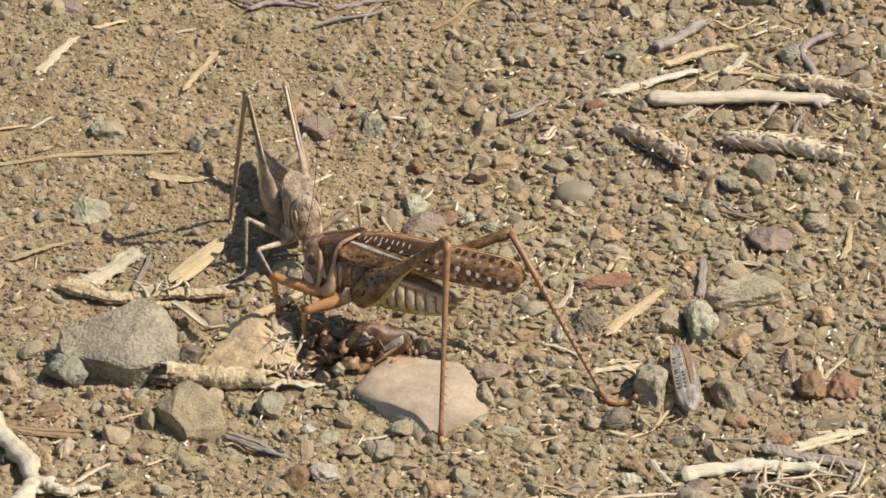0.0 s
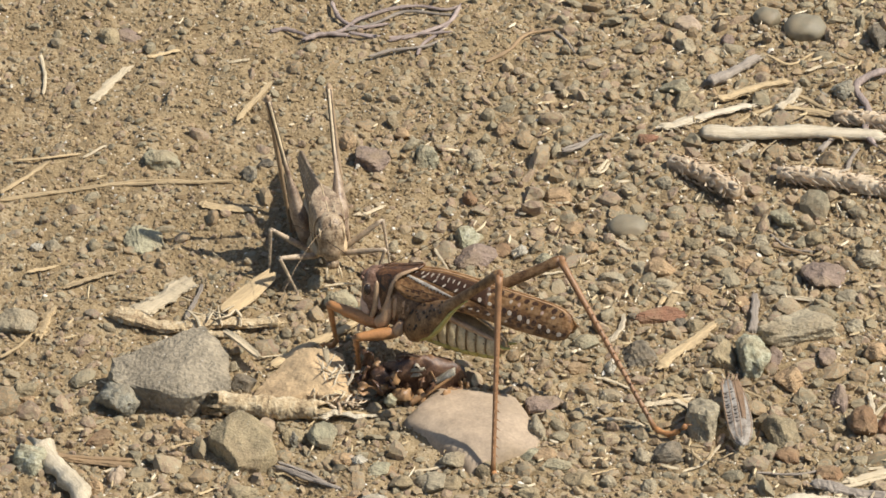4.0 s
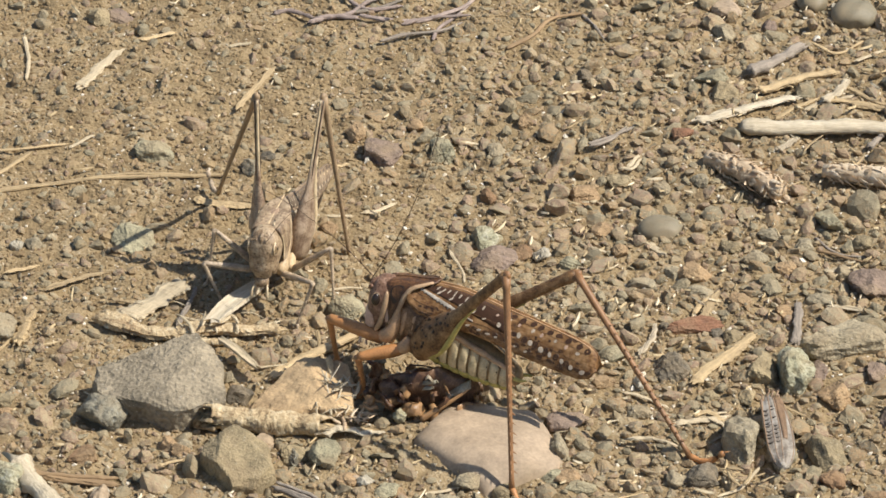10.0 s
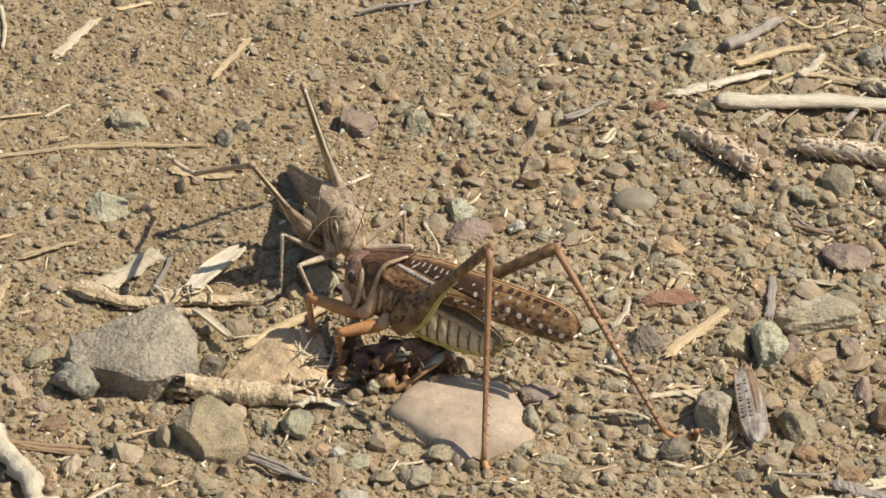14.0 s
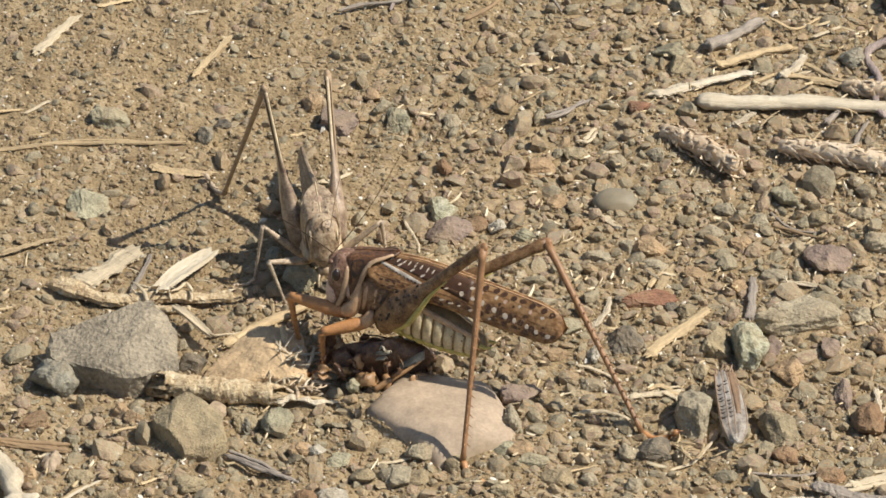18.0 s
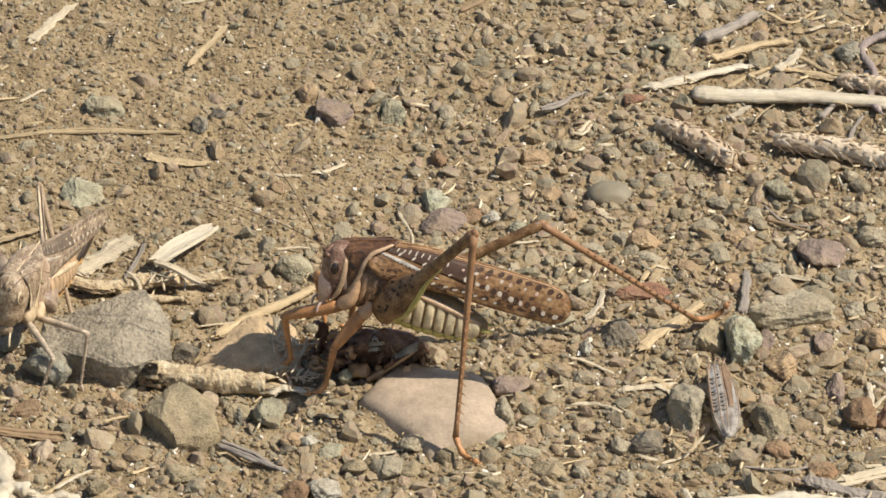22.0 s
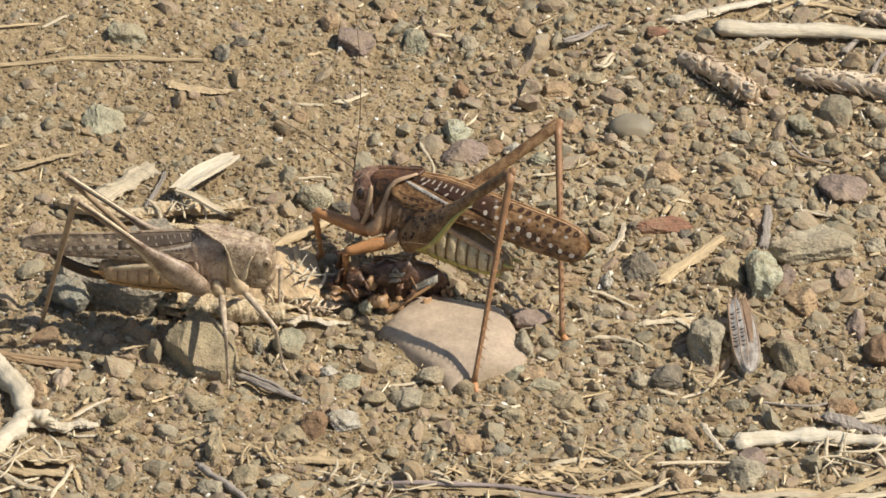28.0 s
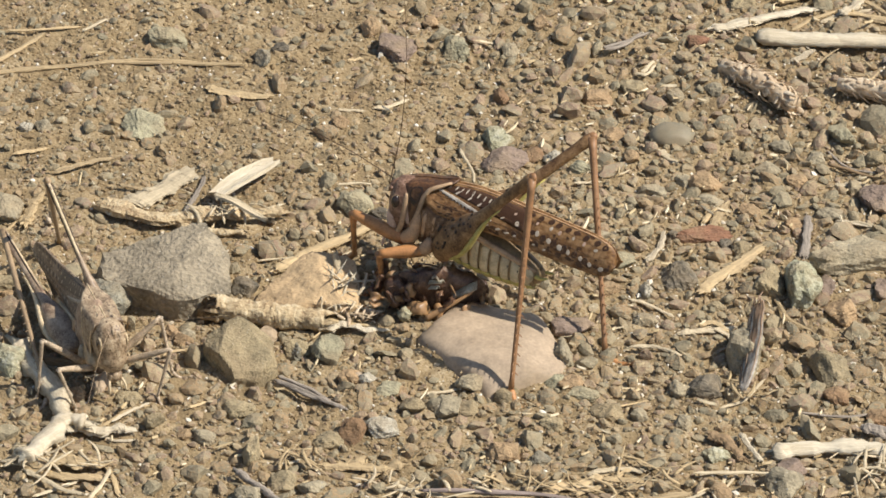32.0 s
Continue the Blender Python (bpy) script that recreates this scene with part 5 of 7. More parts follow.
    for k in range(8):
        u0, u1 = 0.04 + k * 0.117, 0.04 + k * 0.117 + (0.094 if tone == "brown" else 0.112)
        for s in (1, -1):
            def plate(u, v, u0=u0, u1=u1, s=s):
                uu = u0 + (u1 - u0) * u
                a = radians((58 if tone == "brown" else 38) + 72 * v) * s
                w, h = girth(uu)
                bulge = 1.06 + 0.05 * math.sin(math.pi * u)
                p = axis(uu)
                return (p.x, math.sin(a) * w * bulge, p.z + math.cos(a) * h * bulge)
            P("abdomen_plate", shell(plate if s < 0 else (lambda u, v: plate(u, 1 - v)), 4, 8, 0.25), "plate", "", ab)
        def belly(u, v, u0=u0):
            uu = u0 + 0.115 * u
            a = radians(128 + 104 * v)
            w, h = girth(uu)
            b = 1.08 + 0.05 * math.sin(math.pi * u)
            p = axis(uu)
            return (p.x, math.sin(a) * w * b, p.z + math.cos(a) * h * b)
        P("belly_plate", shell(lambda u, v: belly(u, 1 - v), 4, 8, 0.25), "belly", "", ab)
        if B:
            for s in (1, -1):
                w, h = girth(u0 + 0.08)
                p = axis(u0 + 0.08)
                for a, r in ((62, 0.75), (84, 0.42)):
                    q = radians(a) * s
                    P("abdomen_spot", blob((p.x, math.sin(q) * w * 1.0, p.z + math.cos(q) * h * 1.0), (r * 0.6, 0.35, r), 1), "dark", "", ab)
    e = axis(1.0)
    for s in (1, -1):
        top = [Vector((axis(q).x, s * girth(q)[0] * 0.86, axis(q).z + girth(q)[1] * 0.62)) for q in (0.1 + 0.09 * j for j in range(11))]
        P("abdomen_edge", tube(top, [0.25 + 0.5 * math.sin(math.pi * (j + 0.5) / 11) for j in range(11)], 8), "rim", "tan upper edge", ab)
        P("end_disc", blob((e.x + 1.8, s * girth(0.9)[0] * 0.86, e.z + 0.6), (1.7, 0.6, 2.0), 3), "plate", "pale rounded end plate", ab)
        P("tail_feeler", tube(smoothpath([e + Vector((0.8, s * 1.0, 0.6)), e + Vector((-1.4, s * 1.9, 0.6)), e + Vector((-3.2, s * 1.6, 1.0))], 6), [0.6, 0.6, 0.5, 0.42, 0.35, 0.25, 0.06], 8), "belly", "", ab)
    P("tail_plate", blob(e + Vector((0.0, 0, 0.6)), (1.6, 1.7, 2.3), 2), "core", "", ab)
    if ovipositor:
        path = smoothpath([(-19, 0, -5.4), (-25, 0, -5.2), (-30, 0, -3.4), (-34.5, 0, -0.6)], 14)
        P("ovipositor", tube(path, [(0.5, 1.65 * (1 - 0.25 * k / 14) if k < 12 else (0.9, 0.55, 0.15)[k - 12]) for k in range(15)], 8), "dark", "dark curved sabre-shaped egg-layer", ab)
    # forewings
    for s in (1, -1):
        at = wing_point(s, tone)
        wing = P("forewing", shell(at if s < 0 else (lambda u, v, at=at: at(u, 1 - v)), 44, 14, 0.3), "wing", "mottled folded forewing with pale spots")
        rng = np.random.RandomState(5)
        J = lambda w: rng.uniform(-w, w)

        def field(u, v, at=at):
            uu = 0.05 + 0.47 * u
            lo = 0.20 + 0.95 * (uu - 0.05)
            x, y, z = at(uu, 0.07 + (lo - 0.07) * v)
            return (x, y + s * 0.05, z + 0.03)
        P("dark_field", shell(field if s < 0 else (lambda u, v: field(u, 1 - v)), 20, 6, 0.1), "wing_dark", "dark field with white dashes", wing)
        lift = 0.07
        for k in range(10):
            P("pale_dash", dab(at, 0.095 + 0.031 * k + J(0.003), 0.125 + 0.010 * k + J(0.01), 0.0045 if B else 0.0035, (0.05 + 0.003 * k) * (1 + J(0.25)), -1.6 + 0.1 * k, lift), "spot", "", wing)
        for k in range(5):
            P("pale_dash", dab(at, 0.145 + 0.062 * k + J(0.004), 0.235 + 0.055 * k + J(0.01), 0.007 if B else 0.004, 0.05 * (1 + J(0.2)), -1.3, lift), "spot", "", wing)
        for k in range(9):
            P("pale_spot", dab(at, 0.475 + 0.057 * k + J(0.006), 0.46 + 0.038 * k + J(0.015), 0.0125 * (1 + J(0.25)), 0.07 * (1 + J(0.2)), 0.0, lift), "spot", "", wing)
        for k in range(8):
            P("pale_spot", dab(at, 0.46 + 0.06 * k + J(0.008), 0.24 + 0.012 * k + J(0.02), 0.009 * (1 + J(0.3)), 0.05 * (1 + J(0.3)), -0.4, lift), "spot" if B and k % 2 else "pale", "", wing)
        for k in range(7):
            P("pale_spot", dab(at, 0.33 + 0.05 * k + J(0.006), 0.78 + 0.012 * k + J(0.02), 0.010 * (1 + J(0.3)), 0.035 * (1 + J(0.3)), -0.6, lift), "spot", "", wing)
        for k in range(9):
            P("dark_blotch", dab(at, 0.503 + 0.057 * k, 0.48 + 0.036 * k + J(0.03), 0.017, 0.10 * (1 + J(0.3)), -0.2, 0.04), "wing_dark", "", wing)
        for k in range(11):
            P("dark_blotch", dab(at, 0.43 + 0.05 * k + J(0.008), 0.14 + J(0.03), 0.016, 0.09 * (1 + J(0.3)), -0.5, 0.04), "wing_dark", "", wing)
        for k in range(10):
            P("dark_blotch", dab(at, 0.36 + 0.057 * k + J(0.008), 0.80 + J(0.04), 0.018, 0.08 * (1 + J(0.3)), 0, 0.04), "wing_dark", "", wing)
        for k in range(26):
            u = 0.07 + 0.33 * rng.rand()
            P("dark_blotch", dab(at, u, min(0.92, 0.50 + 1.1 * (u - 0.05)) + (0.95 - min(0.92, 0.50 + 1.1 * (u - 0.05))) * rng.rand(), 0.007 + 0.006 * rng.rand(), 0.03 + 0.03 * rng.rand(), J(1.0), 0.05, 8), "wing_dark", "", wing)
        for k in range(14):
            P("dark_blotch", dab(at, 0.55 + 0.4 * rng.rand(), 0.3 + 0.5 * rng.rand(), 0.008, 0.03, 0, 0.06, 7), "wing_dark", "", wing)

        def streak(u, v, at=at):
            uu = 0.045 + 0.30 * u
            mid = 0.24 + 1.25 * (uu - 0.045)
            w = 0.010 + 0.038 * math.sin(math.pi * min(1, u * 0.9 + 0.1)) + 0.055 * max(0, math.sin(u * 95)) * v
            x, y, z = at(uu, mid + w * (v - 0.35) * 1.6)
            return (x, y + s * 0.12, z + 0.05)
        P("wing_streak", shell(streak if s < 0 else (lambda u, v: streak(u, 1 - v)), 44, 3, 0.12), "streak", "pale streak with a feathery lower edge", wing)
        veins = []
        for v0, v1 in ((0.07, 0.25), (0.40, 0.52), (0.62, 0.68), (0.86, 0.84)):
            pts = [at(0.03 + 0.9 * k / 24, v0 + (v1 - v0) * k / 24) for k in range(25)]
            veins.append(tube([(x, y + s * 0.02, z) for x, y, z in pts], [0.075 - 0.0018 * k for k in range(25)], 5))
        for k in range(30):
            u = 0.06 + 0.03 * k
            v0 = max(0.5, 0.34 + 1.25 * (u - 0.045)) if u < 0.4 else 0.3
            if v0 < 0.9:
                pts = [at(u + 0.03 * (0.9 - v), v) for v in (v0 + (0.95 - v0) * j / 4 for j in range(5))]
                veins.append(tube([(x, y + s * 0.02, z) for x, y, z in pts], [0.05] * 5, 4))
        for d in veins:
            P("wing_vein", d, "vein", "", wing)
        P("wing_edge", tube([at(0.04 + 0.9 * k / 24, 0.03) for k in range(25)], [0.13] * 25, 6), "coxa" if B else "wing", "tan upper edge", wing)
    legs = {}
    for s, key in ((1, "L"), (-1, "R")):
        legs["hind" + key] = leg("hind", None, 38.0, 47.0, 3.25 if B else 2.75, 0.76 if B else 0.66, M, root, s)
        legs["mid" + key] = leg("middle", None, 9.8 if B else 12.5, 9.8 if B else 13.5, 1.45 if B else 0.72, 0.75 if B else 0.42, M, root, s)
        legs["fore" + key] = leg("front", None, 13.2 if B else 11.5, 12.0 if B else 11.5, 1.5 if B else 0.72, 0.75 if B else 0.42, M, root, s)
        x = [(0.12 if B else 0.085) - (0.08 if B else 0.05) * k / 30 for k in range(31)]
        path = smoothpath([(0, 0, 0), (14, 0, 0.8), (30, 0, -0.4), (44, 0, -3.0)], 30)
        legs["ant" + key] = part("antenna", *tube(path, [max(0.04, r) for r in x], 6), M["wing_dark"] if B else M["leg"], root, "long hair-thin feeler")
    return root, legs


brown, brown_legs = bush_cricket("brown", "dark brown bush cricket with white-spotted wings, feeding", False)
grey, grey_legs = bush_cricket("grey", "pale grey-beige bush cricket with dark egg-layer, on gravel", True)


# ---- how the insects move ----
HIPS = {"hindL": (0.3, 4.6, -5.0), "hindR": (0.3, -4.6, -5.0), "midL": (4.0, 4.2, -6.2), "midR": (4.0, -4.2, -6.2), "foreL": (9.0, 3.5, -5.4), "foreR": (9.0, -3.5, -5.4)}
LENGTHS = {"hind": (38.0, 47.0), "mid": (12.5, 13.5), "fore": (11.5, 11.5)}
FORE_LONG = (13.2, 12.0)
MID_SHORT = (9.8, 9.8)


def bend(root_m, name, knee, foot, size):
    """Poses of femur (in the body's space) and of shin and foot (in the femur's) for a knee and a foot in world metres."""
    hip = Vector(HIPS[name]) * 0.001
    inv = root_m.inverted()
    k, f = inv @ Vector(knee), inv @ Vector(foot)
    x = (k - hip).normalized()
    l1 = size[0] * 0.001
    k = hip + x * l1
    d = (f - k).normalized()
    y = x.cross(d).normalized()
    z = x.cross(y)
    fem = Matrix.Translation(hip) @ Matrix((x, y, z)).transposed().to_4x4()
    ang = math.atan2(d.dot(z), d.dot(x))
    shin = Matrix.Translation((l1, 0, 0)) @ Matrix.Rotation(-ang, 4, "Y")
    return fem, shin


def step(root_m, name, foot, out, size):
    """A knee for a small leg whose foot stands at a place, bent up and outwards."""
    a, b = (l * 0.001 for l in size)
    hip = root_m @ (Vector(HIPS[name]) * 0.001)
    d = Vector(foot) - hip
    r = min(d.length, (a + b) * 0.985)
    u = d.normalized()
    c = (a * a + r * r - b * b) / (2 * r)
    h = math.sqrt(max(a * a - c * c, 1e-10))
    side = (root_m.to_3x3() @ Vector(out)) + Vector((0, 0, 1.0))
    side = (side - u * side.dot(u)).normalized()
    return hip + u * c + side * h, hip + u * r


def play(root, legs, rows, knees, stance, feelers):
    """rows: seconds and body pose; knees: seconds, knee and foot of either hind leg in millimetres."""
    walk(root, rows)
    poses = dict(rows)
    for name in HIPS:
        fem, shin, foot = legs[name]
        size = LENGTHS[name[:-1]]
        if root is brown and not name.startswith("hind"):
            size = FORE_LONG if name.startswith("fore") else MID_SHORT
        keys_f, keys_s = [], []
        for t, m in rows:
            if name.startswith("hind"):
                k, f = knees[name][t]
                k, f = Vector(k) * 0.001, Vector(f) * 0.001
            else:
                sx, sy, out = stance(name, t)
                f = m @ (Vector((sx, sy, 0)) * 0.001)
                f.z = stance_z(name, f, root)
                k, f = step(m, name, f, out, size)
            a, b = bend(m, name, k, f, size)
            keys_f.append((t, a))
            keys_s.append((t, b))
        walk(fem, keys_f)
        walk(shin, keys_s)
        walk(foot, keys_s)
    for key in ("L", "R"):
        s = 1 if key == "L" else -1
        rows_a = []
        for t, up, side in feelers[key]:
            rows_a.append((t, Matrix.Translation((0.0149, s * 0.0015, 0.0045) if root is grey else (0.0147, s * 0.0015 + 0.0011, 0.0060)) @ pose(0, 0, 0, 0, -up, side)))
        walk(legs["ant" + key], rows_a)


def stance_z(name, f, root):
    if root is brown:
        return float(gz(f.x, f.y)) + (0.0050 if name.startswith("fore") else 0.0025)  # they hold the prey
    return float(gz(f.x, f.y)) + 0.0012


# ---- the large stones ----
def block(name, kind, x, y, z, faces, label, rz=0.0, rough=0.012, smooth=True, category="stone", group="stones on the ground", soft=18.0):
    """A stone cut by given planes: each face is a direction and its distance in millimetres."""
    v = ICO[5][0]
    n = np.array([f[:3] for f in faces], float)
    n /= np.linalg.norm(n, axis=1, keepdims=True)
    d = np.array([f[3] for f in faces], float)
    dots = v @ n.T
    reach = np.where(dots > 0.02, d / np.maximum(dots, 0.02), 999)
    m = reach.min(1)
    k = soft / np.median(d)
    reach = m - np.log(np.exp(-k * np.minimum(reach - m[:, None], 60)).sum(1)) / k
    p = v * reach[:, None]
    h = np.array([sum(noise.noise(Vector(q) * s) / w for s, w in ((0.18, 1), (0.45, 1.6), (1.0, 3), (2.2, 6))) for q in p])
    p = p * (1 + rough * 3 * h[:, None])
    ob = new(name, mesh_of(name, p * 0.001, ICO[5][1], STONES[kind], smooth))
    ob.matrix_world = pose(x, y, z, 0, 0, rz)
    lo, hi = p.min(0) * 0.001, p.max(0) * 0.001
    occupy(x, y, (hi[0] - lo[0]) * 0.42, (hi[1] - lo[1]) * 0.42, radians(rz))
    return tagged(ob, label, category, group)


block("stone", "slab", -0.0730, -0.0480, 0.0022, [(-0.15, -0.16, 1, 5.3), (0.12, -0.28, 1, 6.4), (-0.36, -0.92, -0.10, 8.6), (0.30, -0.93, -0.10, 11.4), (0.97, 0.05, -0.1, 14.0), (0.80, 0.60, 0.1, 14.6), (0.0, 1, 0.12, 12.6),
      (-0.36, 0.92, 0.2, 10.0), (-1, -0.05, 0.2, 14.0), (-0.62, -0.76, -0.1, 10.8), (0, 0, -1, 6.5), (0.5, -0.15, 0.85, 10.4), (-0.10, -0.70, 0.70, 8.7)],
      "large angular flat-topped grey stone on the soil", rough=0.016, soft=120, smooth=False)
block("stone", "cream", -0.0002, -0.0698, -0.0014, [(0.02, 0.04, 1, 5.0), (0.35, 0.0, 1, 7.0), (-0.30, -0.25, 1, 6.6), (0.05, -0.45, 1, 7.8), (0.95, 0.31, 0.45, 13.9), (0.4, -0.92, 0.5, 12.9),
      (-0.76, -0.65, 0.5, 9.9), (-0.85, 0.53, 0.4, 15.6), (0.2, 0.98, 0.2, 14.6), (0.9, -0.4, 0.4, 15.4), (0, 0, -1, 4)],
      "smooth flat cream-coloured stone under the feeding cricket", rough=0.008, soft=30)
block("stone", "sand", -0.0405, -0.0490, 0.0004, [(-0.34, -0.20, 1, 4.6), (-0.05, -0.40, 1, 5.4), (0.3, -0.1, 1, 6.0), (-0.74, 0.66, 0.25, 7.6), (-0.55, -0.82, 0.2, 9.2), (1, 0.1, 0.2, 10.5), (0.15, 1, 0.2, 9.2), (0, -1, 0.2, 8.2), (0, 0, -1, 4)],
      "flat sandy tan stone beside the woody stem", rough=0.026, soft=50, smooth=False)
block("stone", "olive", -0.0550, -0.0760, 0.0016, [(0.12, -0.34, 1, 4.4), (0.24, -0.85, 0.45, 7.8), (-0.80, -0.58, 0.05, 6.2), (-0.95, 0.1, 0.1, 8.2), (0.74, -0.64, 0.06, 8.2), (1, 0.15, 0.2, 7.4), (0.3, 0.9, 0.3, 7.6), (-0.5, 0.8, 0.3, 7.6), (-0.5, -0.2, 0.8, 6.2), (0.6, 0.1, 0.8, 6.0), (0.1, -0.96, -0.2, 8.6), (0, 0, -1, 6)],
      "blocky olive-grey stone with a broad lit face", rough=0.020, soft=120, smooth=False)

# ---- the woody stems, root and dry seed heads ----
stick("bark", [(-0.0612, -0.0574), (-0.053, -0.0585), (-0.045, -0.0598), (-0.0368, -0.0612)], 0.0060, flat=0.9, taper=0.88, gnarl=0.045, sides=22, blunt=True, name="woody_stem",
      label="rough pale woody stem lying beside grey stone", category="stem")
stick("white", [(-0.0372, -0.0632), (-0.0335, -0.0622), (-0.029, -0.0634), (-0.0240, -0.0628)], 0.0022, flat=0.5, gnarl=0.2)


def splinters(x, y, z, n, spread, length, kind, seed, name, label, up=0.4):
    """A tuft of loose dry fibres; each is a part of it."""
    rng = np.random.RandomState(seed)
    root = tagged(new(name), label, "plant litter")
    root.matrix_world = pose(x, y, z)
    for _ in range(n):
        a = rng.uniform(0, 2 * math.pi)
        L = length * rng.uniform(0.5, 1.2)
        o = Vector((rng.uniform(-1, 1) * spread[0], rng.uniform(-1, 1) * spread[1], rng.uniform(0, 1.2)))
        d = Vector((math.cos(a), math.sin(a), rng.uniform(-0.1, up)))
        side = Vector((-d.y, d.x, rng.uniform(-0.4, 0.4))) * rng.uniform(-0.3, 0.3)
        path = smoothpath([o - d * L / 2, o + side * L * 0.5, o + d * L / 2], 6)
        r = rng.uniform(0.18, 0.5)
        part("fibre", *tube(path, [r * 0.4, r, r * 1.1, r, r * 0.9, r * 0.7, r * 0.2], 5, squash=0.5), WOODS[kind], root)
    return root


def seed_head(x0, y0, x1, y1, r, seed, kind="brown"):
    """A dried seed head: a stalk clothed in overlapping bracts."""
    rng = np.random.RandomState(seed)
    root = tagged(new("dried_seed_head"), "dry tan seed head with papery bracts on gravel", "seed head", "dry plant litter")
    L = math.hypot(x1 - x0, y1 - y0) * 1000
    root.matrix_world = pose(x0, y0, 0.0022, 0, -2, math.degrees(math.atan2(y1 - y0, x1 - x0)))
    part("stalk", *tube(smoothpath([(0, 0, 0), (L * 0.5, 0.8, 0.4), (L, 0, 0)], 14), [r * (0.55 + 0.08 * math.sin(k * 1.7 + seed) + 0.22 * math.sin(math.pi * k / 14)) for k in range(15)], 12), WOODS["husk"], root)
    for k in range(150):
        u = (k + rng.uniform(0, 1)) / 152
        a = k * 2.4 + rng.uniform(-0.4, 0.4)
        rad = r * (0.55 + 0.42 * math.sin(math.pi * (0.15 + 0.75 * u)))
        o = Vector((0, math.cos(a), math.sin(a)))
        base = Vector((u * L, 0.8 * math.sin(math.pi * u), 0)) + o * rad * 0.72
        tw = Vector((0, -math.sin(a), math.cos(a))) * rng.uniform(-1.0, 1.4)
        w = rng.uniform(0.22, 0.62)
        path = smoothpath([base, base + Vector((1.4, 0, 0)) + o * rad * 0.26 + tw * 0.4, base + Vector((rng.uniform(1.6, 4.2), 0, 0)) + o * rad * rng.uniform(-0.1, 0.75) + tw * 1.3], 5)
        part("bract", *tube(path, [(w * q, w * q * 0.3) for q in (0.5, 1, 1.1, 0.9, 0.5, 0.05)], 6, up=tuple(o)), WOODS["husk"], root, "", False)
    for k in range(8):
        occupy(x0 + (x1 - x0) * k / 7, y0 + (y1 - y0) * k / 7, 0.0022, 0.0022)
    return root
pale_root = stick("bark", [(-0.0868, -0.0165), (-0.0798, -0.0207), (-0.0736, -0.0219), (-0.0598, -0.0225), (-0.0470, -0.0211)], 0.0044, flat=0.6, taper=0.75, gnarl=0.12, sides=14, blunt=True, name="root_piece",
      label="gnarled pale root behind the grey stone", category="root")
stick("bark", [(-0.0740, -0.0215), (-0.0660, -0.0250), (-0.0560, -0.0262)], 0.0022, flat=0.8, gnarl=0.15, name="root_piece", label="short pale side root behind the grey stone", category="root")
seed_head(0.0512, 0.0462, 0.0672, 0.0295, 3.3, 2)
seed_head(0.0775, 0.0400, 0.1060, 0.0285, 2.9, 3)
splinters(-0.0930, -0.1190, 0.002, 22, (9, 5), 9, "pale", 4, "straw_tuft", "tuft of frayed pale straw fibres on soil")
splinters(0.0330, -0.1160, 0.0015, 14, (9, 5), 9, "straw", 5, "straw_tuft", "loose tangle of tan straw fibres on soil")
splinters(0.0560, -0.0830, 0.0012, 10, (5, 4), 5, "straw", 6, "straw_tuft", "few crumpled tan straw fibres beside dark stone")
splinters(-0.0345, -0.0555, 0.0025, 16, (4, 2.5), 6, "pale", 7, "straw_tuft", "frayed straw fibres beside the feeding cricket", 0.6)
splinters(-0.0440, -0.1150, 0.0015, 12, (7, 4), 8, "straw", 8, "straw_tuft", "crumpled dry leaf fibres on the gravel")
splinters(0.0900, -0.1130, 0.0012, 26, (13, 8), 11, "pale", 9, "straw_tuft", "strewn tan straw fibres at the gravel edge")
splinters(0.0900, 0.0480, 0.0022, 16, (16, 10), 6, "straw", 10, "straw_tuft", "strewn straw fibres among coarse gravel")
splinters(-0.0610, -0.0215, 0.0030, 14, (9, 2.5), 7, "pale", 12, "straw_tuft", "frayed fibres on the gnarled root")


# ---- the loose pale chips that the grey cricket kicks about ----
def chip(name, kind, length, width, thick, label, cup=0.25):
    def at(u, v):
        w = width * (0.55 + 0.45 * math.sin(math.pi * (0.12 + 0.8 * u)))
        y = (v - 0.5) * w
        return ((u - 0.5) * length + 0.9 * math.sin(v * 9 + 2) * (abs(u - 0.5) > 0.45), y, cup * (y / width) ** 2 * 4 * thick * 2 + 0.4 * math.sin(u * 5))
    ob = part(name, *shell(lambda u, v: at(u, 1 - v), 14, 6, thick), WOODS[kind], None, label, False)
    ob.data.materials.append(WOODS["straw" if kind == "white" else kind])
    for p in ob.data.polygons:
        p.material_index = int(p.normal.z < 0)
    return tagged(ob, label, "wood chip", "dry plant litter")


white_chip = chip("wood_chip", "white", 19.5, 4.8, 0.9, "pale yellowish splinter of wood on soil")
green_chip = chip("straw_chip", "pale", 13.5, 2.2, 0.6, "pale greenish strip of dry straw")


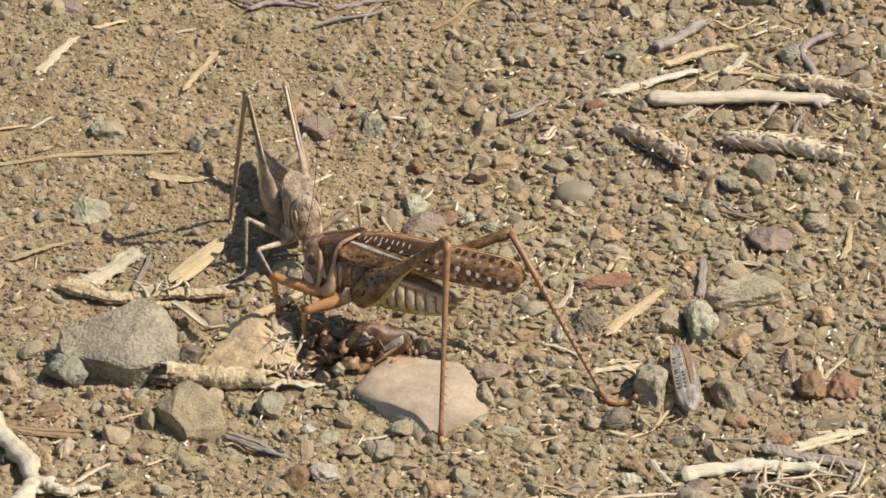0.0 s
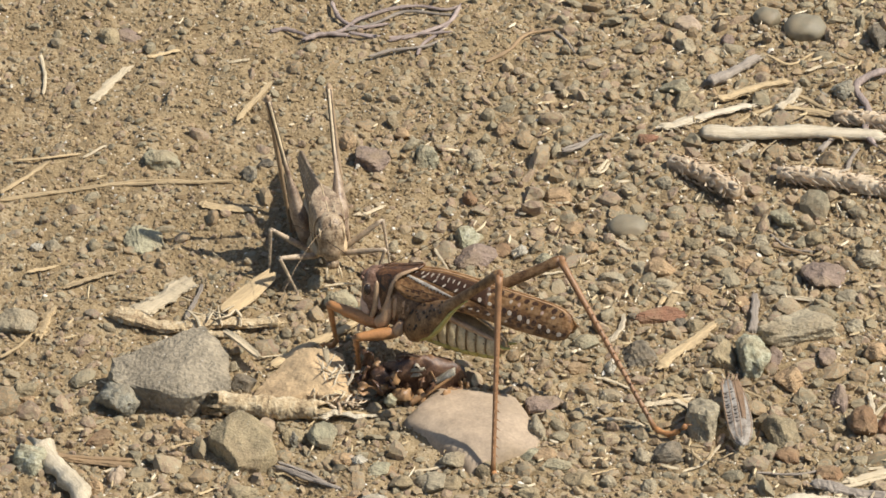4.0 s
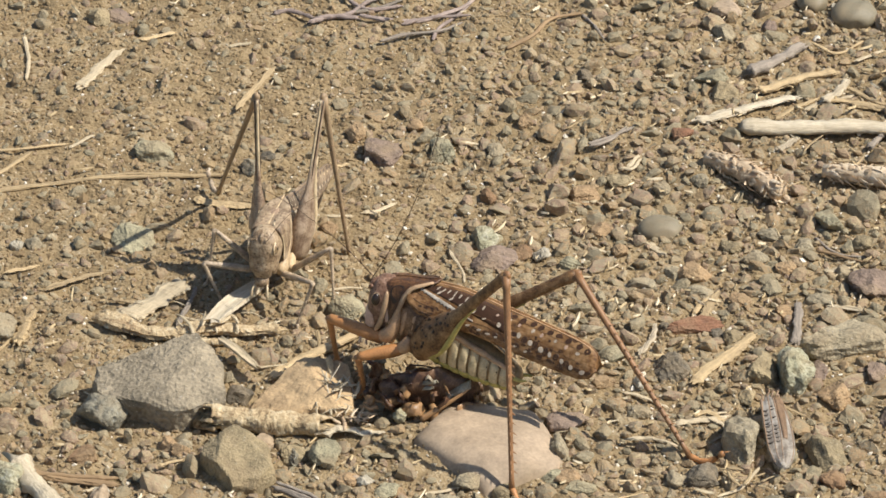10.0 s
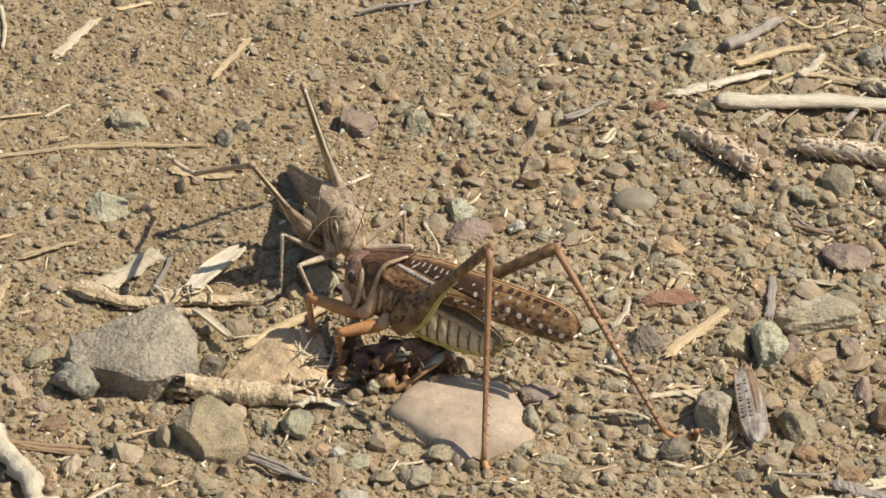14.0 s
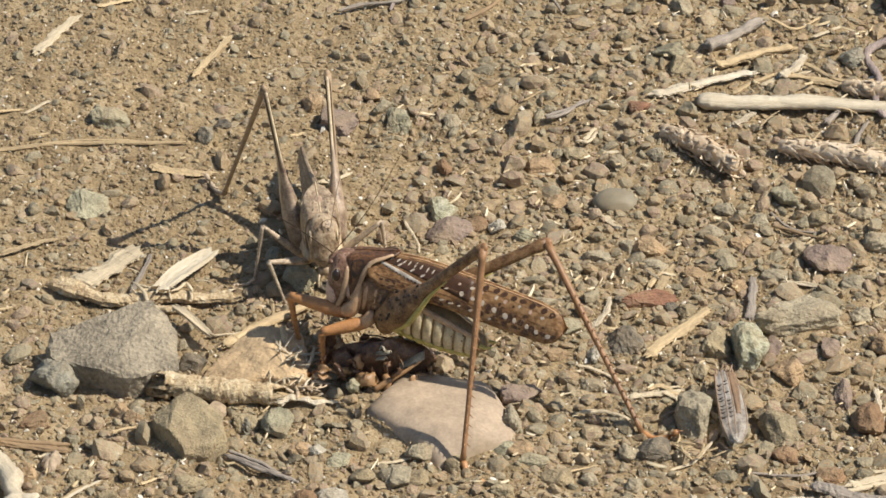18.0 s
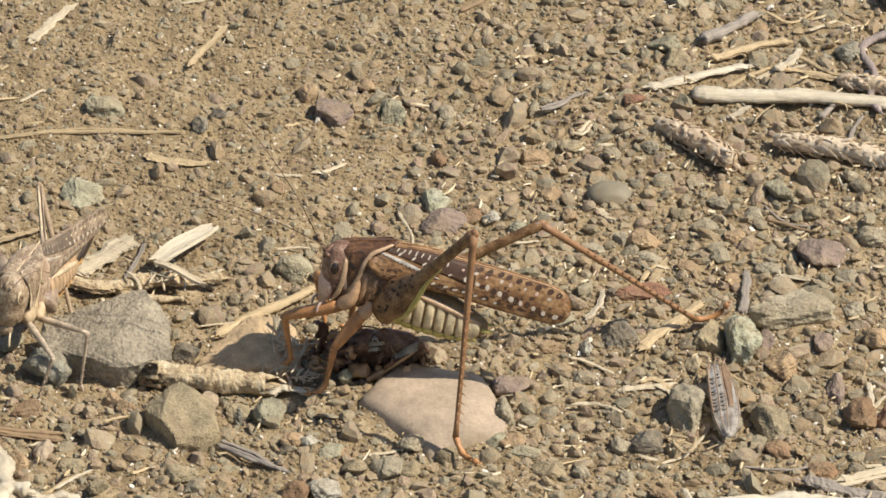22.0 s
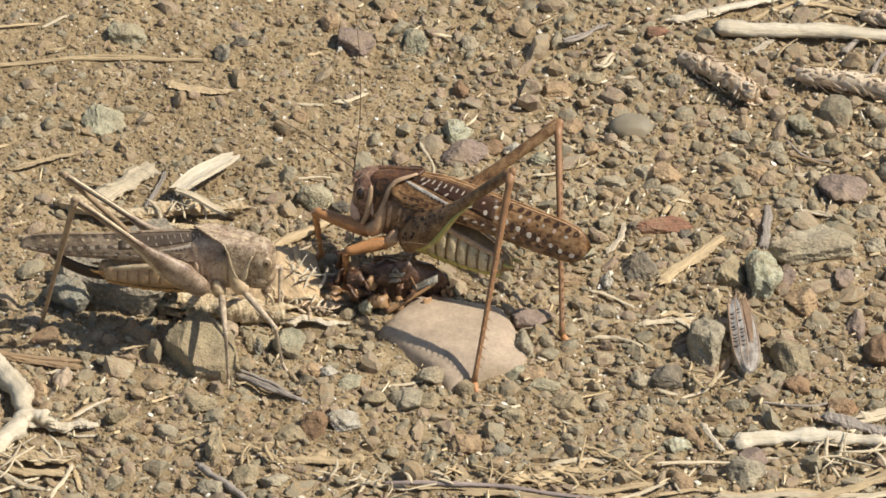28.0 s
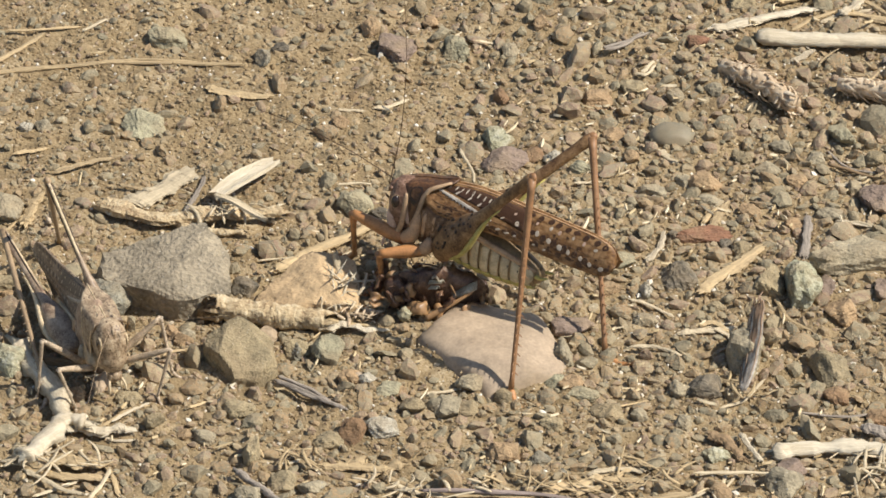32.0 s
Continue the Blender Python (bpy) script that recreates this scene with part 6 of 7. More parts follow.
# ---- the torn-off wing ----
def loose_wing():
    root = tagged(new("insect_wing"), "torn-off translucent grey insect wing on gravel", "wing")
    film = mat("wing_film", [(0.2, (0.25, 0.20, 0.15)), (0.5, (0.38, 0.33, 0.265)), (0.85, (0.50, 0.45, 0.38))], 300, 1500, 0.35, 0.3, pick="", spec=0.5)
    vein = mat("wing_vein", tones((0.25, 0.165, 0.10)), 400, 2000, 0.5, 0.2, pick="")
    bar = mat("wing_bar", tones((0.07, 0.055, 0.045)), 400, 2000, 0.5, 0.2, pick="")
    film.node_tree.nodes["Principled BSDF"].inputs["Alpha"].default_value = 0.72
    husk = mat("wing_base_brown", tones((0.20, 0.125, 0.07)), 400, 1800, 0.5, 0.5, pick="")

    def at(u, v):
        w = 6.6 * (0.62 + 0.36 * math.sin(math.pi * (0.05 + 0.7 * u))) * (1 - u ** 6) ** 0.5
        y = (v - 0.5) * w + 0.5 * math.sin(u * 2.6)
        tear = 1.8 * (noise.noise(Vector((v * 6, 3.3, 0))) + 0.4) * max(0, 1 - u * 6)
        return (28 * u + tear, y, 1.3 * math.cos((v - 0.5) * 2.6) + 0.35 * noise.noise(Vector((u * 7, v * 4, 1.7))) + 0.12 * math.sin(v * 30))
    m = part("membrane", *shell(at, 40, 16, -0.12), film, root, "thin greyish membrane")
    up = Vector((0, 0, 0.12))
    part("wing_base", *shell(lambda u, v: Vector(at(0.0 + 0.62 * u, 0.60 + (0.40 - 0.25 * u) * v)) + up, 16, 4, -0.1), husk, root, "brown leathery strip")
    for v0, v1, r in ((0.03, 0.05, 0.3), (0.34, 0.26, 0.18), (0.58, 0.50, 0.26), (0.97, 0.94, 0.3)):
        part("vein", *tube([Vector(at(0.02 + 0.9 * k / 20, v0 + (v1 - v0) * k / 20)) + up for k in range(21)], [r * (1 - 0.6 * k / 20) for k in range(21)], 5), vein, root)
    rng = np.random.RandomState(4)
    for k in range(10):
        for v, w in ((0.16, 0.10), (0.42, 0.07)):
            if rng.rand() < 0.82:
                u = 0.16 + 0.055 * k + rng.uniform(-0.01, 0.01)
                part("dark_bar", *tube([Vector(at(u, v - w)) + up, Vector(at(u + 0.01, v)) + up * 1.3, Vector(at(u + 0.004, v + w)) + up], [0.16, rng.uniform(0.22, 0.42), 0.14], 5, squash=0.35), bar, root)
    for k in range(5):
        b = Vector(at(0.02, 0.1 + 0.2 * k))
        part("frayed_fibre", *tube([b, b + Vector((-1.6, rng.uniform(-1, 1), 0.5)), b + Vector((-3.0, rng.uniform(-2, 2), 0.2))], [0.3, 0.22, 0.06], 5), vein, root)
    return root


torn_wing = loose_wing()


# ---- what is left of the prey ----
def remains():
    root = tagged(new("prey_remains"), "dark chewed remains of an insect on stone", "remains")
    root.matrix_world = Matrix.Translation((-0.0195, -0.0525, 0.0)) @ Matrix.Diagonal((1.1, 1.05, 1.5, 1))
    dark = mat("remains_dark", [(0.15, (0.035, 0.017, 0.010)), (0.5, (0.11, 0.055, 0.030)), (0.88, (0.26, 0.15, 0.08))], 500, 2600, 0.4, 0.9, depth=0.0005, pick="object", mix=0.2, spec=0.5)
    tanm = mat("remains_tan", tones((0.30, 0.17, 0.075)), 500, 2600, 0.45, 0.6, pick="object", mix=0.2, spec=0.5)
    rng = np.random.RandomState(9)

    def lump(name, c, s, m, label=""):
        v = rock_points(rng, 3, 7, 0.55, 0.12)
        v = np.array([p * (1 + 0.35 * noise.noise(Vector(p) * 2.3 + Vector(c))) for p in v])
        part(name, [tuple(p) for p in v * s + c], [tuple(int(i) for i in q) for q in ICO[3][1]], m, root, label)
    lump("body", (6.0, 0.0, 4.2), (8.0, 4.4, 4.6), dark, "dark hollow body shell")
    lump("thorax", (-2.0, -0.5, 3.2), (4.6, 4.2, 3.6), dark, "torn dark thorax")
    lump("body_scrap", (13.5, 2.5, 2.4), (4.2, 3.0, 2.4), dark)
    lump("body_scrap", (2.0, -4.6, 2.0), (2.6, 1.8, 2.0), tanm, "brown rounded scrap")
    for k in range(46):
        c = Vector((rng.uniform(-8, 17), rng.uniform(-5.5, 4.5), rng.uniform(0.8, 6.2)))
        if c.x > 11:
            c.z *= 0.5
        q = Euler(rng.uniform(-1.3, 1.3, 3)).to_matrix()
        L, w, cup = rng.uniform(1.6, 4.6), rng.uniform(0.9, 2.6), rng.uniform(0.3, 1.1)
        part("body_scrap", *shell(lambda u, v: c + q @ Vector(((u - 0.5) * L, (v - 0.5) * w * (0.5 + math.sin(math.pi * (0.15 + 0.7 * u)) * 0.5) + 0.25 * math.sin(u * 9 + k), cup * math.cos((v - 0.5) * 2.8) + 0.2 * math.sin(u * 7 + k))), 6, 4, 0.14), (dark, dark, tanm, dark, tanm)[k % 5], root)
    lump("gut_scrap", (-0.2, -6.0, 1.6), (2.0, 1.6, 1.4), STONES["lichen"], "yellowish soft scrap")
    for k in range(24):
        c = Vector((rng.uniform(-9, 13), rng.uniform(-5.5, 4), rng.uniform(0.8, 6.0)))
        d = Vector((rng.uniform(-1, 1), rng.uniform(-1, 0.6), rng.uniform(-0.5, 0.7))).normalized() * rng.uniform(1.2, 4.0)
        r = rng.uniform(0.1, 0.26)
        part("leg_scrap", *tube(smoothpath([c - d, c + Vector((rng.uniform(-1, 1), 0, rng.uniform(0, 1.5))), c + d], 6), [r, r * 1.1, r, r * 0.8, r * 0.9, r * 0.6, r * 0.2], 6), tanm if k % 3 else dark, root)
    for k in range(7):
        o = Vector((rng.uniform(-6, 11), rng.uniform(-5, 1), rng.uniform(3, 6.5)))
        a, w = rng.uniform(0, 6.3), rng.uniform(0.8, 1.8)
        part("wing_scrap", *shell(lambda u, v: o + Vector((math.cos(a) * (u - 0.5) * 3 - math.sin(a) * (v - 0.5) * w, math.sin(a) * (u - 0.5) * 3 + math.cos(a) * (v - 0.5) * w, 0.8 * u + 0.5 * math.sin(4 * v))), 5, 3, 0.1), STONES["white"] if k % 2 else tanm, root, "pale torn scrap")
    part("leg_scrap", *tube(smoothpath([(4.0, -6.2, 1.0), (8, -5.2, 2.6), (13.5, -3.8, 5.0)], 8), [0.7, 0.55, 0.6, 0.5, 0.4, 0.35, 0.3, 0.25, 0.1], 7), tanm, root, "torn spiny leg")
    part("wing_scrap", *shell(lambda u, v: (9 + 5 * u, -3.4 + 3 * v - u, 3.2 + 2.4 * u + 0.6 * math.sin(3 * v)), 6, 4, 0.15), STONES["white"], root, "pale torn scrap")
    return root


remains()
twig = stick("pale", [(-0.0352, -0.0440), (-0.0345, -0.0470), (-0.0338, -0.0500)], 0.0015, flat=0.8, z=(0.0085, 0.0), name="straw", label="pale upright splinter beside the remains")

seed_head(0.0930, 0.0660, 0.1150, 0.0560, 2.6, 5)
splinters(-0.0622, -0.0553, 0.0030, 12, (1.5, 2.0), 4, "bark", 14, "straw_tuft", "frayed end of the woody stem", 0.5)
splinters(-0.0330, -0.0505, 0.0035, 18, (3.5, 3.0), 7.5, "white", 17, "straw_tuft", "papery pale fibres torn up beside the remains", 1.1)
splinters(-0.0300, -0.0585, 0.0020, 14, (4.5, 2.0), 5, "husk", 18, "straw_tuft", "crumpled tan husk fibres beside the stem")
splinters(0.0150, -0.1210, 0.0015, 16, (16, 4), 8, "straw", 15, "straw_tuft", "strewn dry straw fibres on soil")
splinters(-0.0150, -0.1230, 0.0015, 14, (14, 4), 7, "pale", 16, "straw_tuft", "strewn pale straw fibres on soil")


# ---- gravel, clods and chaff that nobody could count ----
def coarse(x, y):
    """How stony the ground is: stony to the right and in front, fine soil behind on the left."""
    s = 0.5 + (x + 0.012) / 0.07 - max(y, 0) * 1.2 + 1.6 * float(vnoise(x / 0.03 + 5.5, y / 0.03 + 8.8))
    front = max(0.0, min(1.0, (-0.035 - y) / 0.03)) * 0.55
    return max(0.07, min(1.0, max(s, front)))


def quiet(x, y):
    """Less gravel lies on the trodden soil behind on the left and on two bare patches in front."""
    k = max(0.0, min(1.0, (0.03 - x) / 0.05)) * max(0.0, min(1.0, (y + 0.01) / 0.03))
    for cx, cy, rx, ry in ((0.034, -0.099, 0.040, 0.017), (-0.040, -0.100, 0.034, 0.012)):
        k = max(k, 1.0 - ((x - cx) / rx) ** 2 - ((y - cy) / ry) ** 2)
    return 1.0 - 0.62 * k


def scatter(name, material, sizes, count, level, density, label, flatness=(0.55, 0.9), planes=8, cut=0.42, sunk=0.25, seed=3, overlap=1.0, lump=1.0):
    rng = np.random.RandomState(seed)
    shapes = []
    for _ in range(40):
        v = rock_points(rng, level, planes, cut, 0.07)
        o = Vector(rng.rand(3) * 30)
        shapes.append(np.array([p * (1 + lump * (0.22 * noise.noise(Vector(p) * 2.4 + o) + 0.12 * noise.noise(Vector(p) * 5 + o))) for p in v]))
    f = ICO[level][1]
    V, F, base = [], [], 0
    for size, n in zip(sizes, count):
        for _ in range(n):
            x, y = rng.uniform(-0.155, 0.155), rng.uniform(-0.17, 0.175)
            if rng.rand() > density(x, y):
                continue
            r = size * rng.uniform(0.75, 1.3)
            ry = r * rng.uniform(0.65, 1.0)
            a = rng.uniform(0, math.pi)
            if not occupy(x, y, r * overlap, ry * overlap, a, probe=True):
                continue
            occupy(x, y, r * 0.85, ry * 0.85, a)
            h = r * rng.uniform(*flatness)
            v = shapes[rng.randint(40)] * (r, ry, h)
            tx, ty = rng.uniform(-0.5, 0.5, 2)
            m = np.array((Matrix.Rotation(a, 3, "Z") @ Euler((tx, ty, 0)).to_matrix()))
            v = v @ m.T + (x, y, float(gz(x, y)) + h * (1 - 2 * sunk))
            V.append(v)
            F.append(f + base)
            base += len(v)
    me = mesh_of(name, np.concatenate(V), np.concatenate(F), material, False)
    return tagged(new(name, me), label, "gravel", kind="stuff")


scatter("gravel", GRAVEL, (0.0042, 0.0034, 0.0027, 0.0021, 0.0016), (300, 1200, 5000, 22000, 60000), 2, lambda x, y: coarse(x, y) * quiet(x, y), "mixed grey, olive and tan gravel on soil", seed=3, sunk=0.44, overlap=0.74, planes=7, cut=0.34, flatness=(0.45, 0.85), lump=0.5)
scatter("fine_gravel", GRAVEL, (0.0013, 0.0010, 0.0007), (40000, 50000, 40000), 1, lambda x, y: (0.25 + 0.75 * coarse(x, y)) * quiet(x, y), "fine grey and tan grit on soil", seed=4, sunk=0.44, overlap=0.66, planes=6, cut=0.4)
scatter("soil_crumbs", CLOD, (0.0026, 0.0019, 0.0014, 0.0010, 0.0007), (900, 3600, 9000, 26000, 36000), 1, lambda x, y: 0.95 - 0.25 * coarse(x, y), "crumbly brown clods of dry soil", sunk=0.53, seed=5, overlap=0.68, flatness=(0.3, 0.7))
scatter("pale_grit", PALE, (0.0011, 0.0007, 0.0005), (600, 3000, 5000), 1, lambda x, y: 0.4 + 0.6 * coarse(x, y), "small pale quartz grains on soil", seed=6, sunk=0.40, overlap=0.3, planes=6, cut=0.4)


def outer_gravel():
    """Sparser gravel that thins out over the ground all around."""
    rng = np.random.RandomState(31)
    n = 9000
    d, a = 0.17 + 0.75 * rng.rand(n) ** 1.6, rng.uniform(0, 2 * math.pi, n)
    x, y = d * np.cos(a), d * np.sin(a)
    keep = (np.abs(x) > 0.15) | (np.abs(y) > 0.165)
    x, y = x[keep], y[keep]
    n = len(x)
    r = rng.uniform(0.0009, 0.0034, n) * rng.uniform(0.6, 1.2, n)
    base = np.stack([rock_points(rng, 1, 6, 0.4, 0.06) for _ in range(40)])
    v = base[rng.randint(40, size=n)] * r[:, None, None] * np.array((1.0, 0.8, 0.7))
    q = rng.uniform(0, 6.3, n)
    c, s = np.cos(q)[:, None], np.sin(q)[:, None]
    v = np.stack([v[..., 0] * c - v[..., 1] * s + x[:, None], v[..., 0] * s + v[..., 1] * c + y[:, None], v[..., 2] + (gz(x, y) + r * 0.2)[:, None]], -1)
    f = (ICO[1][1][None] + 12 * np.arange(n)[:, None, None]).reshape(-1, 3)
    tagged(new("outer_gravel", mesh_of("outer_gravel", v.reshape(-1, 3), f, GRAVEL, False)), "sparse grey and tan gravel on dry soil", "gravel", kind="stuff")


outer_gravel()


def grit():
    """The finest crumbs, far too many to keep apart."""
    rng = np.random.RandomState(21)
    n = 42000
    x, y = rng.uniform(-0.15, 0.15, n), rng.uniform(-0.165, 0.165, n)
    r = rng.uniform(0.00028, 0.00065, n)
    base = np.stack([rock_points(rng, 1, 5, 0.5, 0.05) for _ in range(40)])
    v = base[rng.randint(40, size=n)] * r[:, None, None] * rng.uniform(0.6, 1.2, (n, 1, 3))
    a = rng.uniform(0, 6.3, n)
    c, s = np.cos(a)[:, None], np.sin(a)[:, None]
    v = np.stack([v[..., 0] * c - v[..., 1] * s + x[:, None], v[..., 0] * s + v[..., 1] * c + y[:, None], v[..., 2] + gz(x, y)[:, None]], -1)
    f = (ICO[1][1][None] + 12 * np.arange(n)[:, None, None]).reshape(-1, 3)
    me = mesh_of("soil_grit", v.reshape(-1, 3), f, CLOD, False)
    tagged(new("soil_grit", me), "fine crumbs of dry brown soil", "soil", kind="stuff")


grit()


def chaff():
    rng = np.random.RandomState(11)
    V, F, base = [], [], 0
    for _ in range(2300):
        x, y = rng.uniform(-0.15, 0.15), rng.uniform(-0.16, 0.16)
        if rng.rand() > (0.35 + 0.65 * coarse(x, y)) * quiet(x, y):
            continue
        L, w = rng.uniform(0.0008, 0.0022) * rng.choice((1, 1, 1, 2)), rng.uniform(0.00025, 0.0009)
        a, tilt, curl = rng.uniform(0, math.pi), rng.uniform(-0.35, 0.35), rng.uniform(-0.25, 0.25)
        z = float(gz(x, y)) + 0.0011 + abs(tilt) * L * 0.4
        pts = []
        for k in range(4):
            s = (k / 3 - 0.5) * L
            b = curl * (s * s / L)
            ww = w * (0.5 if k in (0, 3) else 1)
            for dw, dz in ((-1, 0), (0, 0.5), (1, 0), (0, -0.3)):
                px, py = s, b + dw * ww / 2
                pts.append((x + px * math.cos(a) - py * math.sin(a), y + px * math.sin(a) + py * math.cos(a), z + s * tilt + dz * w))
        V.append(np.array(pts))
        q = []
        for k in range(3):
            for j in range(4):
                q.append((base + 4 * k + j, base + 4 * k + (j + 1) % 4, base + 4 * k + 4 + (j + 1) % 4, base + 4 * k + 4 + j))
        q += [(base + 3, base + 2, base + 1, base), (base + 12, base + 13, base + 14, base + 15)]
        F += q
        base += 16
    me = bpy.data.meshes.new("chaff")
    me.from_pydata(np.concatenate(V).tolist(), [], F)
    me.materials.append(CHAFF)
    me.update()
    return tagged(new("chaff", me), "small bits of dry chaff on gravel", "chaff", kind="stuff")


chaff()


def motions():
    # the feeding cricket
    play(brown, brown_legs, [
        (0.0, pose(-0.01296, -0.04233, 0.01971, 10.3, 3.1, 161.3)),
        (1.0, pose(-0.01202, -0.03867, 0.01856, 10.8, 4.1, 156.9)),
        (3.0, pose(-0.01310, -0.03978, 0.01897, 10.5, 1.4, 157.2)),
        (6.0, pose(-0.01007, -0.04728, 0.01841, 14.1, -1.7, 149.6)),
        (7.0, pose(-0.01195, -0.04413, 0.01876, 11.7, -6.1, 149.5)),
        (8.0, pose(-0.01117, -0.04502, 0.01831, 15.3, -3.5, 149.0)),
        (9.0, pose(-0.01293, -0.04718, 0.01890, 12.1, -5.1, 153.3)),
        (11.0, pose(-0.01273, -0.04632, 0.01892, 13.4, -5.5, 155.0)),
        (12.0, pose(-0.01356, -0.04789, 0.01877, 12.5, -0.9, 155.3)),
        (13.0, pose(-0.01288, -0.04876, 0.01934, 10.6, -1.2, 157.3)),
        (16.5, pose(-0.01079, -0.04623, 0.01924, 10.1, -3.8, 154.6)),
        (18.0, pose(-0.01122, -0.04840, 0.01949, 10.6, -3.3, 158.2)),
        (19.0, pose(-0.01239, -0.05172, 0.02040, 7.9, -1.3, 161.3)),
        (21.0, pose(-0.01248, -0.05183, 0.02012, 12.3, -2.9, 159.8)),
        (22.0, pose(-0.01075, -0.05569, 0.02475, 9.7, -8.4, 172.7)),
        (23.0, pose(-0.00800, -0.05067, 0.02280, 9.6, -10.6, 171.3)),
        (25.0, pose(-0.00910, -0.04787, 0.02081, 8.7, -4.7, 161.9)),
        (27.5, pose(-0.00949, -0.04807, 0.02023, 8.5, -2.7, 159.4)),
        (28.0, pose(-0.00905, -0.04716, 0.01967, 9.6, -2.3, 158.4)),
        (29.0, pose(-0.00985, -0.04817, 0.01981, 10.1, -0.7, 160.4)),
        (30.0, pose(-0.01045, -0.04698, 0.01890, 7.4, -0.9, 155.1)),
        (31.0, pose(-0.00987, -0.04665, 0.01890, 8.6, -2.3, 154.3)),
        (32.0, pose(-0.01004, -0.04711, 0.01896, 9.8, -0.7, 153.8)),
    ], {
        "hindL": {
            0.0: ((7.3, -63.9, 41.8), (4.1, -86.4, 1.0)),
            1.0: ((7.4, -60.7, 40.8), (4.2, -86.1, 1.1)),
            3.0: ((7.4, -61.6, 40.2), (4.1, -86.3, 1.0)),
            6.0: ((6.1, -66.7, 43.9), (4.4, -84.1, 0.9)),
            7.0: ((5.6, -63.2, 43.0), (4.4, -84.2, 0.9)),
            8.0: ((6.7, -63.8, 42.9), (4.4, -84.5, 0.9)),
            9.0: ((4.1, -66.3, 43.9), (4.4, -84.8, 0.9)),
            11.0: ((4.7, -66.7, 43.2), (4.3, -85.4, 0.8)),
            12.0: ((4.4, -67.0, 43.5), (4.3, -85.8, 0.8)),
            13.0: ((5.0, -67.6, 44.2), (4.3, -86.0, 0.9)),
            16.5: ((8.2, -64.6, 43.1), (4.3, -86.0, 1.0)),
            18.0: ((8.8, -66.1, 43.3), (4.3, -86.1, 0.9)),
            19.0: ((7.8, -68.2, 44.6), (4.1, -85.9, 1.0)),
            21.0: ((5.6, -70.6, 45.2), (4.1, -86.3, 0.9)),
            22.0: ((8.1, -74.0, 49.8), (4.2, -85.7, 1.3)),
            23.0: ((11.0, -70.7, 46.8), (4.3, -85.6, 1.1)),
            25.0: ((11.7, -66.0, 43.8), (4.5, -83.6, 1.0)),
            27.5: ((10.4, -66.2, 43.9), (4.4, -83.9, 0.9)),
            28.0: ((11.6, -65.2, 42.8), (4.3, -84.3, 0.8)),
            29.0: ((10.5, -66.4, 43.4), (4.1, -85.4, 0.9)),
            30.0: ((7.9, -65.0, 43.3), (4.0, -86.0, 0.8)),
            31.0: ((8.5, -65.3, 43.0), (3.9, -86.5, 0.8)),
            32.0: ((7.3, -66.1, 43.8), (3.9, -84.4, 0.8)),
        },
        "hindR": {
            0.0: ((22.7, -43.1, 30.0), (43.8, -73.0, 0.9)),
            1.0: ((21.6, -44.3, 31.2), (43.5, -72.5, 1.1)),
            3.0: ((22.3, -40.9, 29.9), (43.0, -71.7, 1.1)),
            6.0: ((21.3, -51.1, 34.6), (43.8, -74.9, 1.0)),
            7.0: ((20.3, -48.6, 33.3), (43.4, -74.3, 1.1)),
            8.0: ((20.0, -49.7, 34.2), (43.1, -74.0, 1.1)),
            9.0: ((19.6, -50.5, 32.9), (43.2, -74.2, 1.0)),
            11.0: ((19.4, -49.4, 33.4), (43.0, -73.9, 1.1)),
            12.0: ((19.4, -49.3, 33.1), (42.9, -73.7, 1.0)),
            13.0: ((19.7, -51.4, 33.7), (43.1, -74.0, 0.9)),
            16.5: ((22.2, -48.4, 33.1), (43.2, -74.1, 1.0)),
            18.0: ((22.9, -46.6, 32.0), (43.2, -74.1, 1.0)),
            19.0: ((21.2, -50.2, 34.3), (44.1, -75.3, 0.9)),
            21.0: ((20.2, -51.9, 34.5), (43.9, -75.0, 1.0)),
            22.0: ((29.1, -43.5, 36.0), (60.3, -35.4, 0.6)),
            23.0: ((30.6, -39.6, 34.5), (61.3, -35.3, 0.4)),
            25.0: ((25.7, -34.6, 32.4), (39.9, -64.7, 1.0)),
            27.5: ((22.1, -33.1, 35.1), (23.4, -63.4, 1.0)),
            28.0: ((22.1, -33.5, 35.2), (23.4, -63.7, 1.0)),
            29.0: ((21.5, -34.3, 35.2), (23.9, -64.7, 1.0)),
            30.0: ((20.3, -39.6, 36.8), (24.1, -65.9, 0.8)),
            31.0: ((21.5, -39.3, 35.8), (24.2, -67.0, 0.7)),
            32.0: ((20.4, -39.4, 37.4), (24.2, -67.2, 0.9)),
        },
    }, brown_stance, {
        "L": [(0.0, 100, 0), (1.0, 112, 4), (3.0, 140, 10), (6.0, 150, 8), (9.0, 92, 0), (11.0, 122, 6), (13.0, 96, 4), (16.5, 128, 8), (18.0, 116, 4), (21.0, 82, 0), (22.0, 52, 0), (23.0, 84, 0), (25.0, 92, 0), (29.0, 86, 0), (32.0, 92, 0)],
        "R": [(0.0, 10, -30), (3.0, 5, -35), (6.0, -5, -30), (9.0, 5, -30), (12.0, 10, -20), (16.5, 5, -20), (18.0, 8, -15), (22.0, 10, -5), (24.0, 11, 2), (25.0, 10, -4), (29.0, 14, -10), (32.0, 10, -5)],
    })
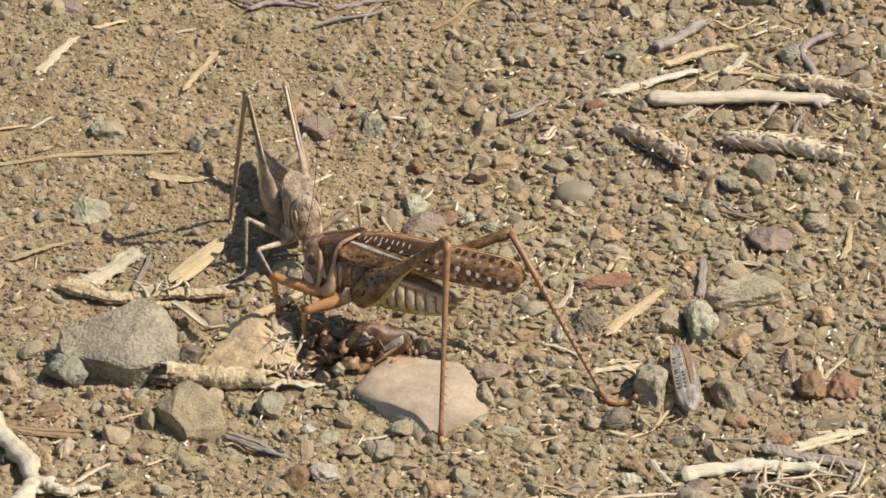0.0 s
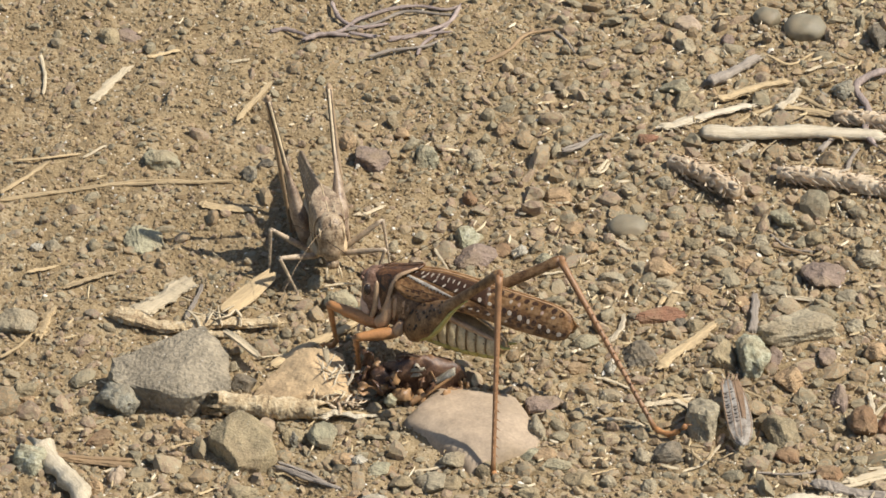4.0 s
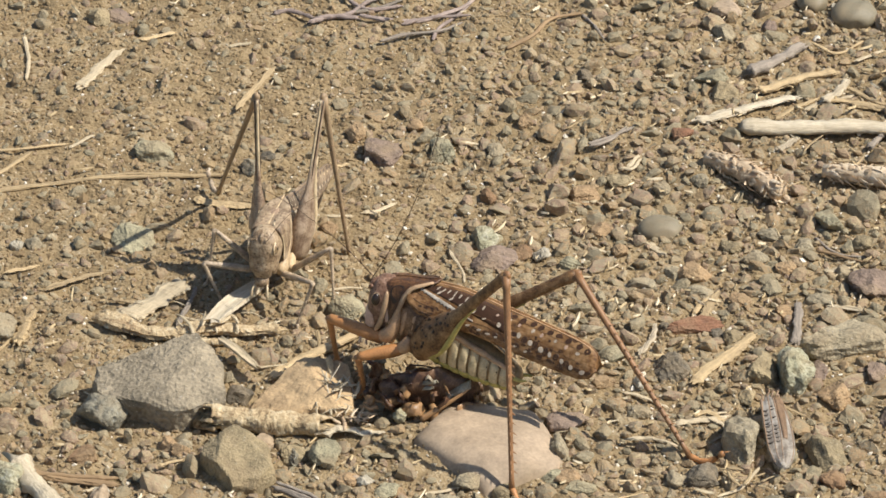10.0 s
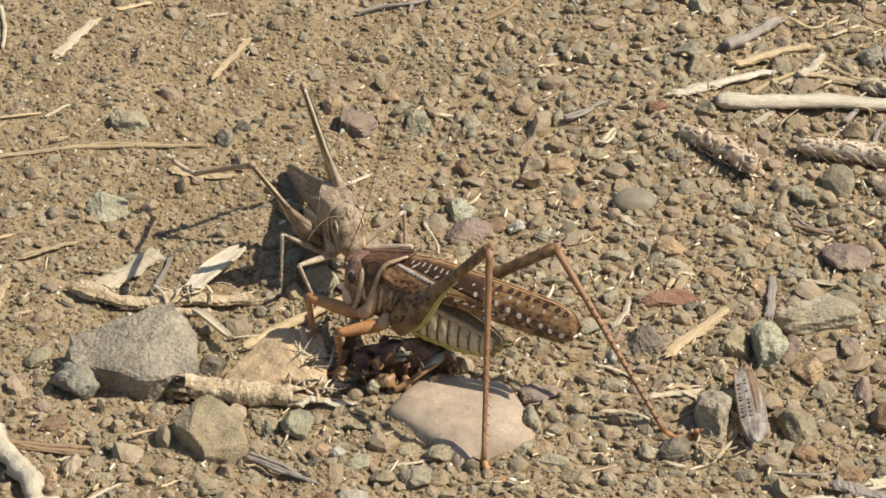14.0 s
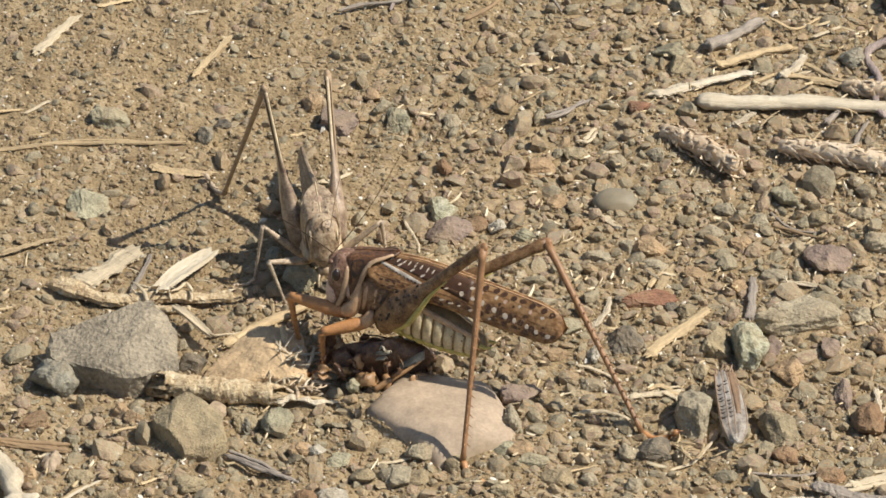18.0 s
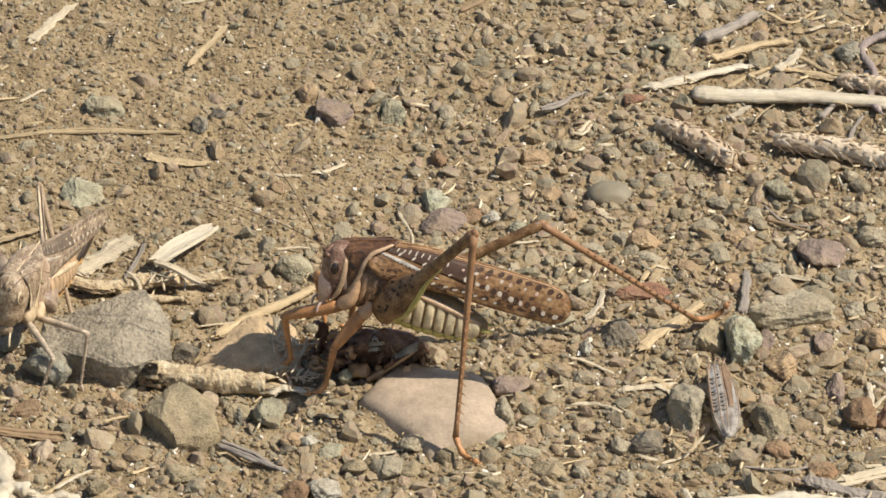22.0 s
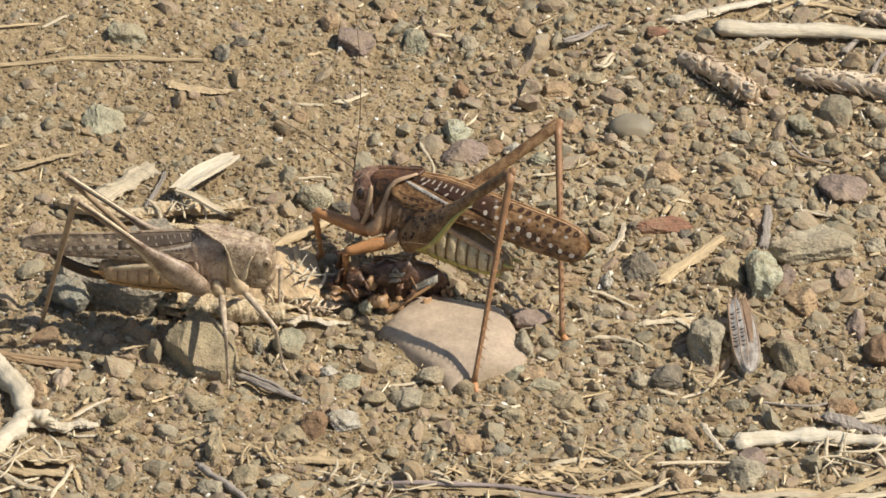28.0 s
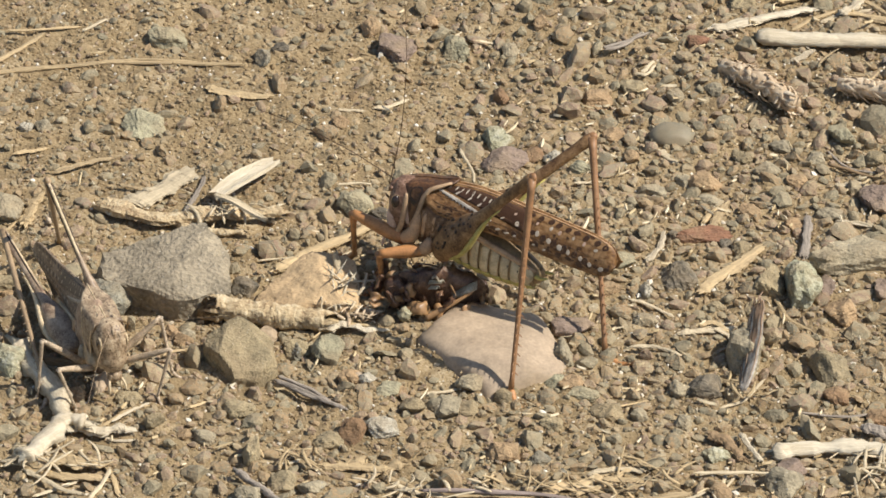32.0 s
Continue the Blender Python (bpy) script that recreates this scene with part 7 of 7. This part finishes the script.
    # the pale cricket that walks about it
    play(grey, grey_legs, [
        (0.0, pose(-0.02963, -0.00005, 0.01172, -0.6, -13.2, -76.1)),
        (1.0, pose(-0.03988, 0.00544, 0.01155, -0.4, -19.0, -68.8)),
        (2.0, pose(-0.03834, 0.00406, 0.01170, 2.0, -18.3, -77.6)),
        (3.0, pose(-0.03556, 0.00759, 0.01182, -1.2, -9.8, -78.9)),
        (6.0, pose(-0.04001, 0.00736, 0.01175, 0.0, -10.2, -87.2)),
        (7.0, pose(-0.04360, 0.00247, 0.01192, 0.5, -6.5, -88.0)),
        (8.0, pose(-0.04091, -0.00205, 0.01175, 1.8, -6.1, -84.0)),
        (9.0, pose(-0.04091, -0.00373, 0.01174, 1.0, -9.4, -84.1)),
        (10.0, pose(-0.04672, 0.00093, 0.01179, 0.6, -11.3, -106.2)),
        (11.0, pose(-0.04893, -0.00305, 0.01171, -0.1, -15.8, -90.5)),
        (12.0, pose(-0.04212, 0.00031, 0.01173, 0.9, -7.1, -81.9)),
        (13.0, pose(-0.03144, -0.00529, 0.01164, 0.8, -13.1, -75.0)),
        (14.0, pose(-0.02867, -0.00420, 0.01136, 2.2, -17.2, -73.4)),
        (16.5, pose(-0.02880, -0.00775, 0.01142, 1.5, -12.5, -82.3)),
        (17.0, pose(-0.02486, -0.00795, 0.01126, 1.2, -20.6, -79.6)),
        (18.0, pose(-0.02792, -0.00637, 0.01142, 1.6, -10.6, -83.6)),
        (19.0, pose(-0.03923, -0.00220, 0.01162, -0.9, -7.1, -97.1)),
        (20.0, pose(-0.04580, -0.01517, 0.01185, 0.9, -6.1, -90.0)),
        (21.0, pose(-0.05037, -0.02703, 0.01190, 1.1, -7.3, -82.2)),
        (21.5, pose(-0.04656, -0.02155, 0.01177, 3.0, -19.1, -68.4)),
        (22.0, pose(-0.08884, -0.04629, 0.01864, -1.1, -10.3, -111.7)),
        (22.5, pose(-0.08928, -0.05688, 0.01854, -0.0, -16.2, -90.8)),
        (23.0, pose(-0.08067, -0.06447, 0.01896, 0.5, -7.4, -65.0)),
        (24.0, pose(-0.06856, -0.06449, 0.01890, 1.9, -4.5, -55.9)),
        (25.0, pose(-0.07661, -0.07449, 0.01168, 3.2, -10.7, -71.9)),
        (27.5, pose(-0.05392, -0.06424, 0.02050, 1.0, -5.3, 0.8)),
        (28.0, pose(-0.05455, -0.06850, 0.02076, 0.1, 0.5, -4.5)),
        (29.0, pose(-0.05336, -0.06428, 0.01956, 1.0, 0.6, -9.8)),
        (30.0, pose(-0.06858, -0.07088, 0.01927, 0.9, -5.7, -16.9)),
        (31.0, pose(-0.05440, -0.07106, 0.02159, -0.3, 2.2, -6.0)),
        (31.5, pose(-0.05118, -0.06963, 0.02095, 0.2, -2.0, -4.8)),
        (32.0, pose(-0.08694, -0.07949, 0.01155, 0.7, -8.5, -68.3)),
    ], {
        "hindL": {
            0.0: ((-31.4, 30.7, 27.7), (-23.0, 0.5, 1.0)),
            1.0: ((-47.8, 31.4, 31.4), (-32.0, 6.5, 1.0)),
            2.0: ((-42.5, 25.7, 36.5), (-31.0, 4.5, 1.0)),
            3.0: ((-35.2, 36.6, 30.6), (-30.0, 8.5, 1.0)),
            6.0: ((-35.2, 17.9, 44.1), (-29.7, 27.9, 0.4)),
            7.0: ((-38.1, 13.7, 44.2), (-32.5, 22.8, 0.4)),
            8.0: ((-40.6, 25.7, 32.1), (-35.0, -1.5, 1.0)),
            9.0: ((-40.4, 20.7, 35.2), (-35.0, -3.5, 1.0)),
            10.0: ((-36.0, 10.5, 43.9), (-31.4, 10.2, 0.3)),
            11.0: ((-46.4, 18.1, 37.3), (-44.0, -4.5, 1.0)),
            12.0: ((-43.4, 23.1, 36.5), (-36.0, 0.5, 1.0)),
            13.0: ((-38.6, 19.7, 32.8), (-24.0, -4.5, 1.0)),
            14.0: ((-35.0, 2.9, 41.6), (-29.7, 27.5, 1.2)),
            16.5: ((-30.1, 27.6, 17.0), (-22.0, -8.5, 1.0)),
            17.0: ((-25.6, 23.0, 26.3), (-18.0, -8.5, 1.0)),
            18.0: ((-25.9, 16.2, 36.7), (-22.0, -6.5, 1.0)),
            19.0: ((-29.6, 24.5, 31.5), (-36.0, -3.5, 1.0)),
            20.0: ((-40.5, 6.6, 37.5), (-41.0, -15.5, 1.0)),
            21.0: ((-53.3, 2.4, 29.5), (-44.0, -26.5, 1.0)),
            21.5: ((-56.5, 10.2, 21.9), (-37.0, -19.5, 1.0)),
            22.0: ((-88.6, -12.3, 21.8), (-77.4, -52.8, 1.0)),
            22.5: ((-84.4, -35.5, 47.8), (-80.7, -46.7, 1.3)),
            23.0: ((-90.0, -42.6, 45.7), (-76.9, -53.3, 1.1)),
            24.0: ((-84.7, -40.9, 42.0), (-82.0, -15.1, 1.5)),
            25.0: ((-84.6, -53.8, 38.8), (-63.4, -72.0, 1.0)),
            27.5: ((-76.9, -60.4, 45.0), (-60.2, -54.0, 1.1)),
            28.0: ((-85.3, -59.7, 36.5), (-54.6, -56.0, 1.0)),
            29.0: ((-80.9, -59.8, 39.4), (-54.5, -52.7, 1.0)),
            30.0: ((-96.8, -60.9, 36.8), (-97.1, -30.9, 0.9)),
            31.0: ((-86.2, -67.5, 39.3), (-92.1, -47.0, 0.1)),
            31.5: ((-89.1, -58.3, 29.2), (-51.5, -57.0, 1.0)),
            32.0: ((-98.1, -60.9, 37.3), (-97.0, -31.5, 0.9)),
        },
        "hindR": {
            0.0: ((-40.5, 1.5, 44.6), (-46.2, 11.5, 0.5)),
            1.0: ((-65.2, -21.1, 28.1), (-51.7, 14.4, 0.9)),
            2.0: ((-54.4, 11.9, 43.0), (-51.6, 23.8, 0.2)),
            3.0: ((-47.8, 10.7, 44.0), (-50.1, 27.0, 0.7)),
            6.0: ((-49.4, 31.6, 34.5), (-43.0, 6.5, 1.0)),
            7.0: ((-52.2, 28.6, 33.2), (-47.0, 2.5, 1.0)),
            8.0: ((-50.8, 0.6, 44.3), (-49.2, 14.5, 0.6)),
            9.0: ((-51.4, 1.5, 44.2), (-49.5, 14.5, 0.5)),
            10.0: ((-51.3, 7.8, 42.9), (-62.1, 32.1, 1.8)),
            11.0: ((-55.5, -7.9, 43.4), (-69.1, 18.1, 2.4)),
            12.0: ((-55.3, 5.8, 41.8), (-59.6, 32.4, 1.6)),
            13.0: ((-48.1, -13.5, 40.1), (-59.6, 20.2, 3.0)),
            14.0: ((-45.6, -22.5, 36.5), (-60.5, 14.0, 12.0)),
            16.5: ((-39.0, -14.0, 42.6), (-54.3, 10.3, 2.1)),
            17.0: ((-37.8, -25.8, 38.7), (-50.9, 9.5, 3.1)),
            18.0: ((-39.7, -0.4, 42.4), (-49.9, 20.8, 1.2)),
            19.0: ((-42.5, 28.9, 28.1), (-44.0, -1.5, 1.0)),
            20.0: ((-51.1, 15.3, 28.4), (-50.0, -15.5, 1.0)),
            21.0: ((-62.8, 4.9, 23.0), (-53.0, -27.5, 1.0)),
            21.5: ((-65.6, -23.7, 42.6), (-58.1, -17.8, 0.0)),
            22.0: ((-102.8, -8.8, 16.5), (-100.7, -52.9, 1.0)),
            22.5: ((-91.9, -33.5, 42.4), (-100.5, -54.6, 1.0)),
            23.0: ((-100.6, -41.7, 36.9), (-91.7, -70.8, 1.0)),
            24.0: ((-92.5, -37.1, 22.8), (-77.2, -75.6, 1.0)),
            25.0: ((-94.6, -47.3, 25.4), (-86.6, -86.5, 1.0)),
            27.5: ((-84.6, -76.6, 39.1), (-91.2, -67.9, -0.8)),
            28.0: ((-83.0, -77.3, 42.2), (-90.8, -64.8, 0.2)),
            29.0: ((-83.9, -76.2, 39.5), (-93.6, -68.3, -0.6)),
            30.0: ((-97.3, -86.0, 37.3), (-93.8, -56.2, 1.0)),
            31.0: ((-82.7, -74.6, 44.1), (-80.7, -73.6, 0.2)),
            31.5: ((-84.7, -72.6, 39.8), (-82.0, -74.6, -0.5)),
            32.0: ((-108.3, -49.7, 15.4), (-96.2, -92.5, 1.0)),
        },
    }, grey_stance, {
        "L": [(0.0, 62, 25), (3.0, 40, 45), (6.0, 35, 75), (9.0, 30, 50), (13.0, 85, 20), (17.0, 70, 20), (21.0, 40, 30), (25.0, 20, 45), (29.0, 30, 30), (32.0, 20, 40)],
        "R": [(0.0, 35, -10), (3.0, 5, -25), (6.0, 0, -20), (9.0, 5, -30), (13.0, 10, -30), (17.0, 30, 10), (21.0, 5, -25), (25.0, 10, -30), (29.0, 25, -20), (32.0, 5, -25)],
    })
    walk(white_chip, [
        (0.0, pose(-0.05416, -0.01185, 0.00400, 200, 0, 53.6)),
        (9.4, pose(-0.05416, -0.01185, 0.00400, 200, 0, 53.6)),
        (9.6, pose(-0.05500, -0.01260, 0.00520, 130, 0, 54.7)),
        (9.8, pose(-0.05580, -0.01340, 0.00520, 60, 0, 55.8)),
        (10.0, pose(-0.05664, -0.01427, 0.00350, 0, 0, 56.9)),
        (13.0, pose(-0.05525, -0.01235, 0.00350, 0, 0, 59.3)),
        (19.6, pose(-0.05804, -0.01660, 0.00350, 0, 0, 54.7)),
        (21.2, pose(-0.05758, -0.02392, 0.00350, 0, 0, 69.9)),
        (21.8, pose(-0.05678, -0.00803, 0.00350, 0, 0, 51.9)),
        (32.0, pose(-0.05678, -0.00803, 0.00350, 0, 0, 51.9)),
    ])
    p = pale_root.matrix_world.copy()
    turned = Matrix.Translation((-0.0010, 0.0004, 0.0006)) @ p @ pose(0, 0, 0, 0, 0, 6.5)
    walk(pale_root, [(0.0, p), (20.2, p), (21.2, turned), (32.0, turned)])
    walk(green_chip, [
        (0.0, pose(-0.05539, -0.03365, 0.00280, 10, 0, -52.4)),
        (20.2, pose(-0.05539, -0.03365, 0.00280, 10, 0, -52.4)),
        (21.8, pose(-0.05701, -0.02232, 0.00520, 0, 0, -37.3)),
        (32.0, pose(-0.05701, -0.02232, 0.00520, 0, 0, -37.3)),
    ])
    walk(torn_wing, [(0.0, pose(0.06190, -0.05382, 0.00220, 0, 0, -86.5)), (29.5, pose(0.06190, -0.05382, 0.00220, 0, 0, -86.5)), (30.0, pose(0.05807, -0.05720, 0.00620, 55, 9, -97.2)), (32.0, pose(0.05807, -0.05720, 0.00620, 55, 9, -97.2))])


def brown_stance(name, t):
    w = 0.7 * math.sin(t * 2.1 + len(name) * 3 + (1 if name.endswith("L") else 0))
    return {"foreL": (21.5 + w, 3.0, (1.0, 0.1, -0.1)), "foreR": (14.0 - w, -9.0, (0.5, -1.0, -0.7)), "midL": (12.5 + 0.5 * w, 9.0, (0.8, 0.6, -0.3)), "midR": (10.0, -12.0, (0.4, -1.0, 0.2))}[name]


def grey_stance(name, t):
    w = 1.6 * math.sin(t * 2.6 + (0 if name.endswith("L") else 2) + (0 if name.startswith("mid") else 1.5))
    return {"foreL": (16.5 + w, 9.0, (0.2, 0.8, 0.4)), "foreR": (16.5 + w, -9.0, (0.2, -0.8, 0.4)), "midL": (7.5 + w, 15.0, (0.1, 1.0, 0.5)), "midR": (7.5 + w, -15.0, (0.1, -1.0, 0.5))}[name]


motions()
